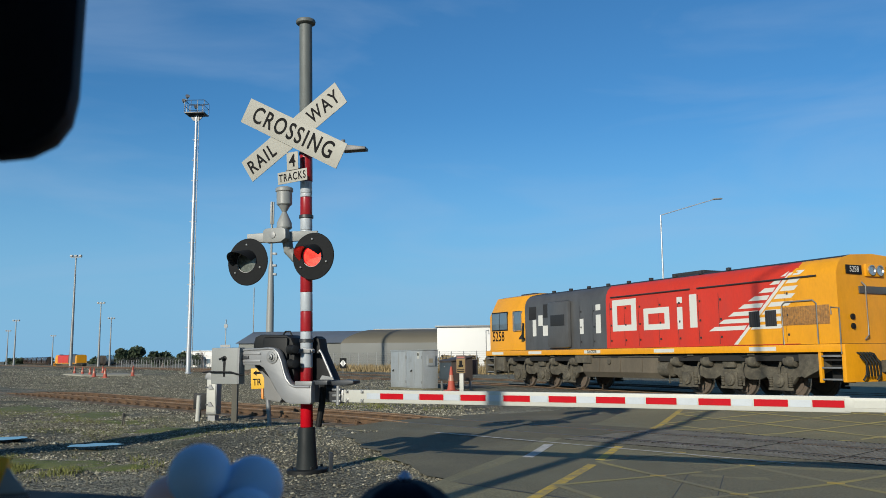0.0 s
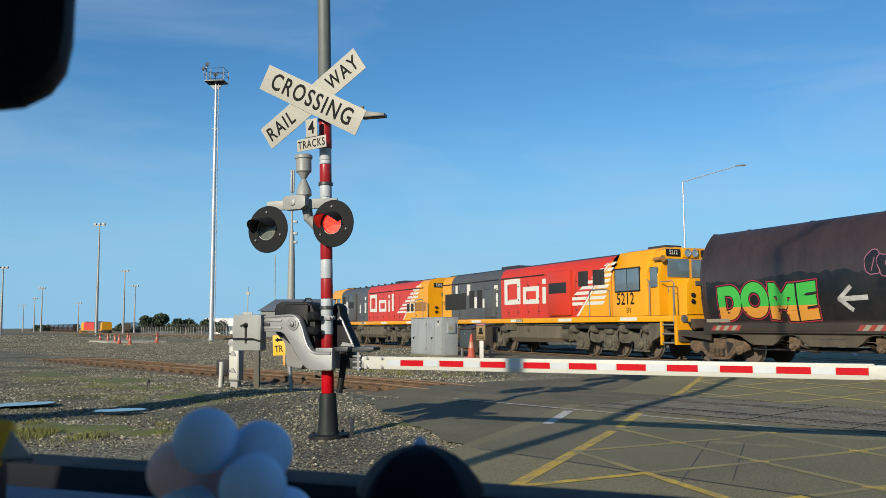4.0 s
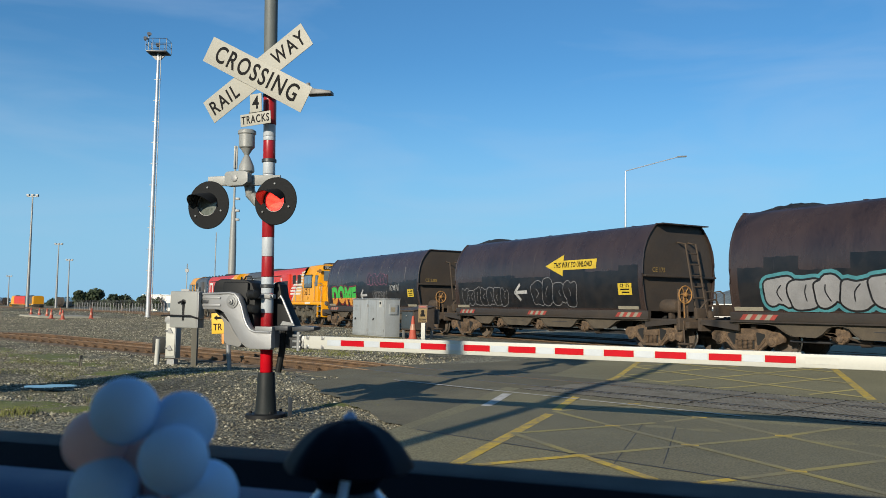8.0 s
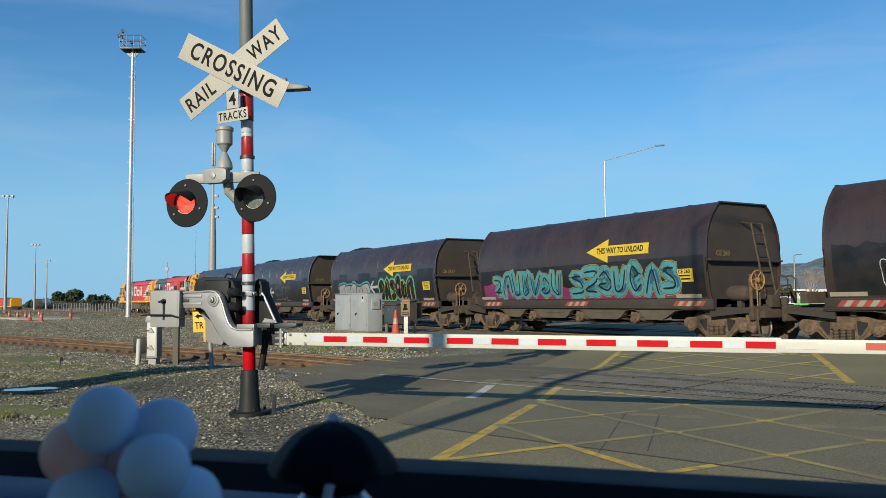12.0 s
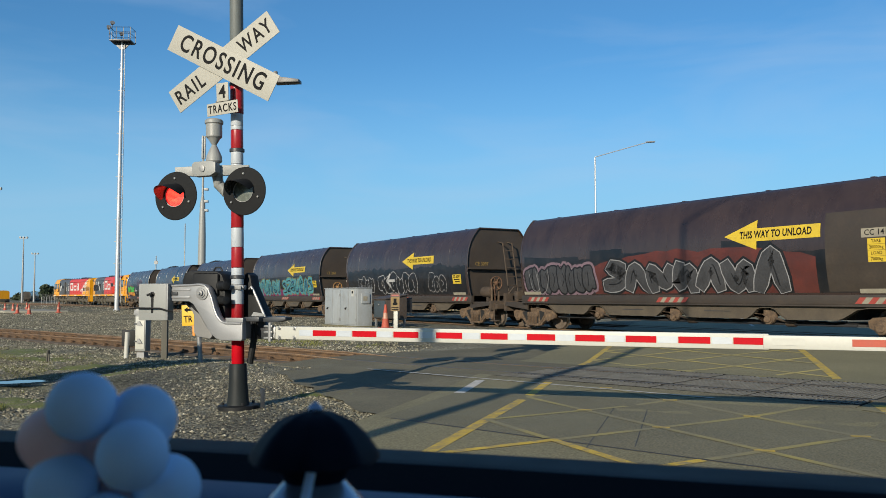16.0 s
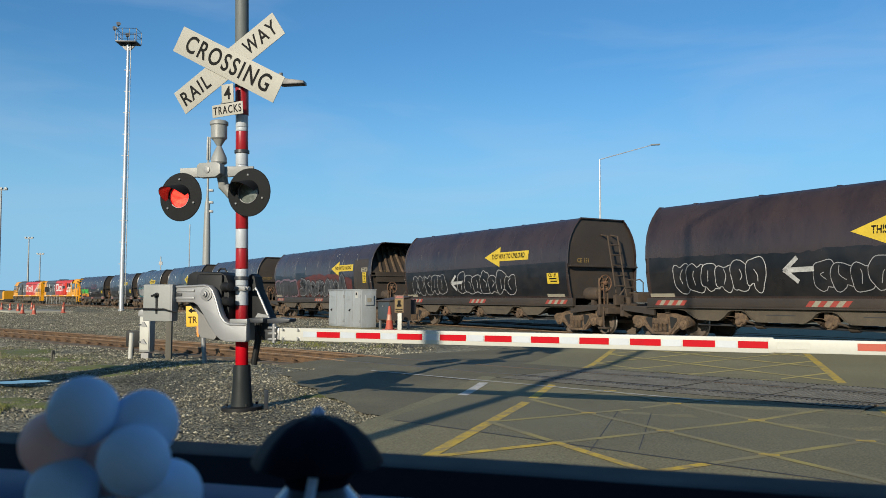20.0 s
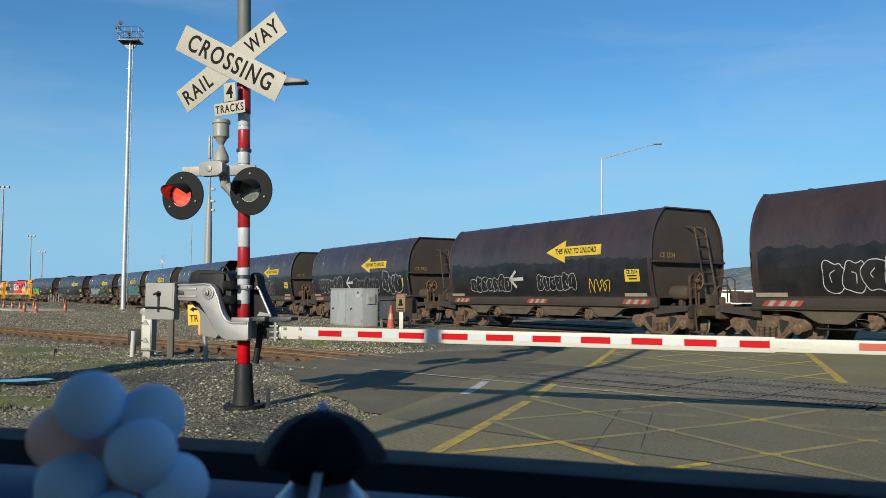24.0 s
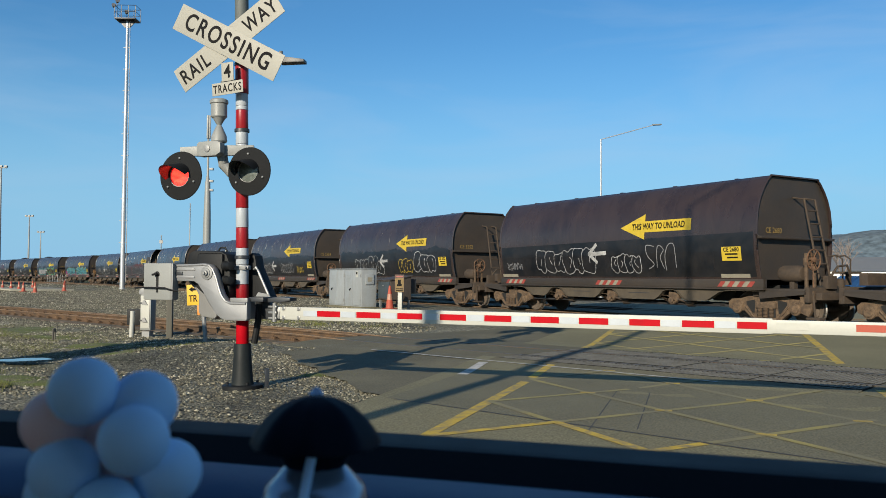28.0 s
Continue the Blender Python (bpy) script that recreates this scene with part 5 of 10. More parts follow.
def bogie_two_axle(parent, x, wheels):
    """Three-piece freight bogie with wheelsets."""
    g = new("bogie")
    g.parent = parent
    g.matrix_basis = pose(x, 0, 0)
    for y in (1.02, -1.02):
        sg = 1 if y > 0 else -1
        part("side_frame", side_frame(y, sg), M_BOGIE, g)
        o = y + sg * 0.062
        # frame openings and spring pockets are black pieces standing for shade
        for cx, lean in ((-0.48, 1), (0.48, -1)):
            b = bm_new()
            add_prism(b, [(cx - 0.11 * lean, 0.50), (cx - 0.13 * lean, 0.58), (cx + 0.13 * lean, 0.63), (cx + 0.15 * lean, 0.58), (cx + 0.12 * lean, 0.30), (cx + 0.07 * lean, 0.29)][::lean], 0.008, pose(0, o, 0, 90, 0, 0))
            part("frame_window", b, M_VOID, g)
            b = bm_new()
            add_tube(b, [(cx - 0.15 * lean, o, 0.46), (cx + 0.05 * lean, o, 0.25), (cx + 0.13 * lean, o, 0.17)], 0.03, 6)
            part("frame_rib", b, M_BOGIE, g)
        b = bm_new()
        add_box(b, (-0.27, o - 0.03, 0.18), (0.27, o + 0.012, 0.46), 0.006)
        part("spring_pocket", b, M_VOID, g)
        for cx in (-0.17, 0.0, 0.17):
            b = bm_new()
            add_lathe(b, [(0.070 if k % 2 else 0.050, 0.017 * k) for k in range(15)], pose(cx, o + sg * 0.03, 0.19), 10)
            part("spring", b, M_BOGIE, g)
        b = bm_new()
        add_box(b, (-0.30, o - 0.05, 0.42), (0.30, o + 0.06, 0.58), 0.025)
        part("bolster_end", b, M_BOGIE, g)
        b = bm_new()
        add_box(b, (-0.33, o - 0.05, 0.11), (0.33, o + 0.06, 0.19), 0.02)
        part("spring_seat", b, M_BOGIE, g)
        for wx in (-0.86, 0.86):
            b = bm_new()
            add_box(b, (wx - 0.17, y - 0.08, 0.33), (wx + 0.17, y + 0.08, 0.60), 0.035)
            box = part("axle_box", b, M_BOGIE, g)
            b = bm_new()
            add_lathe(b, [(0.15, 0), (0.16, 0.02), (0.15, 0.05), (0.11, 0.06), (0.10, 0.085), (0.05, 0.09)], pose(wx, y, WHEEL_R, -sg * 90, 0, 0) @ pose(0, 0, 0.07), 20)
            for k in range(3):
                a = 2 * math.pi * k / 3 + 0.5
                add_lathe(b, [(0.02, 0), (0.02, 0.02)], pose(wx + 0.07 * math.cos(a), y + sg * 0.15, WHEEL_R + 0.07 * math.sin(a), -sg * 90, 0, 0), 8)
            part("bearing_cap", b, M_BOGIE, box)
        b = bm_new()
        add_box(b, (-0.36, o - 0.03, 0.72), (-0.20, o + 0.05, 0.83), 0.012)
        add_box(b, (0.20, o - 0.03, 0.72), (0.36, o + 0.05, 0.83), 0.012)
        part("side_bearer", b, M_UNDER, g)
    b = bm_new()
    add_box(b, (-0.2, -0.9, 0.40), (0.2, 0.9, 0.82), 0.03)
    part("bolster", b, M_VOID, g)
    for wx in (-0.86, 0.86):
        wheels.append(wheelset(g, wx, WHEEL_R))
    return g


def skin(x0, x1, mat, parent, over=0.0, cols=8, label=""):
    """Tank-like wagon skin with a flat roof strip, weld seams and rolled ends."""
    b = bm_new()
    full = PROFILE + [(-y, z) for y, z in PROFILE[::-1]]
    rings = []
    for i in range(cols + 1):
        x = x0 + (x1 - x0) * i / cols
        rings.append([b.verts.new((x, y, z)) for y, z in full])
    for q, w in zip(rings, rings[1:]):
        for k in range(len(full) - 1):
            b.faces.new((q[k], w[k], w[k + 1], q[k + 1]))
    bmesh.ops.recalc_face_normals(b, faces=b.faces)
    ob = part("body_skin", b, mat, parent, label, smooth=40)
    for i in range(1, cols):
        x = x0 + (x1 - x0) * i / cols
        s = bm_new()
        for sg in (1,):
            pts = [(x, sg * (y + 0.002), z) for y, z in PROFILE]
            add_tube(s, pts, 0.0022, 5)
        part("weld_seam", s, mat, parent)
    return ob


CE_HALF = 5.59


def hopper_wagon(name, half, label, wheels, words, kind="CE", seed=1, open_end=False):
    """A covered coal hopper wagon. Returns the thing; paint is added by the caller."""
    w = thing(name, label, "hopper wagon", "coal wagons of the train")
    over = half + 1.68
    skin(-half, half, M_WAGON, w, label="grimy dark brown rounded wagon body")
    # ends: upper and lower plates, a ridge between, a rolled rim
    for sg in (-1, 1):
        lower = [(y, z) for y, z in PROFILE if z < 1.9] + [(1.495, 1.98)]
        upper = [(1.497, 2.00)] + [(y, z) for y, z in PROFILE if z > 2.04]
        for nm, prof, inset in (("end_plate", lower, 0.10), ("end_plate", upper, 0.05)):
            if open_end and sg < 0 and prof is upper:
                continue
            b = bm_new()
            poly = [(y - 0.02, z) for y, z in prof] + [(-y + 0.02, z) for y, z in prof[::-1]]
            vs = [b.verts.new((sg * (half - inset), y, z)) for y, z in poly]
            f = b.faces.new(vs)
            b.normal_update()
            if f.normal.x * sg < 0:
                f.normal_flip()
            part(nm, b, M_WAGON_END, w)
        b = bm_new()
        add_box(b, (sg * half - 0.12, -1.47, 1.95), (sg * half + 0.01, 1.47, 2.01), 0.01)
        part("end_ridge", b, M_WAGON_END, w)
        b = bm_new()
        add_tube(b, [(sg * half, y, z) for y, z in PROFILE], 0.028, 6)
        add_tube(b, [(sg * half, -y, z) for y, z in PROFILE], 0.028, 6)
        add_tube(b, [(sg * half, 0.92, 3.56), (sg * half, -0.92, 3.56)], 0.028, 6)
        part("end_rim", b, M_WAGON, w)
        b = bm_new()
        add_box(b, (sg * half - 0.02, -0.96, 3.54), (half + 0.03, 0.96, 3.575), 0.006) if sg > 0 else add_box(b, (-half - (0.30 if seed in (2, 6) else 0.04), -0.96, 3.54), (-half + 0.02, 0.96, 3.575), 0.006)
        part("roof_lip", b, M_WAGON, w)
    if open_end:
        # sloping end sheet under the roof flap, stiffened by channels
        b = bm_new()
        add_prism(b, [(-half + 0.02, 2.12), (-half + 1.15, 3.50), (-half + 1.20, 3.50), (-half + 0.07, 2.10)], 2.8, pose(0, 1.4, 0, 90, 0, 0))
        for v in b.verts:
            v.co.y *= 0.62 if v.co.z > 3 else 1.0
        part("slope_sheet", b, M_WAGON_END, w, "dark sloping end sheet")
        for k in range(6):
            b = bm_new()
            y = -1.05 + 0.40 * k
            add_prism(b, [(-half - 0.06, 2.16), (-half + 1.02, 3.48), (-half + 1.12, 3.48), (-half + 0.04, 2.14)], 0.10, pose(0, y + 0.05, 0, 90, 0, 0), 0.008)
            for v in b.verts:
                v.co.y -= (0.22 * y if v.co.z > 3 else 0)
            part("end_channel", b, M_BOGIE, w, "brown stiffening channel")
        b = bm_new()
        add_prism(b, [(-half - 0.10, 2.14), (-half + 0.03, 2.18), (-half + 0.03, 1.72), (-half - 0.04, 1.68)], 2.5, pose(0, 1.25, 0, 90, 0, 0), 0.01)
        part("end_ledge", b, M_WAGON_END, w)
    b = bm_new()
    add_box(b, (-half + 0.4, -0.5, 3.56), (half - 0.4, 0.5, 3.58), 0.008)
    part("roof_hatch", b, M_WAGON, w)
    for k in range(5):
        x = -half + 1.2 + k * (2 * half - 2.4) / 4
        b = bm_new()
        add_box(b, (x - 0.05, -0.8, 3.56), (x + 0.05, 0.8, 3.6), 0.006)
        part("roof_strap", b, M_WAGON, w)
    # side sill with end brackets
    for y in (1, -1):
        b = bm_new()
        add_box(b, (-half - 0.1, min(y * 1.24, y * 1.38), 0.70), (half + 0.1, max(y * 1.24, y * 1.38), 0.93), 0.015)
        part("side_sill", b, M_WAGON_END, w, "brown steel side sill")
        b = bm_new()
        add_box(b, (-half - 0.12, min(y * 1.23, y * 1.41), 0.66), (half + 0.12, max(y * 1.23, y * 1.41), 0.70), 0.006)
        part("sill_flange", b, M_WAGON_END, w)
    # fish-belly frame: deep plates between the bogies, cut by three arches over the door levers
    pitch = 2.55 * half / CE_HALF
    arches = (-pitch, 0.0, pitch)
    out = [(-half - 0.1, 0.64), (-half + 1.05, 0.635), (-half + 1.3, 0.60), (-half + 1.62, 0.42), (-half + 1.78, 0.36)]
    for x in arches:
        out += [(x - 0.62, 0.345), (x - 0.56, 0.36), (x - 0.42, 0.44), (x - 0.28, 0.575), (x - 0.14, 0.625), (x + 0.14, 0.625), (x + 0.28, 0.575), (x + 0.42, 0.44), (x + 0.56, 0.36), (x + 0.62, 0.345)]
    out += [(half - 1.78, 0.36), (half - 1.62, 0.42), (half - 1.3, 0.60), (half - 1.05, 0.635), (half + 0.1, 0.64)]
    for y in (1.30, -1.25):
        b = bm_new()
        add_prism(b, [(half + 0.1, 0.655), (-half - 0.1, 0.655)] + out, 0.03, pose(0, y, 0, 90, 0, 0))
        part("belly_frame", b, M_BELLY, w, "brown fish-belly side frame with arched openings")
    b = bm_new()
    for (x0, z0), (x1, z1) in zip(out, out[1:]):
        n_ = Vector((z0 - z1, 0, x1 - x0)).normalized() * 0.012
        vs = [b.verts.new((x, y, z) if k < 4 else (x - n_.x, y, z - n_.z)) for k, (x, y, z) in enumerate(((x0, 1.22, z0), (x1, 1.22, z1), (x1, 1.36, z1), (x0, 1.36, z0)) * 2)]
        for q in ((0, 1, 2, 3), (4, 7, 6, 5), (2, 6, 7, 3), (0, 4, 5, 1)):
            b.faces.new([vs[i] for i in q])
    bmesh.ops.recalc_face_normals(b, faces=b.faces)
    part("frame_flange", b, M_BELLY, w)
    for x in [q + pitch / 2 for q in arches[:2]]:
        decal("frame_slot", [[(x - 0.42, 0.505), (x + 0.42, 0.505), (x + 0.42, 0.525), (x - 0.42, 0.525)]], M_L_ROOF, w, 0.0, surface=lambda z: 1.304)
    # hopper chutes behind the frame, blackened to stand for the shade there
    for x in sorted({round(q + pitch * k, 3) for q in arches for k in (-0.5, 0.5)}):
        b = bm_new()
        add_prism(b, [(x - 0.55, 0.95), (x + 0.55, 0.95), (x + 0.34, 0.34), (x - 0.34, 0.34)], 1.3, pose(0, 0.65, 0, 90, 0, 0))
        part("hopper_chute", b, M_VOID, w, "hopper chute between the bogies, blackened as deep shade")
    # discharge gear in the arches: notched bracket, crank with a bent arm, rod
    for x in arches:
        b = bm_new()
        add_prism(b, [(x - 0.20, 0.60), (x - 0.05, 0.60), (x - 0.03, 0.55), (x + 0.03, 0.55), (x + 0.05, 0.60), (x + 0.16, 0.60), (x + 0.18, 0.36), (x + 0.10, 0.24), (x - 0.08, 0.24), (x - 0.19, 0.36)][::-1], 0.10, pose(0, 1.22, 0, 90, 0, 0), 0.012)
        part("door_bracket", b, M_BOGIE, w, "brown notched door bracket")
        b = bm_new()
        add_prism(b, [(x + 0.05, 0.40), (x + 0.10, 0.30), (x + 0.04, 0.22), (x - 0.06, 0.22), (x - 0.12, 0.28), (x + 0.18, 0.38), (x + 0.40, 0.40), (x + 0.44, 0.45), (x + 0.38, 0.47), (x + 0.16, 0.46)], 0.05, pose(0, 1.29, 0, 90, 0, 0), 0.01)
        add_lathe(b, [(0.08, 0), (0.09, 0.02), (0.08, 0.045), (0.035, 0.055)], pose(x, 1.285, 0.33, -90, 0, 0), 16)
        part("door_lever", b, M_BOGIE, w, "brown cast door lever")
        b = bm_new()
        add_tube(b, [(x - 0.16, 1.20, 0.36), (x - 0.40, 1.18, 0.30), (x - 0.70, 1.14, 0.27)], 0.03, 6)
        part("lever_rod", b, M_UNDER, w)
        b = bm_new()
        add_lathe(b, [(0.05, 0), (0.11, 0.03), (0.12, 0.26), (0.06, 0.30)], pose(x - 0.62, 1.0, 0.27, 0, 90, 0), 14)
        part("door_cylinder", b, M_UNDER, w)
    b = bm_new()
    add_box(b, (-half + 1.6, -0.55, 0.18), (half - 1.6, 0.55, 0.24), 0.02)
    k = -half + 1.8
    while k < half - 1.8:
        add_box(b, (k, -0.75, 0.20), (k + 0.12, 0.95, 0.27), 0.01)
        k += 0.55
    add_tube(b, [(-half + 1.5, 1.05, 0.22), (half - 1.5, 1.05, 0.22)], 0.028, 8)
    # roof paint darkens the linkage as if in underframe shade
    part("door_linkage", b, M_L_ROOF, w)
    b = bm_new()
    add_box(b, (-over + 0.35, -0.28, 0.50), (over - 0.35, 0.28, 0.78), 0.02)
    part("centre_sill", b, M_VOID, w)
    # end platforms
    for sg in (-1, 1):
        b = bm_new()
        x0, x1 = sorted((sg * (half - 0.1), sg * (over - 0.45)))
        add_box(b, (x0, -1.3, 0.62), (x1, 1.3, 0.70), 0.012)
        add_prism(b, [(x0, 0.63), (x1, 0.63), (x1, 0.44 if sg < 0 else 0.57), (x0, 0.57 if sg < 0 else 0.44)], 0.05, pose(0, 1.3, 0, 90, 0, 0))
        part("end_platform", b, M_WAGON_END, w, "brown end platform")
        b = bm_new()
        x0, x1 = sorted((sg * (over - 0.5), sg * (over - 0.36)))
        add_box(b, (x0, -1.3, 0.38), (x1, 1.3, 0.74), 0.015)
        part("headstock", b, M_UNDER, w)
        b = bm_new()
        add_box(b, (min(sg * (over - 0.4), sg * over), -0.10, 0.52), (max(sg * (over - 0.4), sg * over), 0.10, 0.76), 0.04)
        add_tube(b, [(sg * (over - 0.4), 0.35, 0.6), (sg * (over - 0.2), 0.37, 0.36), (sg * over, 0.35, 0.33)], 0.03, 8)
        part("coupler", b, M_UNDER, w, "brown knuckle coupler with hose")
    # rear end fittings: handbrake wheel, air tank, ladder, posts
    e = -half
    b = bm_new()
    hx, hy, hz = e - 1.22, 0.98, 1.40
    rim_at = lambda k: (hx, hy + 0.25 * math.cos(math.pi * k / 12), hz + 0.25 * math.sin(math.pi * k / 12))
    for k in range(24):
        add_tube(b, [rim_at(k), rim_at(k + 1)], 0.020, 6, caps=False)
    for k in range(0, 24, 4):
        add_tube(b, [(hx + 0.03, hy, hz), rim_at(k)], 0.013, 6)
    add_lathe(b, [(0.07, 0), (0.07, 0.08), (0.04, 0.10)], pose(hx + 0.05, hy, hz, 0, -90, 0), 14)
    wheel_tone = M_RUSTY_YELLOW if seed in (1, 2, 3, 4) else M_RUST
    part("handbrake_wheel", b, wheel_tone, w, "rusty yellow spoked handbrake wheel" if seed in (1, 2, 3, 4) else "rusty brown spoked handbrake wheel")
    b = bm_new()
    for dy in (-0.15, 0.15):
        add_box(b, (hx + 0.06, hy + dy - 0.03, 0.66), (hx + 0.13, hy + dy + 0.03, 1.50), 0.008)
    add_box(b, (hx + 0.05, hy - 0.18, 1.48), (hx + 0.14, hy + 0.18, 1.56), 0.015)
    add_box(b, (hx + 0.05, hy - 0.12, 1.26), (hx + 0.22, hy + 0.12, 1.46), 0.03)
    part("brake_stand", b, M_BOGIE, w, "rusty brake stand with gear case")
    b = bm_new()
    add_tube(b, [(hx + 0.1, 1.06, 1.34), (hx + 0.10, 1.10, 0.9), (hx + 0.02, 1.12, 0.30), (hx + 0.05, 1.1, 0.10)], 0.022, 6)
    add_tube(b, [(hx - 0.06, 1.10, 1.30), (hx - 0.08, 1.10, 0.56)], 0.016, 6)
    part("brake_rod", b, wheel_tone, w)
    b = bm_new()
    add_prism(b, [(hx - 0.12, 0.66), (hx + 0.26, 0.66), (hx + 0.22, 0.12), (hx + 0.02, 0.04), (hx - 0.06, 0.16)], 0.10, pose(0, 1.18, 0, 90, 0, 0), 0.012)
    part("brake_crank_plate", b, M_BOGIE, w, "hanging rusty crank plate")
    b = bm_new()
    add_box(b, (e - 1.40, 0.35, 0.70), (e - 1.26, 0.70, 1.02), 0.02)
    add_tube(b, [(e - 1.33, 0.5, 1.0), (e - 1.38, 0.3, 1.25), (e - 1.36, -0.1, 1.28), (e - 1.33, -0.3, 1.0)], 0.03, 6)
    add_lathe(b, [(0.09, 0), (0.10, 0.03), (0.10, 0.20), (0.06, 0.24)], pose(e - 1.32, 0.1, 0.72), 12)
    part("brake_valve", b, M_UNDER, w)
    b = bm_new()
    add_lathe(b, [(0.07, -0.34), (0.16, -0.31), (0.20, -0.23), (0.20, 0.23), (0.16, 0.31), (0.07, 0.34)], pose(e - 0.62, 0.96, 1.07, 0, 90, 0), 20)
    add_box(b, (e - 0.68, 0.84, 0.70), (e - 0.56, 1.00, 0.92), 0.008)
    part("air_tank", b, M_UNDER, w, "brown air reservoir")
    if not open_end:
        b = bm_new()
        for y in (-0.42, 0.02):
            add_tube(b, [(e - 0.74, y, 0.72), (e - 0.28, y, 2.98), (e + 0.04, y, 3.04)], 0.030, 6)
        for k in range(6):
            t = 0.12 + 0.15 * k
            x, z = e - 0.74 + 0.46 * t, 0.72 + 2.26 * t
            add_tube(b, [(x, -0.42, z), (x, 0.02, z)], 0.025, 6)
        part("end_ladder", b, M_UNDER, w, "brown end ladder")
    b = bm_new()
    for y in (-0.62, -0.95):
        add_tube(b, [(e - 0.9, y, 0.8), (e - 0.9, y, 1.45), (e - 0.75, y, 1.55), (e - 0.5, y, 1.52)], 0.022, 6)
    add_box(b, (e - 1.1, -1.1, 1.08), (e - 0.7, -0.5, 1.13), 0.005)
    add_box(b, (e - 0.98, -0.85, 0.8), (e - 0.88, -0.75, 1.1), 0.005)
    part("hand_rail", b, M_UNDER, w)
    b = bm_new()
    add_box(b, (e - 1.58, 0.10, 0.44), (e - 1.42, 1.20, 0.62), 0.02)
    add_tube(b, [(e - 1.30, 1.15, 0.66), (e - 1.42, 1.22, 0.02)], 0.025, 6)
    add_box(b, (e - 1.60, 1.08, -0.02), (e - 1.22, 1.3, 0.03), 0.008)
    part("shunter_step", b, M_UNDER, w, "brown shunter's step")
    b = bm_new()
    add_box(b, (half + 0.75, 0.1, 0.8), (half + 0.95, 1.1, 1.08), 0.012)
    part("end_box", b, M_UNDER, w)
    for x in (-half + 0.75, half - 0.5):
        decal("pale_panel", bands(x - 0.46, x + 0.46, 0.96, 1.06, rows_=1), M_CREAM_PLATE, w, 0.012)
    # red and white warning strips on the sill
    for x in (-half + 0.75, -0.05, half - 0.8):
        for k in range(7):
            xx = x - 0.62 + 0.155 * k
            decal("warning_strip", [[(xx + 0.12, 0.73), (xx + 0.275, 0.73), (xx + 0.155, 0.87), (xx, 0.87)]], M_CREAM_PLATE if k % 2 else M_OXIDE, w, 0.0, surface=lambda z: 1.386)
    for x in (half - 0.15, -half + 0.05):
        bogie_two_axle(w, x, wheels)
    if words:
        b = bm_new()
        merge(b, text_mesh(words, 0.2, 0.9), Matrix.Translation((e + 0.035, 0.80, 2.16)) @ pose(0, 0, 0, 90, 0, -90))
        part("end_number", b, M_TEXT_YELLOW, w)
    return w

TRAIN, WHEELS = [], []


def paint_over(w, rng, half, style):
    """Black roller-painted panels over old tags, their upper edges ragged."""
    if style == "band":
        n, k0 = 150, rng.uniform(0, 50)
        tops = [2.05 + 0.07 * noise.noise((k0 + i * 0.05, 0.5, 0)) + 0.05 * noise.noise((k0 + i * 0.31, 2.5, 0)) + 0.025 * rng.random() for i in range(n + 1)]
        decal("black_panel", bands(-half + 0.15, half - 0.1, 0.98, 2.0, lambda i: tops[i], n, 5), M_PATCH, w, 0.003, "black overpainted lower band")
    elif style == "smooth":
        decal("black_panel", bands(-half + 0.1, half - 0.1, 0.98, 2.0, lambda i: 2.12 - 0.01 * i, 12, 5), M_PATCH, w, 0.003, "black overpainted lower band")
    elif style == "trees":
        n, k0 = 170, rng.uniform(0, 50)
        tops = [2.12 + 0.13 * noise.noise((k0 + i * 0.06, 0.5, 0)) + 0.09 * noise.noise((k0 + i * 0.28, 2.5, 0)) + 0.04 * rng.random() for i in range(n + 1)]
        decal("black_panel", bands(-half + 0.15, half - 0.2, 0.98, 2.0, lambda i: tops[i], n, 5), M_PATCH, w, 0.003, "black overpainted band with ragged edge")
    else:
        x, top = half - 0.25, 2.1
        while x > -half + 0.6:
            ww = min(rng.uniform(0.5, 1.9), x + half - 0.2)
            top = rng.choice((1.95, 2.05, 2.15, 2.3))
            decal("black_panel", bands(x - ww, x, 0.98, top, lambda i: top + 0.012 * (i % 3), 8, 3), M_PATCH, w, 0.003, "black overpainted panel")
            x -= ww


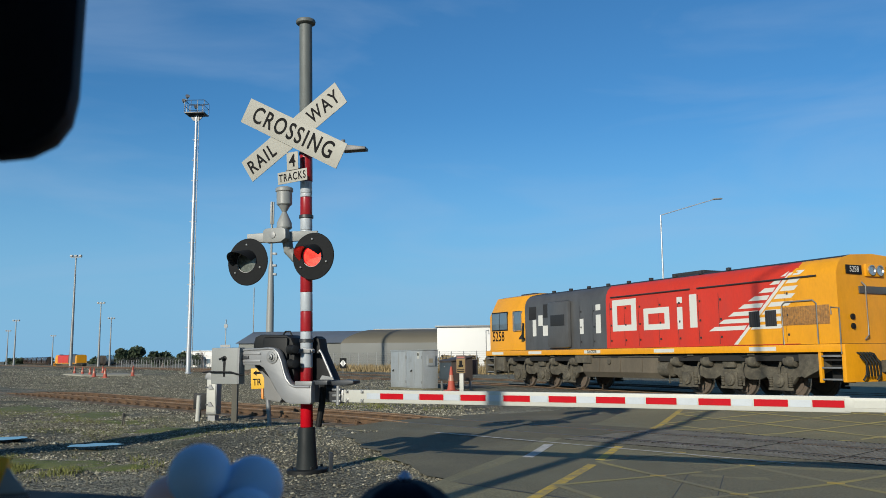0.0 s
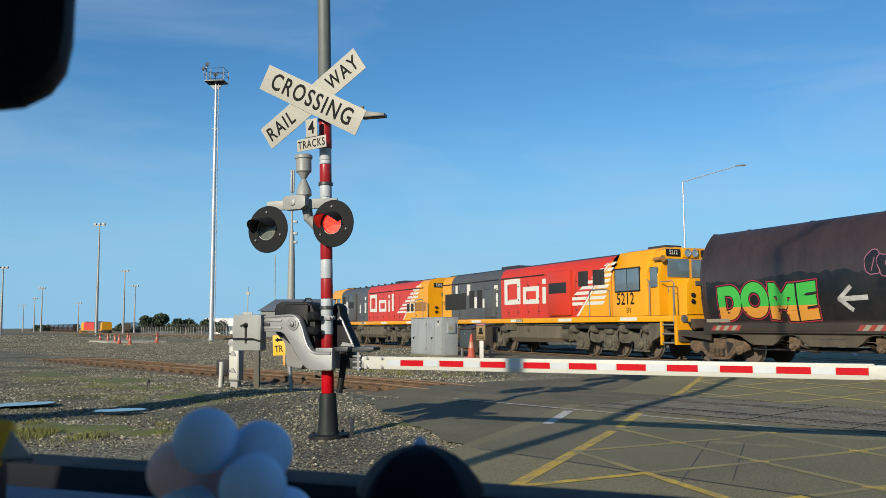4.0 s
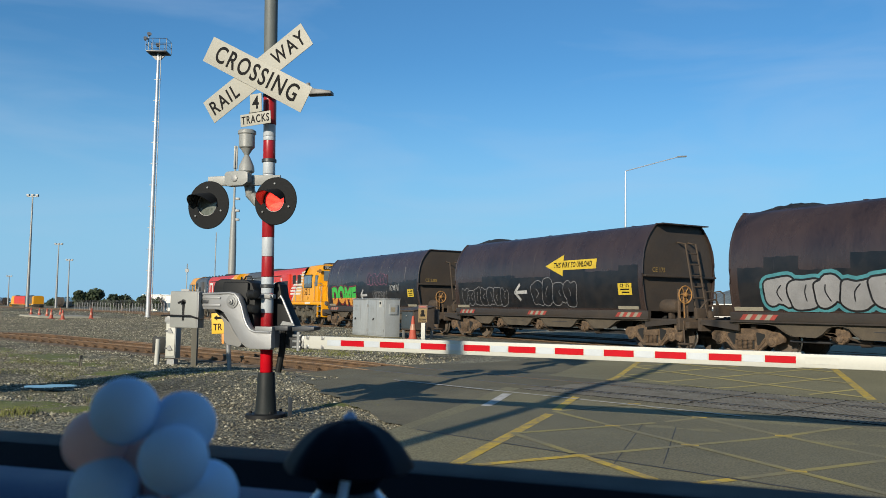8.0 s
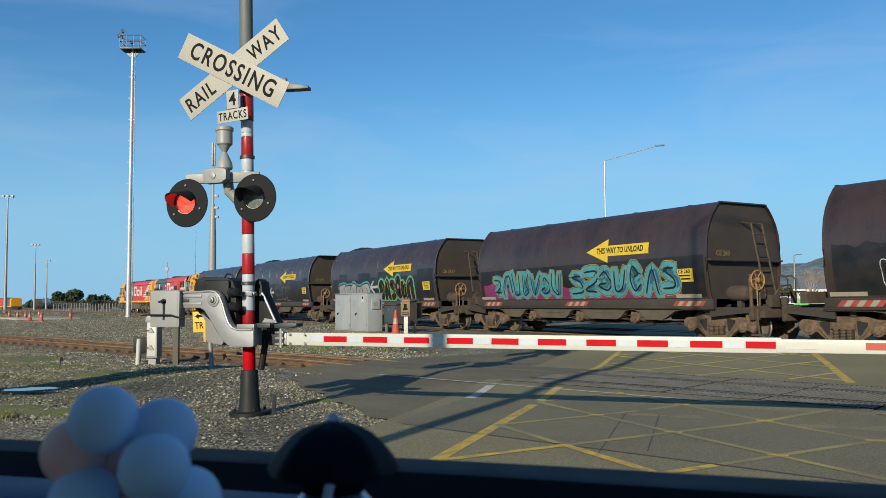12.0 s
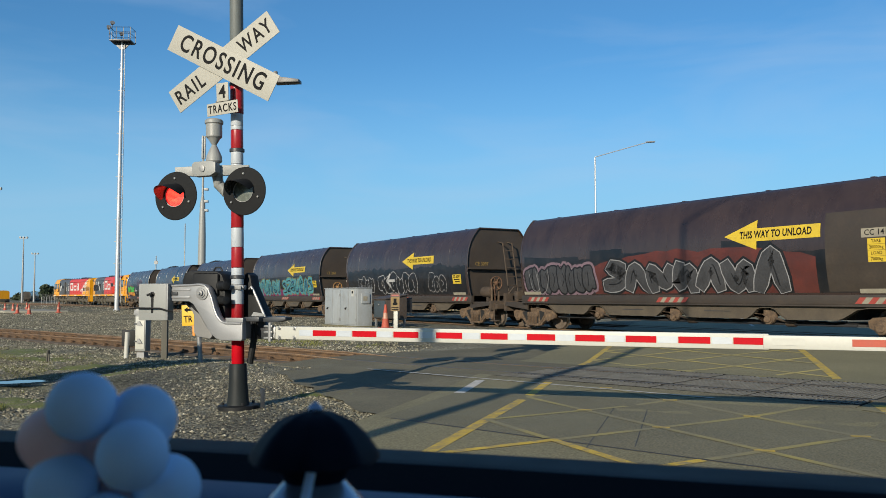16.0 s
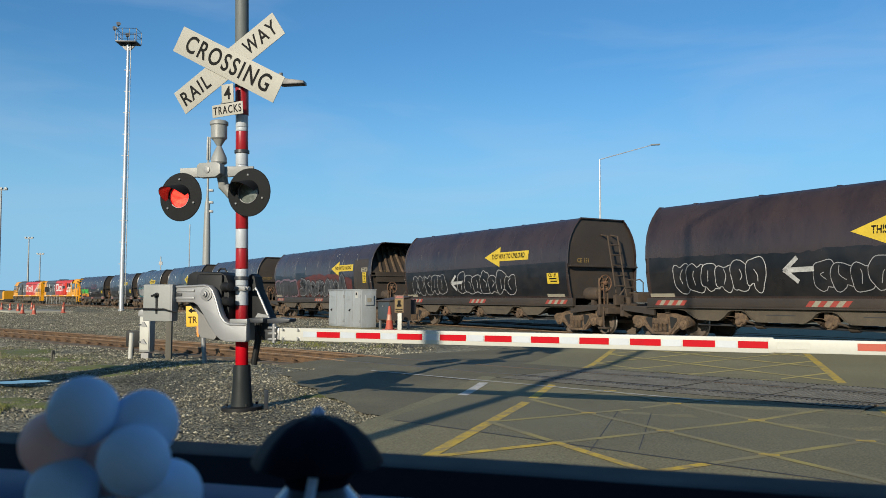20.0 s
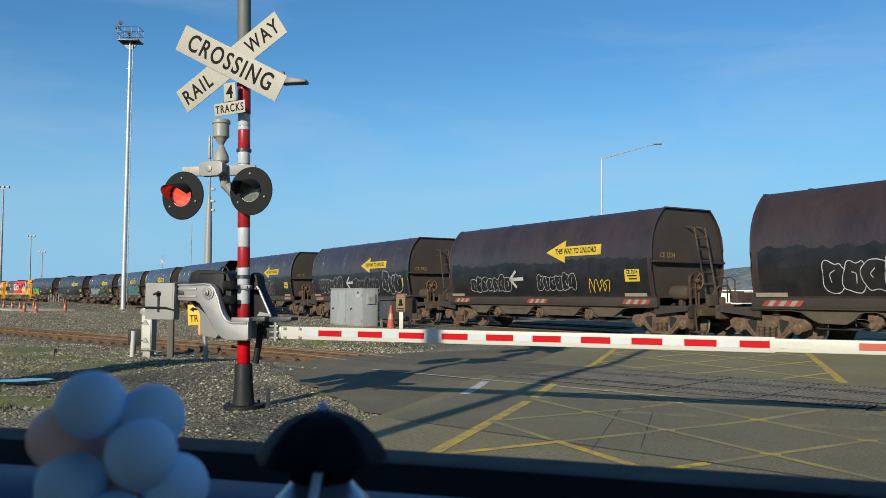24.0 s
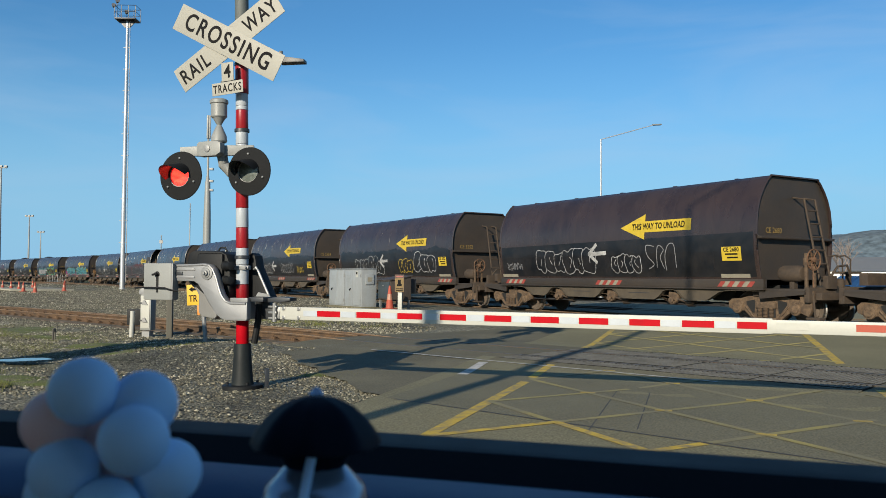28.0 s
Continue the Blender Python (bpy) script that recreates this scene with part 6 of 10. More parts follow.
def stacked_tag(w, rng, x0, x1, z0, h, fill, edge, halo, n, thick, line, label):
    """Fat rounded sprayed strokes, each over the one before: halo, outline, fill and a light fleck."""
    ww = (x0 - x1) / n
    for k in range(n):
        hh = h * rng.uniform(0.82, 1.04)
        s = scrawl_shape(rng, x0 - ww * (k + 0.5), z0 + thick * 0.45, ww * rng.uniform(0.85, 1.0), max(0.1, hh - thick * 0.8))
        stroke = decal("tag_stroke", strip_polys(s, thick + 2 * line), edge, w, 0.0062 + 0.0011 * k, label)
        decal("stroke_fill", strip_polys(s, thick), fill, stroke, 0.0068 + 0.0011 * k)
        if halo:
            decal("stroke_halo", strip_polys(s, thick + 0.20), halo, stroke, 0.0045 + 0.00008 * k)
        if fill is M_TAG_CYAN:
            decal("stroke_core", strip_polys([(x + 0.02, z - 0.01) for x, z in s], thick * 0.16), M_TAG_BLACK, stroke, 0.0074 + 0.0011 * k)
            a = rng.randrange(max(1, len(s) - 9))
            decal("stroke_shade", strip_polys([(x - thick * 0.26, z) for x, z in s[a:a + 9]], thick * 0.26), M_TAG_BLUE, stroke, 0.0071 + 0.0011 * k)
            decal("stroke_edge", strip_polys([(x, z) for x, z in s], thick + line * 0.9), M_TAG_BLACK, stroke, 0.0065 + 0.0011 * k)
        elif thick > 0.26:
            a = rng.randrange(max(1, len(s) - 7))
            d = thick * rng.uniform(-0.28, 0.28)
            decal("stroke_fleck", strip_polys([(x + d, z + 0.02) for x, z in s[a:a + rng.randint(4, 7)]], thick * 0.10), edge if fill is M_TAG_BLACK else M_TAG_BLACK, stroke, 0.0072 + 0.0011 * k)


def bubble_shape(rng, cx, z0, w, h):
    """A closed, swollen outline, drawn in at the top or the foot, no letter."""
    ph, lean = [rng.uniform(0, 6.28) for _ in range(3)], rng.uniform(-0.12, 0.12)
    dents = [(radians(rng.choice((-90, -70, -110, 80, 100))), rng.uniform(0.18, 0.42), rng.uniform(0.25, 0.45)), (rng.uniform(0, 6.28), rng.uniform(0.0, 0.2), 0.35)]
    out = []
    for i in range(30):
        a = 2 * math.pi * i / 30
        k = 1 + 0.06 * math.sin(3 * a + ph[0]) + 0.04 * math.sin(5 * a + ph[1])
        for at, deep, wide in dents:
            d = (a - at + math.pi) % (2 * math.pi) - math.pi
            k -= deep * math.exp(-(d / wide) ** 2)
        ex = abs(math.cos(a)) ** 0.75 * (1 if math.cos(a) > 0 else -1) * k
        ez = abs(math.sin(a)) ** 0.8 * (1 if math.sin(a) > 0 else -1) * k
        out.append((cx + w / 2 * (ex + lean * ez), max(0.96, z0 + h * (0.5 + 0.5 * ez))))
    return out


def line_tag(w, rng, x0, x1, z0, h, mat=None, width=0.045):
    """Outlined strokes between two places on the side, or a thin scrawl where it is small."""
    mat = mat or M_TAG_WHITE
    n = max(2, int((x0 - x1) / (h * 0.60) + 0.5))
    if h < 0.5 or width < 0.032:
        ww = (x0 - x1) / n
        for k in range(n):
            decal("tag_stroke", strip_polys(scrawl_shape(rng, x0 - ww * (k + 0.5), z0, ww * 1.1, h), width * 0.8), mat, w, 0.009 + 0.0004 * (k % 2), "thin spray-paint scrawl")
        return
    ww = (x0 - x1) / n
    for k in range(n):
        loop = bubble_shape(rng, x0 - ww * (k + 0.5), z0, ww * rng.uniform(1.15, 1.4), h * rng.uniform(0.8, 1.05))
        up = 0.0062 + 0.0011 * k
        stroke = decal("tag_stroke", strip_polys(loop + loop[:2], width * 0.50), mat, w, up + 0.0006, "outlined bubble of a spray-paint tag")
        decal("stroke_fill", fan(loop), M_PATCH, stroke, up)
        cx, cz = x0 - ww * (k + 0.5), z0 + h * 0.5
        hook = [(cx + ww * rng.uniform(-0.2, 0.2), cz + h * rng.uniform(0.05, 0.25)), (cx + ww * rng.uniform(-0.25, 0.25), cz), (cx + ww * rng.uniform(-0.2, 0.2), cz - h * rng.uniform(0.1, 0.3))]
        decal("stroke_hook", strip_polys(smooth_line(hook), width * 0.45), mat, stroke, up + 0.0006)


def puffy_tag(w, rng, x0, x1, z0, h, fill, edge, halo=None, n=5):
    """Filled bubbles side by side, each over the one before, with a dark outline and a halo."""
    ww = (x0 - x1) / n
    for k in range(n):
        loop = bubble_shape(rng, x0 - ww * (k + 0.5), z0, ww * rng.uniform(1.25, 1.5), h * rng.uniform(0.85, 1.05))
        up = 0.0062 + 0.0011 * k
        body = decal("tag_bubble", fan(loop), fill, w, up, "filled bubble of a spray-paint tag")
        decal("bubble_edge", strip_polys(loop + loop[:2], 0.05), edge, body, up + 0.0005)
        if halo:
            decal("bubble_halo", strip_polys(loop + loop[:2], 0.22), halo, body, 0.0045 + 0.00008 * k)
        cx, cz = x0 - ww * (k + 0.5), z0 + h * 0.5
        hook = [(cx + ww * rng.uniform(-0.2, 0.2), cz + h * 0.2), (cx + ww * rng.uniform(-0.25, 0.25), cz), (cx + ww * rng.uniform(-0.2, 0.2), cz - h * 0.25)]
        decal("bubble_crease", strip_polys(smooth_line(hook), 0.035), edge, body, up + 0.0005)


def block_tag(w, words, x0, x1, z0, h):
    """Fat sprayed letters, green over orange, with a black edge and a red glow line round them."""
    for name, mat, bold, up, label in (("tag_glow", M_TAG_RED, 0.125, 0.0060, "red line round the tag"), ("tag_edge", M_TAG_BLACK, 0.103, 0.0068, ""), ("tag_letters", [M_TAG_GREEN, M_TAG_ORANGE], 0.072, 0.0076, "green and orange block letters")):
        t = text_mesh(words, h * 1.22, 1.0, spacing=1.10, bold=bold, fine=5)
        lo, hi = min(v.co.x for v in t.verts), max(v.co.x for v in t.verts)
        edge = (bold - 0.072) * h
        k = (x0 - x1 + 2 * edge) / (hi - lo)
        zl, zh = min(v.co.y for v in t.verts), max(v.co.y for v in t.verts)
        kz = (h + 2 * edge) / (zh - zl)
        for v in t.verts:
            x = x0 + edge - (v.co.x - lo) * k
            v.co = Vector((x, 0, z0 - edge + (v.co.y - zl) * kz + 0.05 * math.sin(x * 2.1)))
        for x in [x0 - (x0 - x1) * q / 12 for q in range(1, 12)]:
            bmesh.ops.bisect_plane(t, geom=t.verts[:] + t.edges[:] + t.faces[:], plane_co=(x, 0, 0), plane_no=(1, 0, 0))
        for z in (z0 + 0.15 * h, z0 + 0.37 * h, z0 + 0.6 * h, z0 + 0.8 * h):
            bmesh.ops.bisect_plane(t, geom=t.verts[:] + t.edges[:] + t.faces[:], plane_co=(0, 0, z), plane_no=(0, 0, 1))
        for f in t.faces:
            c = f.calc_center_median()
            f.material_index = 1 if isinstance(mat, list) and c.z < z0 + 0.37 * h else 0
        for v in t.verts:
            v.co.y = side_y(v.co.z) + up
        bmesh.ops.recalc_face_normals(t, faces=t.faces)
        for f in t.faces:
            if f.normal.y < 0:
                f.normal_flip()
        part(name, t, mat, w, label)


def coal_heap(w, x, length, seed):
    """Lumps of coal heaped above the roof opening."""
    rng = random.Random(seed)
    b = bm_new()
    nx, ny = 26, 12
    grid = []
    for i in range(nx + 1):
        u = i / nx
        row = []
        for j in range(ny + 1):
            v = j / ny
            k = math.sin(math.pi * u) ** 0.6 * math.sin(math.pi * v) ** 0.6
            row.append(b.verts.new((x + (u - 0.5) * length, (v - 0.5) * 1.3, 3.56 + 0.20 * k + 0.07 * k * rng.random())))
        grid.append(row)
    for i in range(nx):
        for j in range(ny):
            b.faces.new((grid[i][j], grid[i + 1][j], grid[i + 1][j + 1], grid[i][j + 1]))
    part("coal_mound", b, M_COAL, w, "black coal heaped above the roof", smooth=20)


def data_rows(w, x, z, rows_):
    """Stencilled rows on small cream plates, one below the other."""
    for k, text in enumerate(rows_):
        zz, big = z - (0.0 if k == 0 else 0.06 + 0.13 * k), k == 0
        decal("data_plate", bands(x - (0.34 if big else 0.20), x + (0.34 if big else 0.20), zz - (0.10 if big else 0.062), zz + (0.10 if big else 0.062), rows_=2), M_CREAM_PLATE if big else M_ARROW, w, 0.008, "small stencilled data plate")
        b = bm_new()
        merge(b, text_mesh(text, 0.18 if big else 0.10, 0.95))
        for v in b.verts:
            xx, zv = x - v.co.x, zz + v.co.y
            v.co = Vector((xx, side_y(zv) + 0.011, zv))
        bmesh.ops.recalc_face_normals(b, faces=b.faces)
        part("data_lettering", b, M_TEXT_BLACK, w)


def white_arrow(w, x, z):
    arrow = decal("white_arrow", ribbon([(x, z), (x - 0.75, z + 0.02)], 0.12), M_TAG_WHITE, w, 0.0150, "painted white arrow")
    for up in (0.28, -0.26):
        decal("arrow_barb", ribbon([(x, z), (x - 0.33, z + up)], 0.11), M_TAG_WHITE, arrow, 0.0156)


def wagon(c, words, style, seed, half=CE_HALF, label="", arrow_x=-0.72):
    ws = []
    w = hopper_wagon("hopper_wagon", half, label, ws, words, seed=seed, open_end=half > 6)
    TRAIN.append((w, c))
    WHEELS.extend((x, WHEEL_R) for x in ws)
    rng = random.Random(seed)
    paint_over(w, rng, half, style)
    if arrow_x is not None:
        arrow_sign(w, arrow_x, 2.42)
        if half < 6:
            plate(w, words or "CE", -half + 0.80, 1.58)
        else:
            data_rows(w, -half + 0.73, 2.28, (words, "TARE", "20000kg", "LOAD", "7000kg"))
    return w, rng


_ws = []
PLAIN_WAGON = hopper_wagon("hopper_wagon", CE_HALF, "dark hopper wagon stabled far across the yard", _ws, "", seed=99)
PLAIN_WAGON.matrix_basis = pose(-140.6, 306, -0.78, 0, 0, 108)

w, r = wagon(77.68, "CE 2385", "trees", 1, label="dark hopper wagon with green and orange block tag", arrow_x=None)
block_tag(w, "DOME", 4.95, 1.55, 1.02, 0.98)
white_arrow(w, 0.9, 1.5)
line_tag(w, r, 0.1, -2.3, 2.0, 0.6, M_TAG_PINK)
line_tag(w, r, -0.6, -2.3, 1.3, 0.4, M_TAG_GREY, 0.03)
line_tag(w, r, -2.6, -3.6, 1.7, 0.3, M_TAG_WHITE, 0.03)
plate(w, "CE 2385", -CE_HALF + 0.80, 1.58)
w, r = wagon(63.13, "CE 175", "patches", 2, label="dark hopper wagon with white outline tags and a yellow arrow")
line_tag(w, r, 5.0, 1.7, 1.02, 0.75, M_TAG_GREY, 0.035)
white_arrow(w, 1.2, 1.52)
line_tag(w, r, 0.1, -2.4, 1.02, 0.95, M_TAG_GREY, 0.04)
coal_heap(w, 4.6, 2.2, 1)
w, r = wagon(48.64, "CE 3517", "patches", 3, label="dark hopper wagon with grey puffy tag and black and teal tag")
puffy_tag(w, r, 4.4, 0.9, 1.0, 0.85, M_TAG_GREY, M_TAG_BLACK, M_TAG_CYAN, 5)
white_arrow(w, 0.7, 1.6)
coal_heap(w, 4.6, 2.0, 2)
stacked_tag(w, r, -0.2, -3.6, 0.97, 1.05, M_TAG_BLACK, M_TAG_LEMON, M_TAG_TEAL, 6, 0.30, 0.03, "black spray-paint tag edged in yellow and teal")
w, r = wagon(34.07, "CE 260", "smooth", 4, label="dark hopper wagon with turquoise and pink tags")
decal("overspray", bands(5.3, -4.6, 0.96, 1.4, lambda i: 1.42 + 0.30 * noise.noise((i * 0.45, 7.7, 0)), 30, 4), M_TAG_MAGENTA, w, 0.0045, "magenta overspray along the sill")
stacked_tag(w, r, 4.6, 0.6, 0.97, 1.0, M_TAG_CYAN, M_TAG_LEMON, None, 7, 0.30, 0.03, "fat turquoise spray-paint tag")
stacked_tag(w, r, 0.1, -4.5, 0.97, 1.08, M_TAG_CYAN, M_TAG_LEMON, None, 7, 0.36, 0.035, "fat turquoise spray-paint tag")
w, r = wagon(19.41, "CE 3097", "trees", 5, label="dark hopper wagon with pale outline tags", arrow_x=-0.28)
line_tag(w, r, 4.2, 2.6, 1.1, 0.7)
line_tag(w, r, 2.0, -1.5, 1.02, 0.95, M_TAG_WHITE, 0.05)
white_arrow(w, 1.2, 1.6)
line_tag(w, r, -2.6, -3.9, 1.05, 0.8, M_TAG_WHITE, 0.035)
w, r = wagon(3.55, "CC 141", "patches", 6, half=6.80, label="longer rusty hopper wagon with ribbed open end and grey tags", arrow_x=-2.0)
decal("black_panel", bands(6.6, 4.0, 1.0, 2.2, lambda i: 2.25 - 0.02 * i, 8, 5), M_PATCH, w, 0.0035, "black overpainted panel")
decal("overspray", bands(3.1, -4.6, 0.98, 2.2, lambda i: 2.15 + 0.16 * noise.noise((i * 0.5, 3.1, 0)) - 0.35 * (abs(i - 10) / 10) ** 3, 20, 5), M_TAG_RUST, w, 0.0042, "dull red overspray")
puffy_tag(w, r, 6.5, 3.1, 1.0, 0.95, M_TAG_SMOKE, M_TAG_BLACK, M_TAG_MAUVE, 8)
line_tag(w, r, 6.4, 3.2, 1.0, 0.85, M_TAG_GREY, 0.022)
stacked_tag(w, r, 2.6, -3.9, 0.98, 1.02, M_TAG_SMOKE, M_TAG_GREY, M_TAG_BLACK, 7, 0.40, 0.03, "fat dark grey spray-paint tag")
decal("brown_panel", bands(-4.85, -6.45, 1.0, 2.8, rows_=6), M_WAGON_END, w, 0.004, "dusty brown repainted panel")
w, r = wagon(-12.30, "CE 131", "smooth", 7, label="black hopper wagon with white outline tags")
line_tag(w, r, 4.9, 2.2, 1.05, 0.9, width=0.04)
white_arrow(w, 1.7, 1.5)
line_tag(w, r, 1.2, -2.6, 1.05, 0.85, width=0.045)
w, r = wagon(-27.02, "CE 3932", "band", 8, label="dark hopper wagon with white tags and a scrawl at its end")
line_tag(w, r, 4.5, 1.6, 1.08, 0.85, width=0.045)
white_arrow(w, 1.0, 1.6)
line_tag(w, r, 0.2, -2.6, 1.08, 0.8, M_TAG_GREY, 0.04)
line_tag(w, r, -3.1, -4.9, 1.08, 1.0, M_TAG_WHITE, 0.06)
w, r = wagon(-41.75, "CE 2534", "trees", 9, label="dark hopper wagon with ragged black band and pale tags")
line_tag(w, r, 4.0, 1.4, 1.1, 0.6, width=0.04)
white_arrow(w, 1.4, 1.55)
line_tag(w, r, -0.2, -2.2, 1.15, 0.6, M_TAG_WHITE, 0.035)
line_tag(w, r, -2.8, -3.8, 1.1, 0.4, M_ARROW, 0.03)
w, r = wagon(-56.38, "CE 3552", "trees", 10, label="dark hopper wagon with city-like ragged black band")
line_tag(w, r, 3.6, 0.6, 1.05, 0.85, width=0.045)
white_arrow(w, 0.9, 1.65)
line_tag(w, r, -1.0, -2.2, 1.1, 0.7, M_ARROW, 0.04)
line_tag(w, r, -2.4, -4.2, 1.1, 0.95, M_TAG_WHITE, 0.055)
w, r = wagon(-70.93, "CE 2680", "smooth", 11, label="clean dark hopper wagon with small white tags")
line_tag(w, r, 3.4, 0.5, 1.08, 0.85, width=0.04)
white_arrow(w, 0.7, 1.68)
line_tag(w, r, -0.3, -1.5, 1.1, 0.55, width=0.04)
line_tag(w, r, -1.7, -2.9, 1.2, 0.7, M_TAG_GREY, 0.03)
line_tag(w, r, 5.2, 4.3, 1.2, 0.25, M_TAG_GREY, 0.025)
w, r = wagon(-85.5, "CE 2911", "band", 12, label="dark hopper wagon closing the visible train")
line_tag(w, r, 3.4, 0.5, 1.08, 0.85, width=0.04)


# ---- locomotives ----
L_PROFILE = [(1.36, 1.20), (1.36, 2.85), (1.33, 3.0), (1.25, 3.16), (1.10, 3.29), (0.80, 3.37), (0.0, 3.42)]


def l_side(z):
    for (y0, z0), (y1, z1) in zip(L_PROFILE, L_PROFILE[1:]):
        if z <= z1:
            return y0 + (y1 - y0) * max(0, (z - z0) / (z1 - z0))
    return 0.8


def hood_segment(parent, x0, x1, mat, close=(), name="hood_panel", label=""):
    b = bm_new()
    full = L_PROFILE + [(-y, z) for y, z in L_PROFILE[-2::-1]]
    rings = [[b.verts.new((x, y, z)) for y, z in full] for x in (x0, x1)]
    for k in range(len(full) - 1):
        f = b.faces.new((rings[0][k], rings[1][k], rings[1][k + 1], rings[0][k + 1]))
        zc = (full[k][1] + full[k + 1][1]) / 2
        f.material_index = 1 if zc > 3.3 else 0
    for i in close:
        b.faces.new(rings[i])
    bmesh.ops.recalc_face_normals(b, faces=b.faces)
    return part(name, b, [mat, M_L_ROOF], parent, label, smooth=40)


def three_axle_bogie(parent, x, wheels):
    """Cast six-wheeled bogie: cranked frame, three axle boxes with springs, brake cylinders and pipes."""
    g = new("bogie")
    g.parent = parent
    g.matrix_basis = pose(x, 0, 0)
    r = 0.50
    for y in (0.98, -0.98):
        sg = 1 if y > 0 else -1
        b = bm_new()
        out = [(-2.55, 0.62), (-2.50, 0.80), (-2.2, 0.90), (-1.95, 0.90), (-1.6, 0.84), (-1.2, 0.86), (-0.9, 0.98), (-0.3, 1.0), (0.3, 1.0), (0.9, 0.98), (1.2, 0.86), (1.6, 0.84), (1.95, 0.90), (2.2, 0.90), (2.50, 0.80), (2.55, 0.62),
               (2.2, 0.58), (2.05, 0.40), (1.38, 0.40), (1.22, 0.58), (1.0, 0.50), (0.62, 0.50), (0.42, 0.60), (0.34, 0.40), (-0.34, 0.40), (-0.42, 0.60), (-0.62, 0.50), (-1.0, 0.50), (-1.22, 0.58), (-1.38, 0.40), (-2.05, 0.40), (-2.2, 0.58)]
        add_prism(b, out, 0.14, pose(0, y + 0.07, 0, 90, 0, 0), 0.022)
        part("bogie_frame", b, M_L_UNDER, g, "grimy cast bogie frame")
        o = y + sg * 0.07
        for wx in (-1.7, 0.0, 1.7):
            b = bm_new()
            add_box(b, (wx - 0.24, min(o, o + sg * 0.05), 0.26), (wx + 0.24, max(o, o + sg * 0.05), 0.70), 0.03)
            box = part("axle_box", b, M_L_UNDER, g)
            b = bm_new()
            add_lathe(b, [(0.17, 0), (0.185, 0.02), (0.175, 0.06), (0.12, 0.075), (0.11, 0.10), (0.05, 0.11)], pose(wx, o + sg * 0.05, 0.5, -sg * 90, 0, 0), 22)
            part("bearing_cap", b, M_L_UNDER, box)
            for dx in (-0.31, 0.31):
                b = bm_new()
                add_lathe(b, [(0.07 if k % 2 else 0.05, 0.022 * k) for k in range(13)], pose(wx + dx, o + sg * 0.01, 0.33), 10)
                part("spring", b, M_L_UNDER, g)
            b = bm_new()
            add_box(b, (wx - 0.40, min(o, o + sg * 0.04), 0.24), (wx + 0.40, max(o, o + sg * 0.04), 0.31), 0.015)
            part("box_tie", b, M_L_UNDER, g)
        for wx in (-0.85, 0.85, -2.1, 2.1):
            b = bm_new()
            add_lathe(b, [(0.08, -0.22), (0.15, -0.18), (0.16, 0.02), (0.13, 0.05), (0.13, 0.14), (0.05, 0.18), (0.03, 0.34)], pose(wx, o + sg * 0.08, 1.0, 0, 90, 0), 16)
            part("brake_cylinder", b, M_L_UNDER, g)
            b = bm_new()
            add_tube(b, [(wx + 0.3, o + sg * 0.08, 0.98), (wx + 0.36, o + sg * 0.1, 0.80), (wx + 0.30, o + sg * 0.1, 0.55), (wx + 0.34, o + sg * 0.08, 0.34)], 0.032, 6)
            part("brake_lever", b, M_L_UNDER, g)
        b = bm_new()
        add_tube(b, [(-2.5, o + sg * 0.05, 1.08), (-1.6, o + sg * 0.08, 1.10), (-1.2, o + sg * 0.08, 1.02), (0.2, o + sg * 0.06, 1.10), (1.3, o + sg * 0.08, 1.04), (2.4, o + sg * 0.06, 1.12)], 0.022, 6)
        part("sand_pipe", b, M_L_UNDER, g)
        b = bm_new()
        add_box(b, (-0.22, min(o, o + sg * 0.12), 0.82), (0.22, max(o, o + sg * 0.12), 1.12), 0.03)
        part("bolster_stop", b, M_L_UNDER, g)
    b = bm_new()
    add_box(b, (-2.3, -0.85, 0.55), (2.3, 0.85, 1.10), 0.03)
    part("transom", b, M_VOID, g)
    for wx in (-1.7, 0.0, 1.7):
        wheels.append((wheelset(g, wx, r, r), r))


def l_decal(name, polys, mat, parent, lift=0.006, label=""):
    return decal(name, polys, mat, parent, lift, label, surface=l_side)


def l_words(parent, words, x, z, size, mat, wide=0.8, name="number"):
    b = bm_new()
    merge(b, text_mesh(words, size, wide))
    for v in b.verts:
        xx, zz = x - v.co.x, z + v.co.y
        v.co = Vector((xx, l_side(zz) + 0.012, zz))
    bmesh.ops.recalc_face_normals(b, faces=b.faces)
    return part(name, b, mat, parent)


def brand_shapes(parent, spans, rings=()):
    """Plain white blocks and frames where the operator's mark stands."""
    for x0, x1, za, zb in spans:
        l_decal("white_block", bands(x0, x1, za, zb, rows_=3), M_L_WHITE, parent, 0.007)
    for x0, x1, za, zb, t in rings:
        l_decal("white_frame", bands(x0, x0 - t, za, zb, rows_=3) + bands(x1 + t, x1, za, zb, rows_=3) + bands(x0 - t, x1 + t, zb - t * 0.8, zb, rows_=1) + bands(x0 - t, x1 + t, za, za + t * 0.8, rows_=1), M_L_WHITE, parent, 0.007)


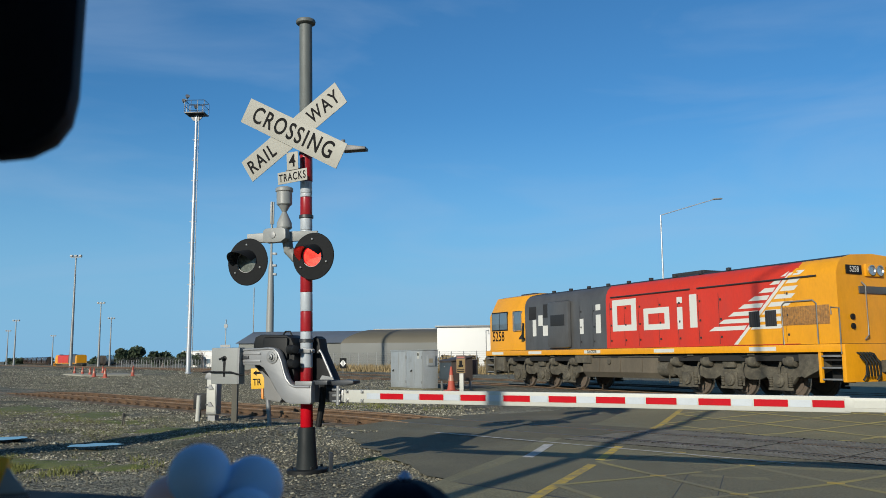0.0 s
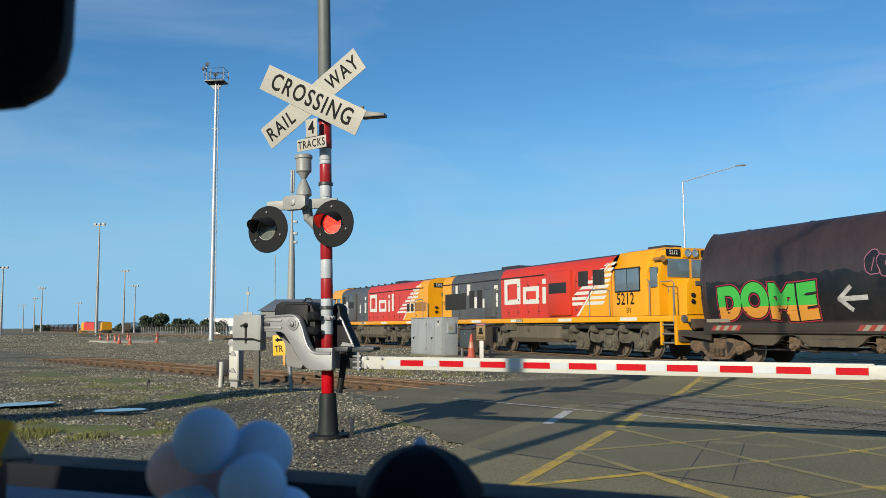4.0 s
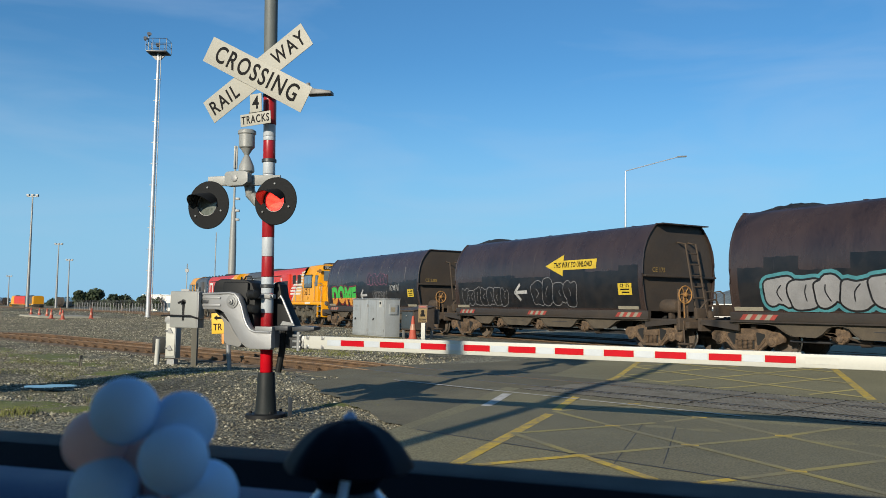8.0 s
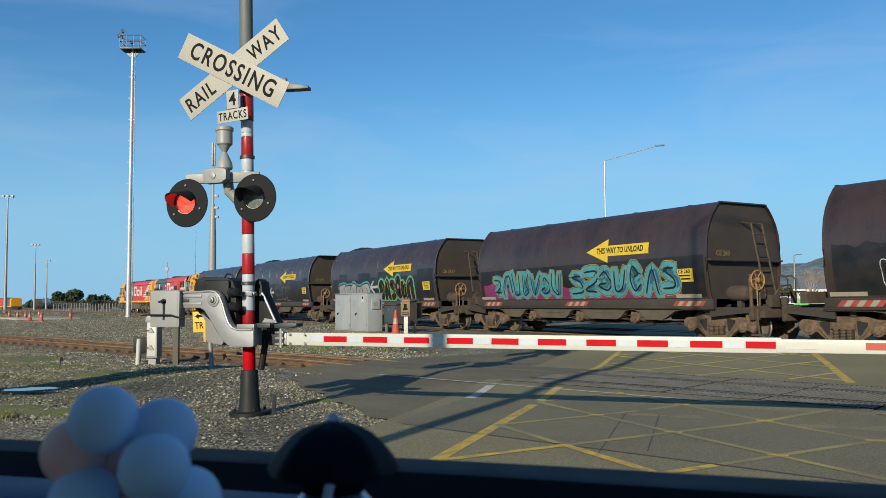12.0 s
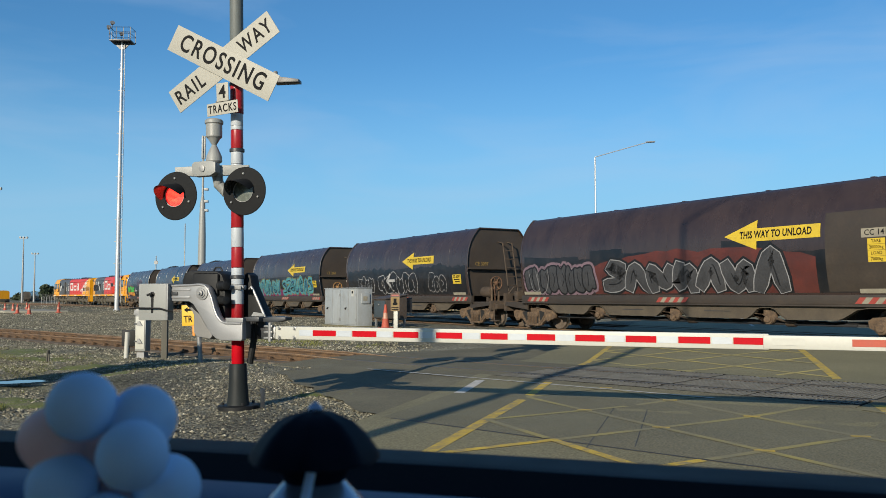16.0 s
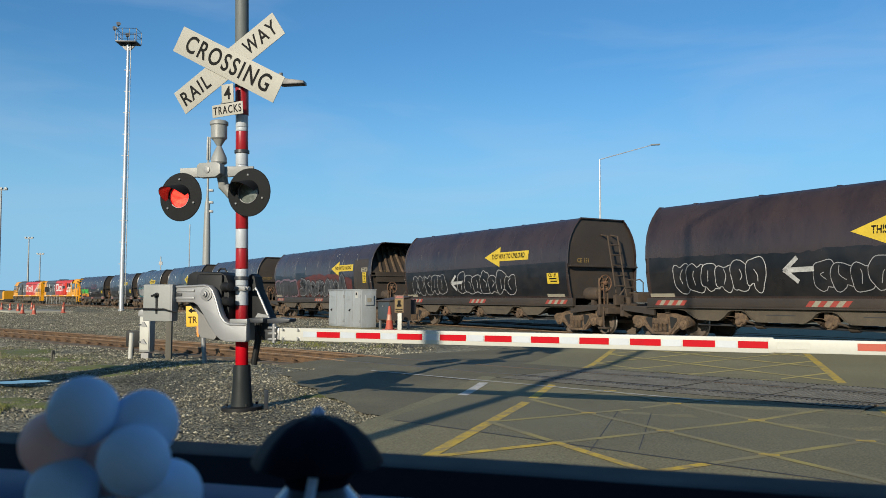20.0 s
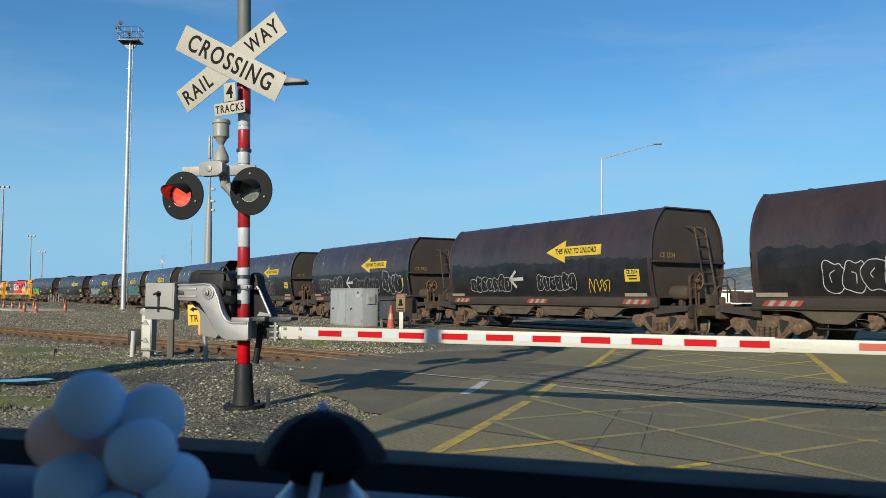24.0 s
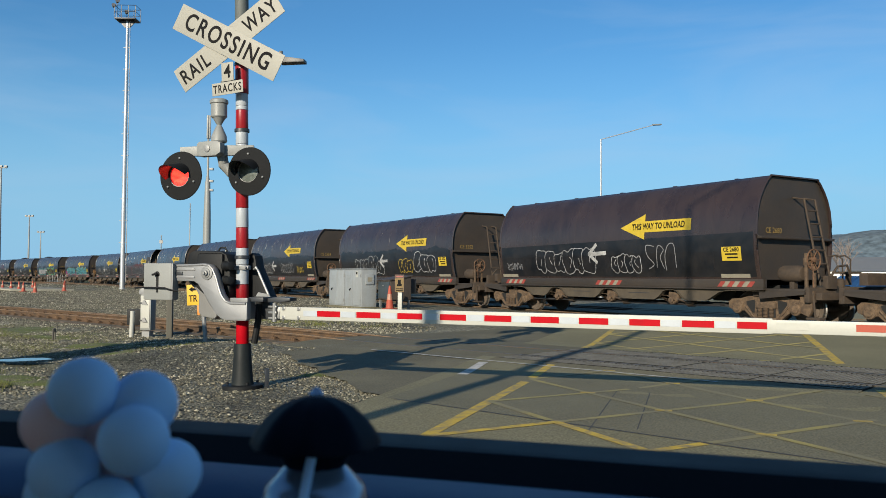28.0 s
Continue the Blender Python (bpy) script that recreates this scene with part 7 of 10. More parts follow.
def swoosh(parent, xb, red_end):
    """Slanted white line with level slats on both sides, where red gives way to yellow."""
    at = lambda z: xb - 1.08 * (z - 1.27)
    l_decal("livery_yellow", [[(at(z), z), (red_end, z), (red_end, z + 0.1), (max(red_end, at(z + 0.1)), z + 0.1)] for z in [1.22 + 0.1 * k for k in range(20)] if at(z) > red_end], M_L_YELLOW, parent, 0.005)
    l_decal("livery_strip", [[(at(z) + 0.07, z), (at(z) - 0.07, z), (at(z + 0.2) - 0.06, z + 0.2), (at(z + 0.2) + 0.06, z + 0.2)] for z in [1.23 + 0.2 * k for k in range(9)]], M_L_WHITE, parent, 0.010, "slanted white livery line")
    for k in range(8):
        z = 1.62 + 0.19 * k
        x, n = at(z), 1.40 - 0.165 * k
        l_decal("livery_strip", [[(x + n, z), (x + 0.10, z), (x, z + 0.115), (x + n - 0.22, z + 0.115)]], M_L_WHITE, parent, 0.0085)
        n = 1.0 - 0.11 * k
        l_decal("livery_strip", [[(x - 0.12, z), (x - 0.12 - n, z), (x - 0.26 - n, z + 0.115), (x - 0.24, z + 0.115)]], M_L_WHITE, parent, 0.0085)


def panel_lines(parent, xs, mat=None):
    """Door joints, hinges and latches along the hood."""
    for x in xs:
        l_decal("door_joint", [[(x - 0.008, 1.26), (x + 0.008, 1.26), (x + 0.008, 2.7), (x - 0.008, 2.7)]], M_L_ROOF, parent, 0.005)
        b = bm_new()
        for z in (1.45, 1.95, 2.5):
            add_box(b, (x - 0.10, 1.36, z - 0.03), (x - 0.05, 1.385, z + 0.03), 0.006)
        part("door_latch", b, M_L_ROOF, parent)


def grille(parent, x0, x1, z0, z1, label="dark air grille", mat=None):
    b = bm_new()
    add_box(b, (x0, 1.335, z0), (x1, 1.372, z1), 0.004)
    g = part("air_grille", b, mat or M_GRILLE, parent, label)
    n = max(3, int((x1 - x0) / 0.07))
    b = bm_new()
    for k in range(n):
        x = x0 + (x1 - x0) * (k + 0.5) / n
        add_box(b, (x - 0.012, 1.372, z0 + 0.02), (x + 0.012, 1.384, z1 - 0.02))
    part("grille_screen", b, mat or M_L_ROOF, g)


def handrail(parent, pts, mat=None, r=0.019):
    b = bm_new()
    add_tube(b, pts, r, 7)
    part("handrail", b, mat or M_L_YELLOW, parent)


def loco_common(loco, half, wheels):
    # frame band, tank, bogies, end steps, couplers
    for y in (1, -1):
        b = bm_new()
        add_box(b, (-half, min(y * 1.24, y * 1.39), 1.0), (half, max(y * 1.24, y * 1.39), 1.19), 0.012)
        part("frame_band", b, M_L_YELLOW, loco, "yellow frame band")
        for x in (-6.2, -2.4, 1.2, 4.8, 7.6):
            b = bm_new()
            add_box(b, (x - 0.45, min(y * 1.391, y * 1.396), 1.04), (x + 0.45, max(y * 1.391, y * 1.396), 1.15))
            part("reflector", b, M_L_WHITE, loco)
    b = bm_new()
    add_box(b, (-half, -1.23, 0.78), (half, 1.23, 1.2), 0.01)
    part("underframe", b, M_VOID, loco)
    b = bm_new()
    tank = [(-1.25, 0.42), (-1.1, 0.24), (1.1, 0.24), (1.25, 0.42), (1.25, 0.88), (-1.25, 0.88)]
    add_prism(b, tank, 3.9, pose(-1.95, 0, 0, 90, 0, 90), 0.02)
    part("fuel_tank", b, M_TANK, loco, "dusty brown fuel tank")
    for x in (-1.2, -0.1, 1.0):
        b = bm_new()
        add_box(b, (x - 0.025, 1.24, 0.44), (x + 0.025, 1.275, 0.88), 0.006)
        part("tank_rib", b, M_TANK, loco)
    b = bm_new()
    add_lathe(b, [(0.10, 0), (0.10, 0.04), (0.06, 0.06)], pose(0.45, 1.25, 0.76, -90, 0, 0), 14)
    part("filler_cap", b, M_L_UNDER, loco)
    for x in (-5.9, -3.6, 3.6, 5.9):
        b = bm_new()
        add_tube(b, [(x - 0.7, 1.22, 1.02), (x - 0.35, 1.25, 0.93), (x, 1.24, 0.98), (x + 0.5, 1.25, 0.90), (x + 0.7, 1.22, 0.97)], 0.022, 6)
        part("sand_hose", b, M_BLACK_RUBBER, loco)
        b = bm_new()
        add_box(b, (x + 0.1, 1.05, 0.93), (x + 0.34, 1.28, 1.05), 0.015)
        part("valve_box", b, M_L_UNDER, loco)
    b = bm_new()
    add_tube(b, [(-2.4, 1.05, 0.55), (-1.95, 1.05, 0.55)], 0.24, 16)
    part("air_reservoir", b, M_L_UNDER, loco)
    b = bm_new()
    add_box(b, (1.4, 1.0, 0.72), (2.3, 1.33, 0.98), 0.015)
    part("battery_box", b, M_L_UNDER, loco)
    b = bm_new()
    add_tube(b, [(-2.2, 1.2, 0.92), (-1.0, 1.22, 0.94), (0.2, 1.2, 0.9), (1.3, 1.22, 0.95)], 0.03, 7)
    part("air_pipe", b, M_L_UNDER, loco)
    for x in (4.75, -4.75):
        three_axle_bogie(loco, x, wheels)
    for sg in (1, -1):
        b = bm_new()
        x0, x1 = sorted((sg * (half - 0.05), sg * (half + 0.06)))
        add_box(b, (x0, -1.36, 0.28), (x1, 1.36, 1.19), 0.015)
        part("end_plate", b, M_L_YELLOW if sg < 0 else M_L_UNDER, loco, "yellow end plate with hoses" if sg < 0 else "")
        b = bm_new()
        x0, x1 = sorted((sg * (half + 0.05), sg * (half + 0.36)))
        add_box(b, (x0, -0.12, 0.5), (x1, 0.12, 0.8), 0.04)
        part("coupler", b, M_L_UNDER, loco)
        for k in range(4):
            b = bm_new()
            y = -0.75 + 0.5 * k + (0.1 if k > 1 else -0.1)
            add_tube(b, [(sg * (half + 0.05), y, 0.9), (sg * (half + 0.22), y, 0.75), (sg * (half + 0.26), y + 0.08, 0.45), (sg * (half + 0.2), y + 0.12, 0.32)], 0.026, 7)
            part("air_hose", b, M_BLACK_RUBBER, loco)
        for k in range(5):
            b = bm_new()
            y = 0.95 - 0.11 * k
            add_tube(b, [(sg * (half + 0.05), y, 0.98), (sg * (half + 0.16), y - 0.02, 0.95), (sg * (half + 0.24), y - 0.10, 0.72), (sg * (half + 0.18), y - 0.20, 0.42)], 0.024, 7)
            part("jumper_hose", b, M_BLACK_RUBBER, loco, "black jumper hose")
        for z in (0.34, 0.62, 0.90):
            b = bm_new()
            x0, x1 = sorted((sg * (half - 0.62), sg * (half - 0.08)))
            add_box(b, (x0, 1.02, z - 0.02), (x1, 1.36, z + 0.02), 0.006)
            part("step", b, M_GALV_DULL, loco)
        b = bm_new()
        x0, x1 = sorted((sg * (half - 0.70), sg * (half - 0.62)))
        add_box(b, (x0, 1.28, 0.26), (x1, 1.37, 1.0), 0.01)
        part("step_stile", b, M_L_YELLOW if sg < 0 else M_L_UNDER, loco)
        # black sheet behind the steps stands for shade
        b = bm_new()
        x0, x1 = sorted((sg * (half - 0.64), sg * (half - 0.06)))
        add_box(b, (x0, 0.9, 0.26), (x1, 0.98, 1.0), 0.01)
        part("step_back", b, M_VOID, loco)
        b = bm_new()
        x0, x1 = sorted((sg * (half - 1.35), sg * (half - 0.66)))
        add_prism(b, [(x0, 0.95), (x1, 0.95), (x1, 0.42), (x0 if sg > 0 else x1 - 0.15, 0.36), (x0, 0.6)], 0.5, pose(0, 1.30, 0, 90, 0, 0), 0.02)
        part("sand_box", b, M_L_UNDER, loco)
        handrail(loco, [(sg * (half - 0.02), 1.38, 0.95), (sg * (half - 0.02), 1.38, 2.05), (sg * (half - 0.25), 1.38, 2.08), (sg * (half - 0.25), 1.37, 1.9)], M_STEEL)


def cab_block(loco, x0, x1, front, number, window):
    """Cab with chamfered roof edge, side window and its number below."""
    b = bm_new()
    prof = [(1.37, 1.20), (1.37, 2.62), (0.98, 3.36), (0.6, 3.44), (-0.6, 3.44), (-0.98, 3.36), (-1.37, 2.62), (-1.37, 1.20)]
    add_prism(b, prof, x1 - x0, pose(x0, 0, 0, 90, 0, 90), 0.03)
    cab = part("cab", b, M_L_YELLOW, loco, "yellow cab with chamfered roof edge")
    (wx0, wx1), (wz0, wz1) = window
    b = bm_new()
    add_box(b, (wx0 - 0.05, 1.36, wz0 - 0.05), (wx1 + 0.05, 1.385, wz1 + 0.05), 0.01)
    part("window_frame", b, M_BLACK, cab)
    b = bm_new()
    mid = (wx0 + wx1) / 2
    for a, c in ((wx0, mid - 0.02), (mid + 0.02, wx1)):
        b = bm_new()
        add_box(b, (a, 1.372, wz0), (c, 1.391, wz1), 0.004)
        part("window_pane", b, M_GLASS, cab)
    l_words(loco, number, (wx0 + wx1) / 2 + 0.12, wz0 - 0.29, 0.56, M_TEXT_BLACK, 0.86)
    return cab


def number_box(loco, words, x, y, z, face):
    b = bm_new()
    m = Matrix.Translation((x, y, z)) @ (pose(0, 0, 0, 90, 0, -90) if face < 0 else pose(0, 0, 0, 90, 0, 90))
    add_box(b, (-0.28, -0.11, 0), (0.28, 0.11, 0.03), 0.01, m)
    box = part("number_box", b, M_BLACK, loco, "black number box")
    b = bm_new()
    merge(b, text_mesh(words, 0.2, 0.85), m @ pose(0, 0, 0.034))
    part("box_number", b, M_L_WHITE, box)


def head_lamps(loco, x, z, face):
    b = bm_new()
    m = Matrix.Translation((x, 0, z)) @ (pose(0, 0, 0, 0, -90, 0) if face < 0 else pose(0, 0, 0, 0, 90, 0))
    add_box(b, (-0.16, -0.33, -0.06), (0.16, 0.33, 0.03), 0.03, m)
    case = part("headlamp_case", b, M_L_YELLOW, loco)
    for y in (-0.15, 0.15):
        b = bm_new()
        add_lathe(b, [(0.125, 0.0), (0.13, 0.05), (0.11, 0.05), (0.09, 0.02)], m @ pose(0, y, 0.02), 20)
        part("headlamp", b, M_HEADLAMP, case, "round headlamp")


def locomotive_a(c):
    half = 8.6
    loco = thing("locomotive", "red, dark grey and yellow diesel locomotive with cab leading", "locomotive", "locomotives of the train")
    hood_segment(loco, 0.4, 5.5, M_L_GREY, label="dark grey hood")
    hood_segment(loco, -7.4, 0.4, M_L_RED, label="red hood")
    hood_segment(loco, -8.55, -7.4, M_L_YELLOW, close=(0,), label="yellow hood end")
    cab_block(loco, 5.5, 8.25, 1, "5258", ((6.85, 8.02), (2.05, 2.72)))
    b = bm_new()
    add_box(b, (5.75, 1.355, 1.95), (6.35, 1.38, 2.75), 0.06)
    part("cab_door_window", b, M_GLASS, loco)
    b = bm_new()
    add_tube(b, [(5.55, 1.42, 2.25), (5.55, 1.48, 1.75)], 0.035, 8)
    add_lathe(b, [(0.03, 0.1), (0.10, 0.0), (0.12, -0.06)], pose(5.55, 1.5, 1.68), 14)
    part("horn", b, M_BLACK, loco, "black drooping horn")
    b = bm_new()
    add_box(b, (2.4, 1.30, 1.24), (3.75, 1.52, 2.95), 0.12)
    part("air_filter_box", b, M_L_GREY, loco, "dark grey projecting filter housing")
    b = bm_new()
    add_box(b, (2.62, 1.515, 2.05), (3.5, 1.53, 2.45), 0.004)
    part("filter_grille", b, M_GRILLE, loco)
    grille(loco, 4.7, 5.2, 2.35, 2.85)
    grille(loco, 3.85, 4.2, 2.4, 2.9)
    for x0, x1 in ((-6.15, -5.78), (-6.70, -6.33)):
        grille(loco, x0, x1, 1.68, 2.1)
    grille(loco, -8.3, -6.85, 1.68, 2.15, "dirty yellow screen", M_RUSTY_YELLOW)
    zs = 1.62
    brand_shapes(loco, [(4.95, 4.70, 1.72, 2.74), (4.55, 4.25, 2.1, 2.5), (4.25, 3.9, 1.72, 2.1), (3.54, 3.35, 1.72, 2.25), (2.75, 2.5, 1.72, 2.2), (1.9, 1.68, 1.72, 2.25), (0.97, 0.70, 1.72, 2.35), (0.97, 0.70, 2.5, 2.7),
                        (-3.02, -3.25, 1.72, 2.38), (-3.02, -3.25, 2.5, 2.68), (-3.55, -3.85, 1.75, 2.72)], [(0.06, -1.15, 1.75, 2.78, 0.25), (-1.50, -2.68, 1.74, 2.42, 0.22)])
    swoosh(loco, -5.32, -7.41)
    panel_lines(loco, [0.2, -0.55, -1.25, -2.2, -3.05, -3.9, -4.7, -7.0, 1.9, 1.15])
    for x0, x1, y in ((0.1, -3.6, 1.36), (-3.9, -8.0, 1.36)):
        handrail(loco, [(x0, y + 0.03, 2.88), (x1, y + 0.03, 2.88)], M_L_ROOF, 0.022)
    handrail(loco, [(-7.95, 1.38, 1.2), (-7.95, 1.39, 2.2), (-7.85, 1.39, 2.28), (-7.0, 1.39, 2.28), (-6.9, 1.39, 2.2), (-6.9, 1.38, 1.2)], M_GALV_DULL)
    b = bm_new()
    add_box(b, (-3.3, -0.5, 3.4), (-1.9, 0.5, 3.52), 0.03)
    part("exhaust_hatch", b, M_L_ROOF, loco)
    b = bm_new()
    add_box(b, (6.2, -0.4, 3.43), (7.3, 0.4, 3.52), 0.03)
    part("roof_unit", b, M_L_ROOF, loco)
    for k in range(9):
        b = bm_new()
        add_box(b, (4.0 - 1.1 * k, 0.9, 3.33), (4.12 - 1.1 * k, 1.0, 3.42), 0.01)
        part("roof_lug", b, M_L_ROOF, loco)
    number_box(loco, "5258", -8.56, 0.75, 3.0, -1)
    number_box(loco, "5258", -8.56, -0.75, 3.0, -1)
    head_lamps(loco, -8.58, 3.0, -1)
    l_words(loco, "DXC5258", 1.2, 1.095, 0.14, M_TEXT_BLACK, 0.9, "frame_number").location.y += 0.035
    b = bm_new()
    add_box(b, (-8.59, -0.6, 2.42), (-8.555, 0.6, 2.60), 0.006)
    part("name_plate", b, M_L_GREY, loco)
    for y in (0.5, -0.5):
        handrail(loco, [(-8.58, y, 1.3), (-8.68, y, 1.4), (-8.68, y, 2.6), (-8.58, y, 2.7)], M_GALV_DULL)
    for z in (1.62, 1.85):
        b = bm_new()
        add_lathe(b, [(0.07, 0), (0.07, 0.04), (0.04, 0.05)], pose(-8.56, 0.9, z, 0, -90, 0), 14)
        part("marker_lamp", b, M_BLACK, loco)
    ws = []
    loco_common(loco, half, ws)
    TRAIN.append((loco, c))
    WHEELS.extend(ws)
    return loco


def locomotive_b(c):
    half = 8.45
    loco = thing("locomotive", "red, dark grey and yellow diesel locomotive with cab trailing", "locomotive", "locomotives of the train")
    hood_segment(loco, 7.4, 8.4, M_L_YELLOW, close=(1,), label="yellow hood end")
    hood_segment(loco, 2.5, 7.4, M_L_GREY, label="dark grey hood")
    hood_segment(loco, -5.3, 2.5, M_L_RED, label="red hood")
    grille(loco, 5.85, 8.1, 1.66, 2.42)
    grille(loco, 5.0, 5.5, 1.7, 2.5)
    grille(loco, 4.25, 4.7, 1.7, 2.5)
    b = bm_new()
    add_box(b, (2.95, 1.30, 1.25), (3.95, 1.43, 2.5), 0.07)
    part("air_filter_box", b, M_L_GREY, loco, "dark grey projecting housing")
    b = bm_new()
    add_box(b, (-2.9, 1.30, 1.25), (-1.35, 1.50, 2.95), 0.10)
    part("air_filter_box", b, M_L_RED, loco, "red projecting filter housing")
    b = bm_new()
    add_box(b, (-2.7, 1.495, 2.1), (-1.5, 1.51, 2.5), 0.004)
    part("filter_grille", b, M_GRILLE, loco)
    for x0, x1 in ((-3.9, -3.3), (-4.9, -4.2)):
        grille(loco, x0, x1, 2.3, 2.85)
    brand_shapes(loco, [(6.95, 6.72, 1.70, 2.80), (6.2, 5.85, 1.70, 2.3), (5.75, 5.4, 2.3, 2.80), (5.0, 4.75, 1.70, 2.2), (4.2, 3.95, 1.70, 2.1), (3.5, 3.28, 1.70, 2.2), (3.12, 2.78, 1.72, 2.3), (3.12, 2.78, 2.45, 2.65),
                        (-0.82, -1.08, 1.75, 2.40), (-0.82, -1.08, 2.52, 2.72), (-1.36, -1.58, 1.80, 2.72)], [(2.2, 0.87, 1.77, 2.83, 0.26), (0.66, -0.57, 1.76, 2.46, 0.23)])
    swoosh(loco, -3.26, -5.28)
    panel_lines(loco, [1.9, 1.1, 0.3, -0.5, -1.2, -3.1, 6.6, 4.0, 3.0])
    for x0, x1 in ((8.3, 5.4), (5.2, 2.7), (2.4, -1.0)):
        handrail(loco, [(x0, 1.39, 2.88), (x1, 1.39, 2.88)], M_L_ROOF, 0.022)
    cab = cab_block(loco, -7.2, -5.3, -1, "5212", ((-6.79, -5.53), (2.04, 2.76)))
    l_words(loco, "EFI", -6.2, 1.38, 0.24, M_TEXT_BLACK, 0.8, "letters")
    # sloped windscreen block and low nose
    b = bm_new()
    add_prism(b, [(-1.3, 1.2), (1.3, 1.2), (1.3, 2.5), (1.0, 3.3), (0.6, 3.4), (-0.6, 3.4), (-1.0, 3.3), (-1.3, 2.5)], 0.5, pose(-7.68, 0, 0, 90, 0, 90), 0.05)
    part("cab_front", b, M_L_YELLOW, cab, "yellow cab front")
    for y0, y1 in ((-0.95, -0.05), (0.05, 0.95)):
        b = bm_new()
        add_box(b, (-7.70, y0, 2.42), (-7.66, y1, 3.02), 0.03)
        part("windscreen", b, M_GLASS, cab, "dark windscreen pane")
    b = bm_new()
    add_box(b, (-7.62, 1.285, 2.1), (-7.28, 1.325, 2.75), 0.05)
    part("side_pane", b, M_GLASS, cab)
    b = bm_new()
    add_prism(b, [(-0.95, 1.2), (0.95, 1.2), (0.95, 2.15), (0.8, 2.35), (-0.8, 2.35), (-0.95, 2.15)], 0.95, pose(-8.55, 0, 0, 90, 0, 90), 0.09)
    part("nose", b, M_L_YELLOW, loco, "yellow rounded low nose")
    b = bm_new()
    add_box(b, (-8.585, -0.6, 2.12), (-8.55, 0.6, 2.26), 0.006)
    part("name_plate", b, M_L_GREY, loco)
    for z in (1.62, 1.82):
        b = bm_new()
        add_lathe(b, [(0.07, 0), (0.07, 0.04), (0.04, 0.05)], pose(-8.56, 0.72, z, 0, -90, 0), 14)
        part("marker_lamp", b, M_BLACK, loco)
    number_box(loco, "5212", -7.70, 0.72, 3.22, -1)
    number_box(loco, "5212", -7.70, -0.72, 3.22, -1)
    head_lamps(loco, -7.70, 3.22, -1)
    b = bm_new()
    add_tube(b, [(-7.4, 1.25, 3.0), (-7.75, 1.25, 3.0), (-7.85, 1.25, 3.0)], [0.05, 0.06, 0.11], 14)
    part("horn", b, M_RUSTY_YELLOW, loco)
    handrail(loco, [(-7.3, 1.38, 1.2), (-7.3, 1.39, 2.3), (-7.2, 1.39, 2.36)], M_GALV_DULL)
    handrail(loco, [(-8.4, 1.30, 1.2), (-8.4, 1.32, 2.2), (-8.3, 1.32, 2.26), (-7.8, 1.32, 2.26)], M_GALV_DULL)
    handrail(loco, [(-5.2, 1.39, 1.2), (-5.2, 1.40, 2.1), (-4.9, 1.40, 2.15), (-4.1, 1.40, 2.15), (-4.0, 1.40, 2.05), (-4.0, 1.39, 1.2)], M_GALV_DULL)
    for y in (0.85, -0.85):
        b = bm_new()
        add_lathe(b, [(0.12, 0), (0.13, 0.04), (0.1, 0.05)], pose(-8.5, y * 1.25, 1.08, 0, -90, 0), 16)
        part("ditch_lamp", b, M_HEADLAMP, loco, "round low headlamp")
    b = bm_new()
    add_box(b, (2.6, -0.5, 3.4), (4.0, 0.5, 3.52), 0.03)
    part("exhaust_hatch", b, M_L_ROOF, loco)
    b = bm_new()
    add_box(b, (-6.9, -0.35, 3.43), (-6.0, 0.35, 3.55), 0.03)
    part("roof_unit", b, M_L_ROOF, loco)
    l_words(loco, "DXC5212", 0.9, 1.095, 0.14, M_TEXT_BLACK, 0.9, "frame_number").location.y += 0.035
    ws = []
    loco_common(loco, half, ws)
    TRAIN.append((loco, c))
    WHEELS.extend(ws)
    return loco


LOCO_A = locomotive_a(111.82)
LOCO_B = locomotive_b(93.07)


# bodies stand on the bogies' bolsters, that much over the rail head
BODY_LIFT = 0.22
for whole in [ob for ob, c in TRAIN] + [PLAIN_WAGON]:
    for piece in whole.children:
        if not piece.name.startswith("bogie"):
            piece.matrix_basis = pose(0, 0, BODY_LIFT) @ piece.matrix_basis


# ---- lineside: cabinet, posts, cones, towers ----
def g0(x, y):
    return gh(x, y) - 0.02


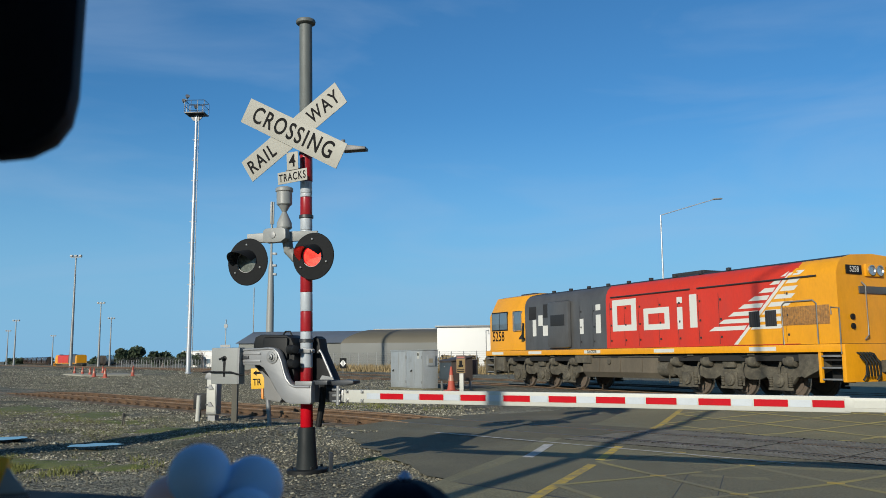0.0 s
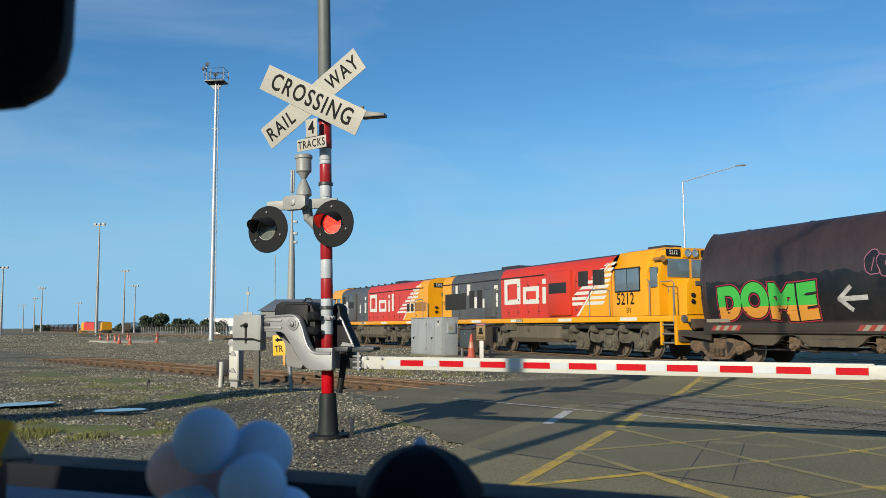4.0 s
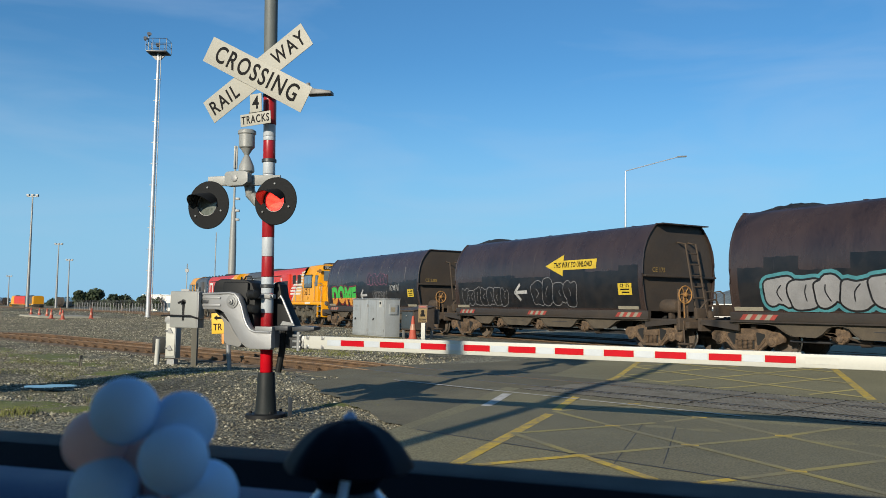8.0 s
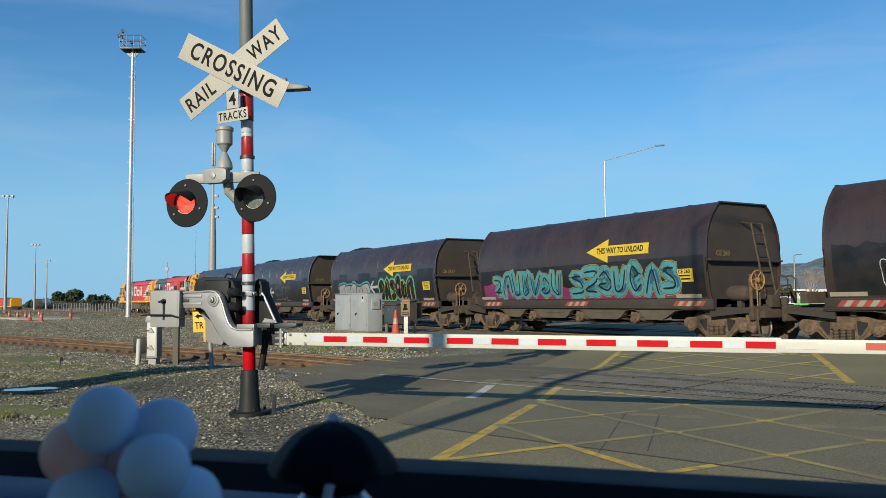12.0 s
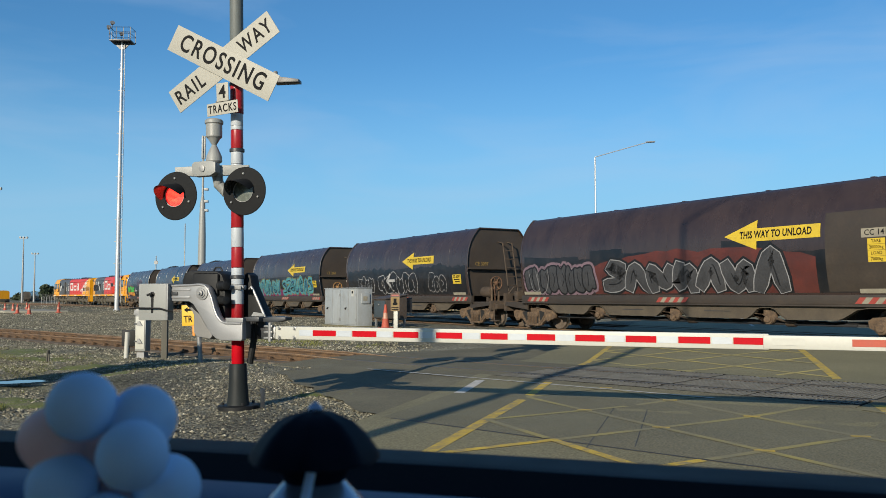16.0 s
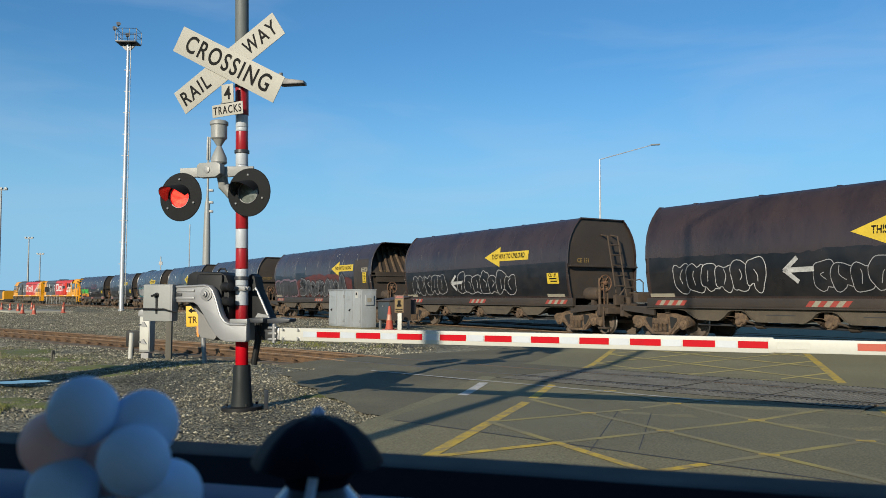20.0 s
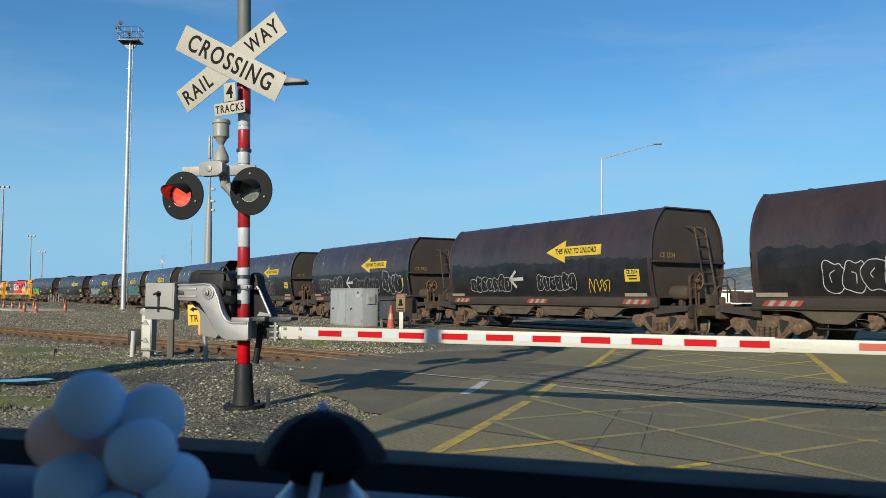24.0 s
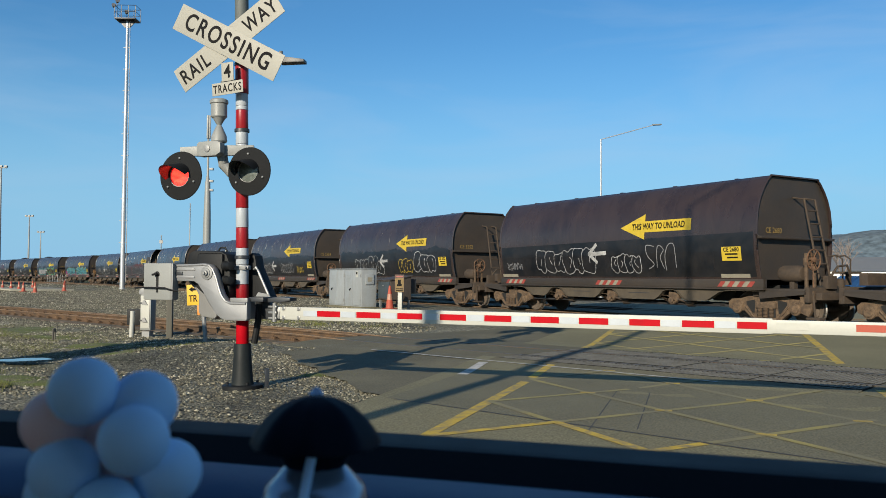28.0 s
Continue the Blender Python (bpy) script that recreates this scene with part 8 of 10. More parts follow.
def equipment_cabinet():
    a, b_ = Vector((-3.37, 31.1)), Vector((-1.93, 28.74))
    d = b_ - a
    ang = math.degrees(math.atan2(d.y, d.x))
    L, W, H = 2.62, 0.58, 1.38
    c = thing("equipment_cabinet", "pale grey twin-door steel signalling cabinet on a concrete plinth", "equipment cabinet", m=pose(a.x, a.y, g0(a.x, a.y), 0, 0, ang))
    b = bm_new()
    add_box(b, (-0.08, -0.08, -0.05), (L + 0.08, W + 0.08, 0.07), 0.015)
    part("plinth", b, M_APRON, c, "concrete plinth")
    b = bm_new()
    add_box(b, (0, 0, 0.07), (L, W, H), 0.012)
    part("cabinet_body", b, M_CABINET, c)
    b = bm_new()
    add_box(b, (-0.018, -0.03, H), (L + 0.018, W + 0.02, H + 0.028), 0.008)
    part("cabinet_roof", b, M_CABINET, c)
    for x0, x1 in ((0.04, L / 2 - 0.015), (L / 2 + 0.015, L - 0.04)):
        b = bm_new()
        add_box(b, (x0, -0.022, 0.11), (x1, -0.002, H - 0.04), 0.008)
        door = part("door", b, M_CABINET, c)
        b = bm_new()
        xm = x0 + (x1 - x0) * 0.48
        add_box(b, (xm, -0.034, 0.13), (xm + 0.06, -0.022, H - 0.06), 0.004)
        part("door_seam", b, M_CABINET, door, "overlapping door edge")
        b = bm_new()
        add_box(b, (x0 + 0.08, -0.026, 0.22), (x1 - 0.08, -0.0225, 0.25))
        for k in range(5):
            add_box(b, (x0 + 0.16, -0.030, 0.95 + 0.05 * k), (xm - 0.12, -0.0225, 0.965 + 0.05 * k))
        part("door_louvre", b, M_CABINET, door)
        for x in (x0 + 0.012, x1 - 0.036):
            for z in (0.28, 1.15):
                b = bm_new()
                add_tube(b, [(x + 0.012, -0.03, z - 0.05), (x + 0.012, -0.03, z + 0.05)], 0.014, 8)
                part("hinge", b, M_GALV_DULL, door)
        b = bm_new()
        hx = x0 + 0.22 if x0 < 1 else x0 + 0.42
        add_tube(b, [(hx, -0.05, 0.66), (hx + 0.10, -0.05, 0.70)], 0.016, 8)
        add_lathe(b, [(0.035, 0), (0.035, 0.02)], pose(hx, -0.022, 0.66, 90, 0, 0), 12)
        part("handle", b, M_BLACK, door, "black door handle")
    b = bm_new()
    add_box(b, (L - 0.42, -0.03, 1.10), (L - 0.24, -0.024, 1.32))
    part("notice", b, M_WHITE, c, "small white notice")
    b = bm_new()
    add_box(b, (L - 0.38, -0.034, 1.20), (L - 0.28, -0.031, 1.29))
    part("notice_mark", b, M_TEXT_BLACK, c)
    b = bm_new()
    add_box(b, (L, 0.14, 0.85), (L + 0.05, 0.46, 1.2), 0.01)
    part("meter_box", b, M_CABINET, c)
    b = bm_new()
    add_box(b, (L + 0.051, 0.20, 0.95), (L + 0.054, 0.36, 1.10))
    part("notice", b, M_CREAM_PLATE, c, "pale notice on the end")


equipment_cabinet()


def lineside_box():
    c = thing("lineside_box", "raised slate and brown steel box with sloping lid beside the cabinet", "equipment box", m=pose(-1.46, 29.2, g0(-1, 29), 0, 0, -58.6))
    b = bm_new()
    add_prism(b, [(0, 0.30), (0.82, 0.30), (0.82, 1.10), (0, 0.96)], 0.9, pose(0, 0, 0, 90, 0, 90), 0.012)
    part("box_body", b, M_BROWN_STEEL, c)
    b = bm_new()
    add_prism(b, [(-0.06, 0.955), (0.88, 1.115), (0.88, 1.145), (-0.06, 0.985)], 1.0, pose(-0.05, 0, 0, 90, 0, 90), 0.004)
    part("box_lid", b, M_BROWN_STEEL, c, "brown sloping lid")
    b = bm_new()
    add_box(b, (0.05, -0.02, 0.34), (0.85, -0.004, 0.92), 0.006)
    door = part("door", b, M_SLATE, c, "dark slate-blue door")
    b = bm_new()
    add_lathe(b, [(0.03, 0), (0.03, 0.02), (0.015, 0.03)], pose(0.42, -0.02, 0.78, 90, 0, 0), 10)
    part("latch", b, M_STEEL, door)
    b = bm_new()
    add_box(b, (0.904, 0.20, 0.62), (0.91, 0.42, 0.88))
    part("notice", b, M_WHITE, c, "small white notice")
    for x in (0.03, 0.80):
        for y in (0.03, 0.72):
            b = bm_new()
            add_box(b, (x, y, -0.05), (x + 0.07, y + 0.07, 0.31), 0.006)
            part("leg", b, M_GALV_DULL, c)
    b = bm_new()
    add_box(b, (0.45, 0.86, 0.50), (0.75, 1.12, 1.02), 0.015)
    part("side_case", b, M_DARK_STEEL, c)


lineside_box()


def traffic_cone(x, y, h=0.75, faded=False):
    c = thing("traffic_cone", "faded orange traffic cone with pale collar on gravel", "traffic cone", "traffic cones", m=pose(x, y, g0(x, y) + 0.01, 0, 0, random.uniform(0, 90)))
    b = bm_new()
    add_box(b, (-0.19, -0.19, 0), (0.19, 0.19, 0.045), 0.02)
    part("base", b, M_CONE, c)
    b = bm_new()
    add_lathe(b, [(0.15, 0.045), (0.135, 0.07), (0.035, h), (0.025, h + 0.005)], seg=20)
    part("cone_body", b, M_CONE, c)
    b = bm_new()
    r = lambda z: 0.135 + (0.035 - 0.135) * (z - 0.07) / (h - 0.07) + 0.003
    add_lathe(b, [(r(h * 0.42), h * 0.42), (r(h * 0.66), h * 0.66)], seg=20)
    part("collar", b, M_COLLAR, c, "faded reflective collar")
    return c


traffic_cone(-0.99, 27.7, 0.80)
for x, y in ((-35.4, 71.4), (-32.8, 67.5), (-28.0, 59.4), (-26.0, 56.8), (-26.3, 62.1), (-30.5, 64.0), (-35.0, 76.0), (-33.4, 79.0)):
    traffic_cone(x, y, 0.68)
b = bm_new()
add_box(b, (-4.6, -2.2, -0.05), (4.6, 2.2, 0.13), 0.03)
slab = tagged(part("concrete_slab", b, M_CONCRETE), "pale concrete slab ringed by cones", "concrete slab")
slab.matrix_basis = pose(-31.0, 67.0, g0(-30, 65), 0, 0, 125)


def warning_post(x, y):
    c = thing("warning_post", "white marker post with a brown warning plate", "warning post", m=pose(x, y, g0(x, y), 0, 0, -15))
    b = bm_new()
    add_box(b, (-0.07, -0.05, -0.05), (0.07, 0.05, 0.62), 0.01)
    part("post", b, M_WHITE, c)
    b = bm_new()
    add_box(b, (-0.17, -0.075, 0.60), (0.15, -0.05, 1.18), 0.006)
    plate_ = part("plate", b, M_BROWN, c, "dark brown and mustard warning plate")
    b = bm_new()
    add_box(b, (-0.155, -0.078, 0.615), (0.135, -0.0755, 1.06))
    face = part("plate_face", b, M_MUSTARD, plate_, "weathered mustard face")
    b = bm_new()
    add_box(b, (-0.06, -0.081, 0.86), (0.04, -0.0785, 1.01), 0.001)
    add_box(b, (-0.09, -0.081, 0.80), (0.07, -0.0785, 0.87), 0.001)
    part("symbol", b, M_TEXT_BLACK, face, "plain black symbol")
    for z in (0.64, 0.70):
        b = bm_new()
        add_box(b, (-0.13, -0.081, z), (0.11, -0.0785, z + 0.028))
        part("bar", b, M_TEXT_BLACK, face)
    b = bm_new()
    add_box(b, (-0.13, -0.078, 1.095), (0.11, -0.0755, 1.135))
    part("bar", b, M_OXIDE, plate_)


warning_post(-0.63, 27.2)


def near_posts():
    c = thing("timber_post", "weathered grey timber post in the gravel", "post", m=pose(-4.85, 16.3, g0(-4.85, 16.3)))
    b = bm_new()
    add_box(b, (-0.055, -0.05, -0.1), (0.055, 0.05, 0.80), 0.012)
    part("post", b, M_TIMBER, c)
    c = thing("white_post", "short white marker post", "post", m=pose(-5.62, 16.4, g0(-5.6, 16.4), 0, 2, 0))
    b = bm_new()
    add_tube(b, [(0, 0, -0.05), (0, 0, 0.50)], 0.045, 12)
    part("post", b, M_WHITE, c)
    c = thing("meter_box", "tall white steel box on a pedestal beside the near track", "meter box", m=pose(-5.37, 16.6, g0(-5.4, 16.6), 0, 0, -12))
    b = bm_new()
    add_box(b, (-0.115, -0.10, 0.12), (0.115, 0.10, 0.84), 0.02)
    part("box_body", b, M_GREY_PAINT, c)
    b = bm_new()
    add_box(b, (-0.095, -0.112, 0.16), (0.095, -0.101, 0.80), 0.004)
    part("door", b, M_WHITE, c)
    b = bm_new()
    add_prism(b, [(-0.15, 0.82), (0.12, 0.842), (0.10, 0.88), (-0.06, 0.97), (-0.14, 0.92)], 0.22, pose(0, 0.11, 0, 90, 0, 0), 0.02)
    part("box_hood", b, M_GALV_DULL, c)
    for z in (0.28, 0.62):
        b = bm_new()
        add_prism(b, [(-0.05, 0), (0.06, 0.0), (0.0, 0.09), (-0.04, 0.09)], 0.025, pose(0.0, -0.113, z, 90, 0, 0))
        part("latch", b, M_GALV_DULL, c)
        b = bm_new()
        add_box(b, (-0.125, -0.125, z + 0.02), (-0.02, -0.113, z + 0.05))
        part("hasp", b, M_DARK_STEEL, c)
    b = bm_new()
    add_box(b, (-0.08, -0.08, -0.05), (0.08, 0.08, 0.1))
    part("pedestal", b, M_GALV_DULL, c)
    c = thing("cable_box", "small black cable box behind the white post", "equipment box", m=pose(-5.78, 16.95, g0(-5.6, 16.7)))
    b = bm_new()
    add_box(b, (-0.10, -0.08, 0.20), (0.20, 0.08, 0.52), 0.015)
    part("box_body", b, M_BLACK, c)
    b = bm_new()
    add_box(b, (-0.03, -0.03, -0.05), (0.03, 0.03, 0.2))
    part("leg", b, M_BLACK, c)
    c = thing("steel_stake", "leaning galvanised steel stake in the gravel", "stake", m=pose(-3.82, 15.0, g0(-3.8, 15), 0, -5, 0))
    b = bm_new()
    add_tube(b, [(0, 0, -0.1), (0, 0, 0.55)], 0.04, 10)
    part("stake", b, M_GALV_DULL, c)
    c = thing("rail_stake", "short rusty rail offcut standing in the weeds", "stake", m=pose(-6.6, 15.2, g0(-6.6, 15.2), 0, 4, 60))
    b = bm_new()
    add_box(b, (-0.03, -0.012, -0.05), (0.03, 0.012, 0.23), 0.004)
    add_box(b, (-0.006, -0.04, -0.05), (0.006, 0.04, 0.16), 0.003)
    part("stake", b, M_TIMBER, c)
    c = thing("anchor_bracket", "small grey steel angle beside the signal pole", "bracket", m=pose(-1.62, 8.95, 0.0, 0, 0, 20))
    b = bm_new()
    add_box(b, (-0.02, -0.02, -0.05), (0.02, 0.02, 0.19), 0.004)
    part("angle", b, M_DARK_STEEL, c)
    # yellow sign behind the gate
    c = thing("road_sign", "yellow road sign with black arrow and letters on orange post", "road sign", m=pose(-6.63, 25.3, g0(-6.63, 25.3), 0, -3, -10) @ Matrix.Scale(1.2, 4))
    b = bm_new()
    add_box(b, (-0.06, -0.02, -0.05), (0.0, 0.02, 0.34), 0.006)
    part("post", b, M_ORANGE, c)
    b = bm_new()
    add_box(b, (-0.32, -0.035, 0.27), (0.30, -0.022, 0.79), 0.006)
    s = part("sign_sheet", b, M_YELLOW_SIGN, c)
    b = bm_new()
    merge(b, text_mesh("TR", 0.24, 0.8, 0.002), pose(-0.155, -0.038, 0.43, 90, 0, 0))
    part("lettering", b, M_TEXT_BLACK, s)
    b = bm_new()
    add_prism(b, [(-0.26, 0.67), (-0.16, 0.60), (-0.16, 0.64), (0.15, 0.64), (0.15, 0.70), (-0.16, 0.70), (-0.16, 0.74)], 0.003, pose(0, -0.035, 0, 90, 0, 0))
    part("arrow", b, M_TEXT_BLACK, s)


near_posts()


def yard_tower(x, y, h, r=0.20, label="tall galvanised yard light tower with railed platform"):
    """Steel pole with rungs, a railed platform and floodlights on top."""
    z = g0(x, y)
    c = thing("light_tower", label, "light tower", "yard light towers", m=pose(x, y, z, 0, 0, 0))
    b = bm_new()
    add_lathe(b, [(r * 1.2, 0), (r * 1.2, 0.1), (r * 0.95, 0.15), (r * 0.55, h)], seg=18)
    part("pole", b, M_PALE_STEEL, c)
    b = bm_new()
    add_tube(b, [(r + 0.12, -0.1, 0.6), (r * 0.62 + 0.12, -0.1, h)], 0.03, 6)
    part("cable_ladder", b, M_GALV_DULL, c)
    k = 2.0
    while k < h - 1:
        b = bm_new()
        rr = r + (r * 0.62 - r) * k / h + 0.13
        add_box(b, (-rr, -0.03, k), (rr, 0.03, k + 0.05))
        part("rung", b, M_GALV_DULL, c)
        k += 1.75
    b = bm_new()
    add_box(b, (-0.84, -0.62, h), (0.84, 0.62, h + 0.10), 0.02)
    add_prism(b, [(-0.7, h), (0.7, h), (0.2, h - 0.55), (-0.2, h - 0.55)], 0.1, pose(0, 0.05, 0, 90, 0, 0))
    part("platform", b, M_DARK_STEEL, c, "grey service platform")
    for xx in (-0.84, -0.28, 0.28, 0.84):
        for yy in (-0.62, 0.62):
            b = bm_new()
            add_tube(b, [(xx, yy, h + 0.1), (xx, yy, h + 1.1)], 0.025, 6)
            part("rail_post", b, M_DARK_STEEL, c)
    for zz in (0.6, 1.1):
        b = bm_new()
        add_tube(b, [(-0.84, -0.62, h + zz), (0.84, -0.62, h + zz), (0.84, 0.62, h + zz), (-0.84, 0.62, h + zz), (-0.84, -0.62, h + zz)], 0.025, 6)
        part("guard_rail", b, M_DARK_STEEL, c)
    for xx, yy, zz in ((-1.0, -0.4, 1.0), (-0.75, -0.3, 1.4), (0.0, -0.3, 0.5)):
        b = bm_new()
        add_lathe(b, [(0.09, 0), (0.18, 0.2), (0.185, 0.25)], Matrix.Translation((xx, yy, h + zz)) @ pose(0, 0, 0, 60, 0, 30), 14)
        part("floodlight", b, M_STEEL, c)
    b = bm_new()
    add_tube(b, [(-0.75, -0.3, h + 0.1), (-0.75, -0.3, h + 1.4)], 0.03, 6)
    part("lamp_post", b, M_GALV_DULL, c)
    return c


yard_tower(-23.8, 67.0, 21.7)


def slim_mast(x, y, h, heads=3):
    """A far light mast: tapered pole and a ring of lamps."""
    c = thing("light_mast", "slim grey yard light mast with lamp ring", "light mast", "far light masts", m=pose(x, y, g0(x, y)))
    b = bm_new()
    add_lathe(b, [(0.38, 0), (0.14, h)], seg=10)
    part("pole", b, M_GALV_DULL, c)
    b = bm_new()
    add_box(b, (-1.2, -0.15, h), (1.2, 0.15, h + 0.15))
    part("lamp_bar", b, M_GALV_DULL, c)
    for k in range(heads):
        b = bm_new()
        xx = -1.0 + 2.0 * k / max(1, heads - 1)
        add_box(b, (xx - 0.28, -0.3, h + 0.15), (xx + 0.28, 0.3, h + 0.6), 0.05)
        part("lamp", b, M_GALV_DULL, c)


for x, y, h in ((-90.2, 180, 24.8), (-121.3, 260, 19.9), (-135.8, 300, 17.0), (-124.9, 200, 16.8), (-208.4, 300, 13.0), (-238.4, 400, 12.7), (-221.0, 380, 15.7), (-171.7, 300, 16.5), (-199.3, 380, 13.2)):
    slim_mast(x, y, h)


def cell_mast():
    c = thing("antenna_mast", "pale grey telecom mast with antenna cylinder", "antenna mast", m=pose(-28.15, 110, 0))
    b = bm_new()
    add_lathe(b, [(0.56, 0), (0.47, 9), (0.34, 13.5), (0.15, 14.5), (0.13, 19.8)], seg=18)
    part("pole", b, M_GREY_PAINT, c)
    b = bm_new()
    for a in range(3):
        add_box(b, (0.16 * math.cos(a * 2.1) - 0.12, 0.16 * math.sin(a * 2.1) - 0.12, 19.4), (0.16 * math.cos(a * 2.1) + 0.12, 0.16 * math.sin(a * 2.1) + 0.12, 22.5), 0.04)
    part("antenna", b, M_GREY_PAINT, c)
    for z in (12.4, 13.6, 15.2, 17.2):
        b = bm_new()
        add_box(b, (0.2, -0.2, z), (0.75, 0.2, z + 0.3), 0.03)
        part("relay_unit", b, M_GALV_DULL, c)
    c = thing("radio_mast", "thin guyed radio mast", "radio mast", m=pose(-32.6, 118, 0))
    b = bm_new()
    add_tube(b, [(0, 0, 0), (0, 0, 11.5)], 0.07, 6)
    part("pole", b, M_GALV_DULL, c)
    c = thing("radio_mast", "thin grey radio mast with small dishes", "radio mast", m=pose(-46.5, 150, 0))
    b = bm_new()
    add_tube(b, [(0, 0, 0), (0, 0, 8.5)], 0.09, 6)
    add_box(b, (-0.9, -0.1, 3.4), (0.9, 0.1, 3.9))
    add_box(b, (-0.3, -0.1, 7.0), (0.3, 0.1, 7.6))
    part("pole", b, M_GALV_DULL, c)


cell_mast()


def street_lamp(x, y, h, ax, ay, rise, name_label, z=None, mat=None, thin=1.0):
    """Galvanised street lamp with a sloping outreach arm and flat lantern."""
    c = thing("street_lamp", name_label, "street lamp", "street lamps", m=pose(x, y, g0(x, y) if z is None else z))
    b = bm_new()
    add_lathe(b, [(0.12 * thin, 0), (0.11 * thin, 0.5), (0.06 * thin, h)], seg=12)
    part("pole", b, mat or M_STEEL, c)
    b = bm_new()
    pts = [(ax * t, ay * t, h + rise * t) for t in (0, 0.05, 0.5, 1.0)]
    add_tube(b, pts, 0.038 * thin, 8)
    part("arm", b, mat or M_STEEL, c)
    b = bm_new()
    d = Vector((ax, ay, rise)).normalized()
    ang = math.degrees(math.atan2(ay, ax))
    add_box(b, (-0.1, -0.11, -0.04), (0.5, 0.11, 0.045), 0.03, Matrix.Translation((ax, ay, h + rise)) @ pose(0, 0, 0, 0, -4, ang))
    part("lantern", b, M_GALV_DULL, c)


street_lamp(11.43, 52.0, 10.05, 3.5, 0.4, 1.05, "pale galvanised street lamp beyond the train", mat=M_PALE_STEEL, thin=0.75)
street_lamp(40.5, 90.0, 6.0, 0.5, 0.2, 0.1, "short galvanised street lamp far off")
street_lamp(50.0, 120.0, 4.6, -3.4, 0.0, 0.3, "galvanised street lamp far off")
# the lamp whose shadow lies over the road and climbs the wagons
street_lamp(-4.35, -0.85, 12.0, 2.7, -0.95, 0.94, "galvanised street lamp beside the car")


# ---- fences, buildings, trees, hills ----
def chain_fence(p, q, n, h=1.8):
    c = thing("wire_fence", "grey wire fence of steel posts along the yard", "wire fence", kind="structure")
    first = None
    for k in range(n + 1):
        x, y = p[0] + (q[0] - p[0]) * k / n, p[1] + (q[1] - p[1]) * k / n
        if first is None:
            b = bm_new()
            add_tube(b, [(0, 0, -0.1), (0, 0, h)], 0.04, 6)
            first = part("post", b, M_GALV_DULL, c)
            first.matrix_basis = pose(x, y, g0(x, y))
        else:
            share("post", first, c, pose(x, y, g0(x, y)))
    for z in [0.15 + 0.16 * k for k in range(11)]:
        b = bm_new()
        add_tube(b, [(p[0], p[1], g0(*p) + z), (q[0], q[1], g0(*q) + z)], 0.009, 4)
        part("wire", b, M_GALV_DULL, c)


chain_fence((-22, 96), (4, 62), 24)
chain_fence((-55, 124), (-31, 108), 46, 1.4)


def building(name, label, x, y, w, d, h, turn, wall, roof, kind="flat", windows=(), ridge=1.2):
    """A building in the distance: walls, roof with overhang, windows set in."""
    c = thing(name, label, "building", m=pose(x, y, g0(x, y), 0, 0, turn))
    b = bm_new()
    add_box(b, (0, 0, -0.3), (w, d, h), 0.02)
    part("wall", b, wall, c)
    b = bm_new()
    if kind == "gable":
        add_prism(b, [(-0.3, h), (d + 0.3, h), (d / 2, h + ridge)], w + 0.6, pose(-0.3, 0, 0, 90, 0, 90))
    elif kind == "barrel":
        arc = [(d / 2 - d / 2 * math.cos(math.pi * k / 12), h + ridge * math.sin(math.pi * k / 12)) for k in range(13)]
        add_prism(b, arc, w, pose(0, 0, 0, 90, 0, 90))
        # the roof's end is rounded back towards its crown
        for v in b.verts:
            if v.co.x < 0.01:
                v.co.x += 2.6 * ((v.co.z - h) / ridge) ** 1.6
    else:
        add_box(b, (-0.2, -0.2, h), (w + 0.2, d + 0.2, h + 0.18), 0.03)
    part("roof", b, roof, c)
    for x0, x1, z0, z1 in windows:
        b = bm_new()
        add_box(b, (x0, -0.05, z0), (x1, 0.03, z1))
        win = part("window", b, M_WHITE_WALL, c)
        b = bm_new()
        add_box(b, (x0 + 0.06, -0.06, z0 + 0.06), (x1 - 0.06, -0.045, z1 - 0.06))
        part("pane", b, M_GLASS, win)
    return c


building("warehouse", "long grey clad warehouse with metal roof behind the yard", -28.5, 97, 14.0, 12, 3.1, -4, M_WALL_DARK, M_ROOF_GREY, "gable", ridge=1.55)
building("warehouse", "grey-green warehouse with curved olive roof behind the fence", -15.7, 93, 12.0, 10, 2.95, -4, M_WALL_DARK, M_ROOF_OLIVE, "barrel", ridge=1.65)
building("warehouse", "white clad warehouse with grey roof edge", -4.6, 88, 5.9, 12, 4.45, -4, M_WHITE_WALL, M_ROOF_GREY, "flat")
building("warehouse", "further warehouse with grey ribbed roof", -13.2, 104, 14.6, 12, 4.75, -4, M_WHITE_WALL, M_ROOF_GREY, "flat")
building("storage_tank_shed", "white panelled shed beside the warehouse", 1.4, 87, 8.0, 10, 3.6, -4, M_WHITE_WALL, M_ROOF_GREY, "flat")
building("depot", "low white flat-roofed depot building", -80.4, 222, 12.0, 9, 4.2, -6, M_WHITE_WALL, M_WHITE_WALL, "flat", [(0.4, 4.4, 1.7, 3.0), (6.0, 8.0, 0.9, 2.2)])
building("depot", "low white office with rooftop units", -160.5, 462, 16, 12, 4.4, 0, M_WHITE_WALL, M_ROOF_GREY, "flat", [(1, 3, 1, 2), (5, 7, 1, 2)])
building("depot", "pale low building at the far end of the yard", -306.0, 405, 34, 10, 3.0, 0, M_CREAM_PLATE, M_ROOF_GREY, "gable", [(1, 4, 1.4, 2.6), (5, 8, 1.4, 2.6), (9, 12, 1.4, 2.6)], ridge=0.7)
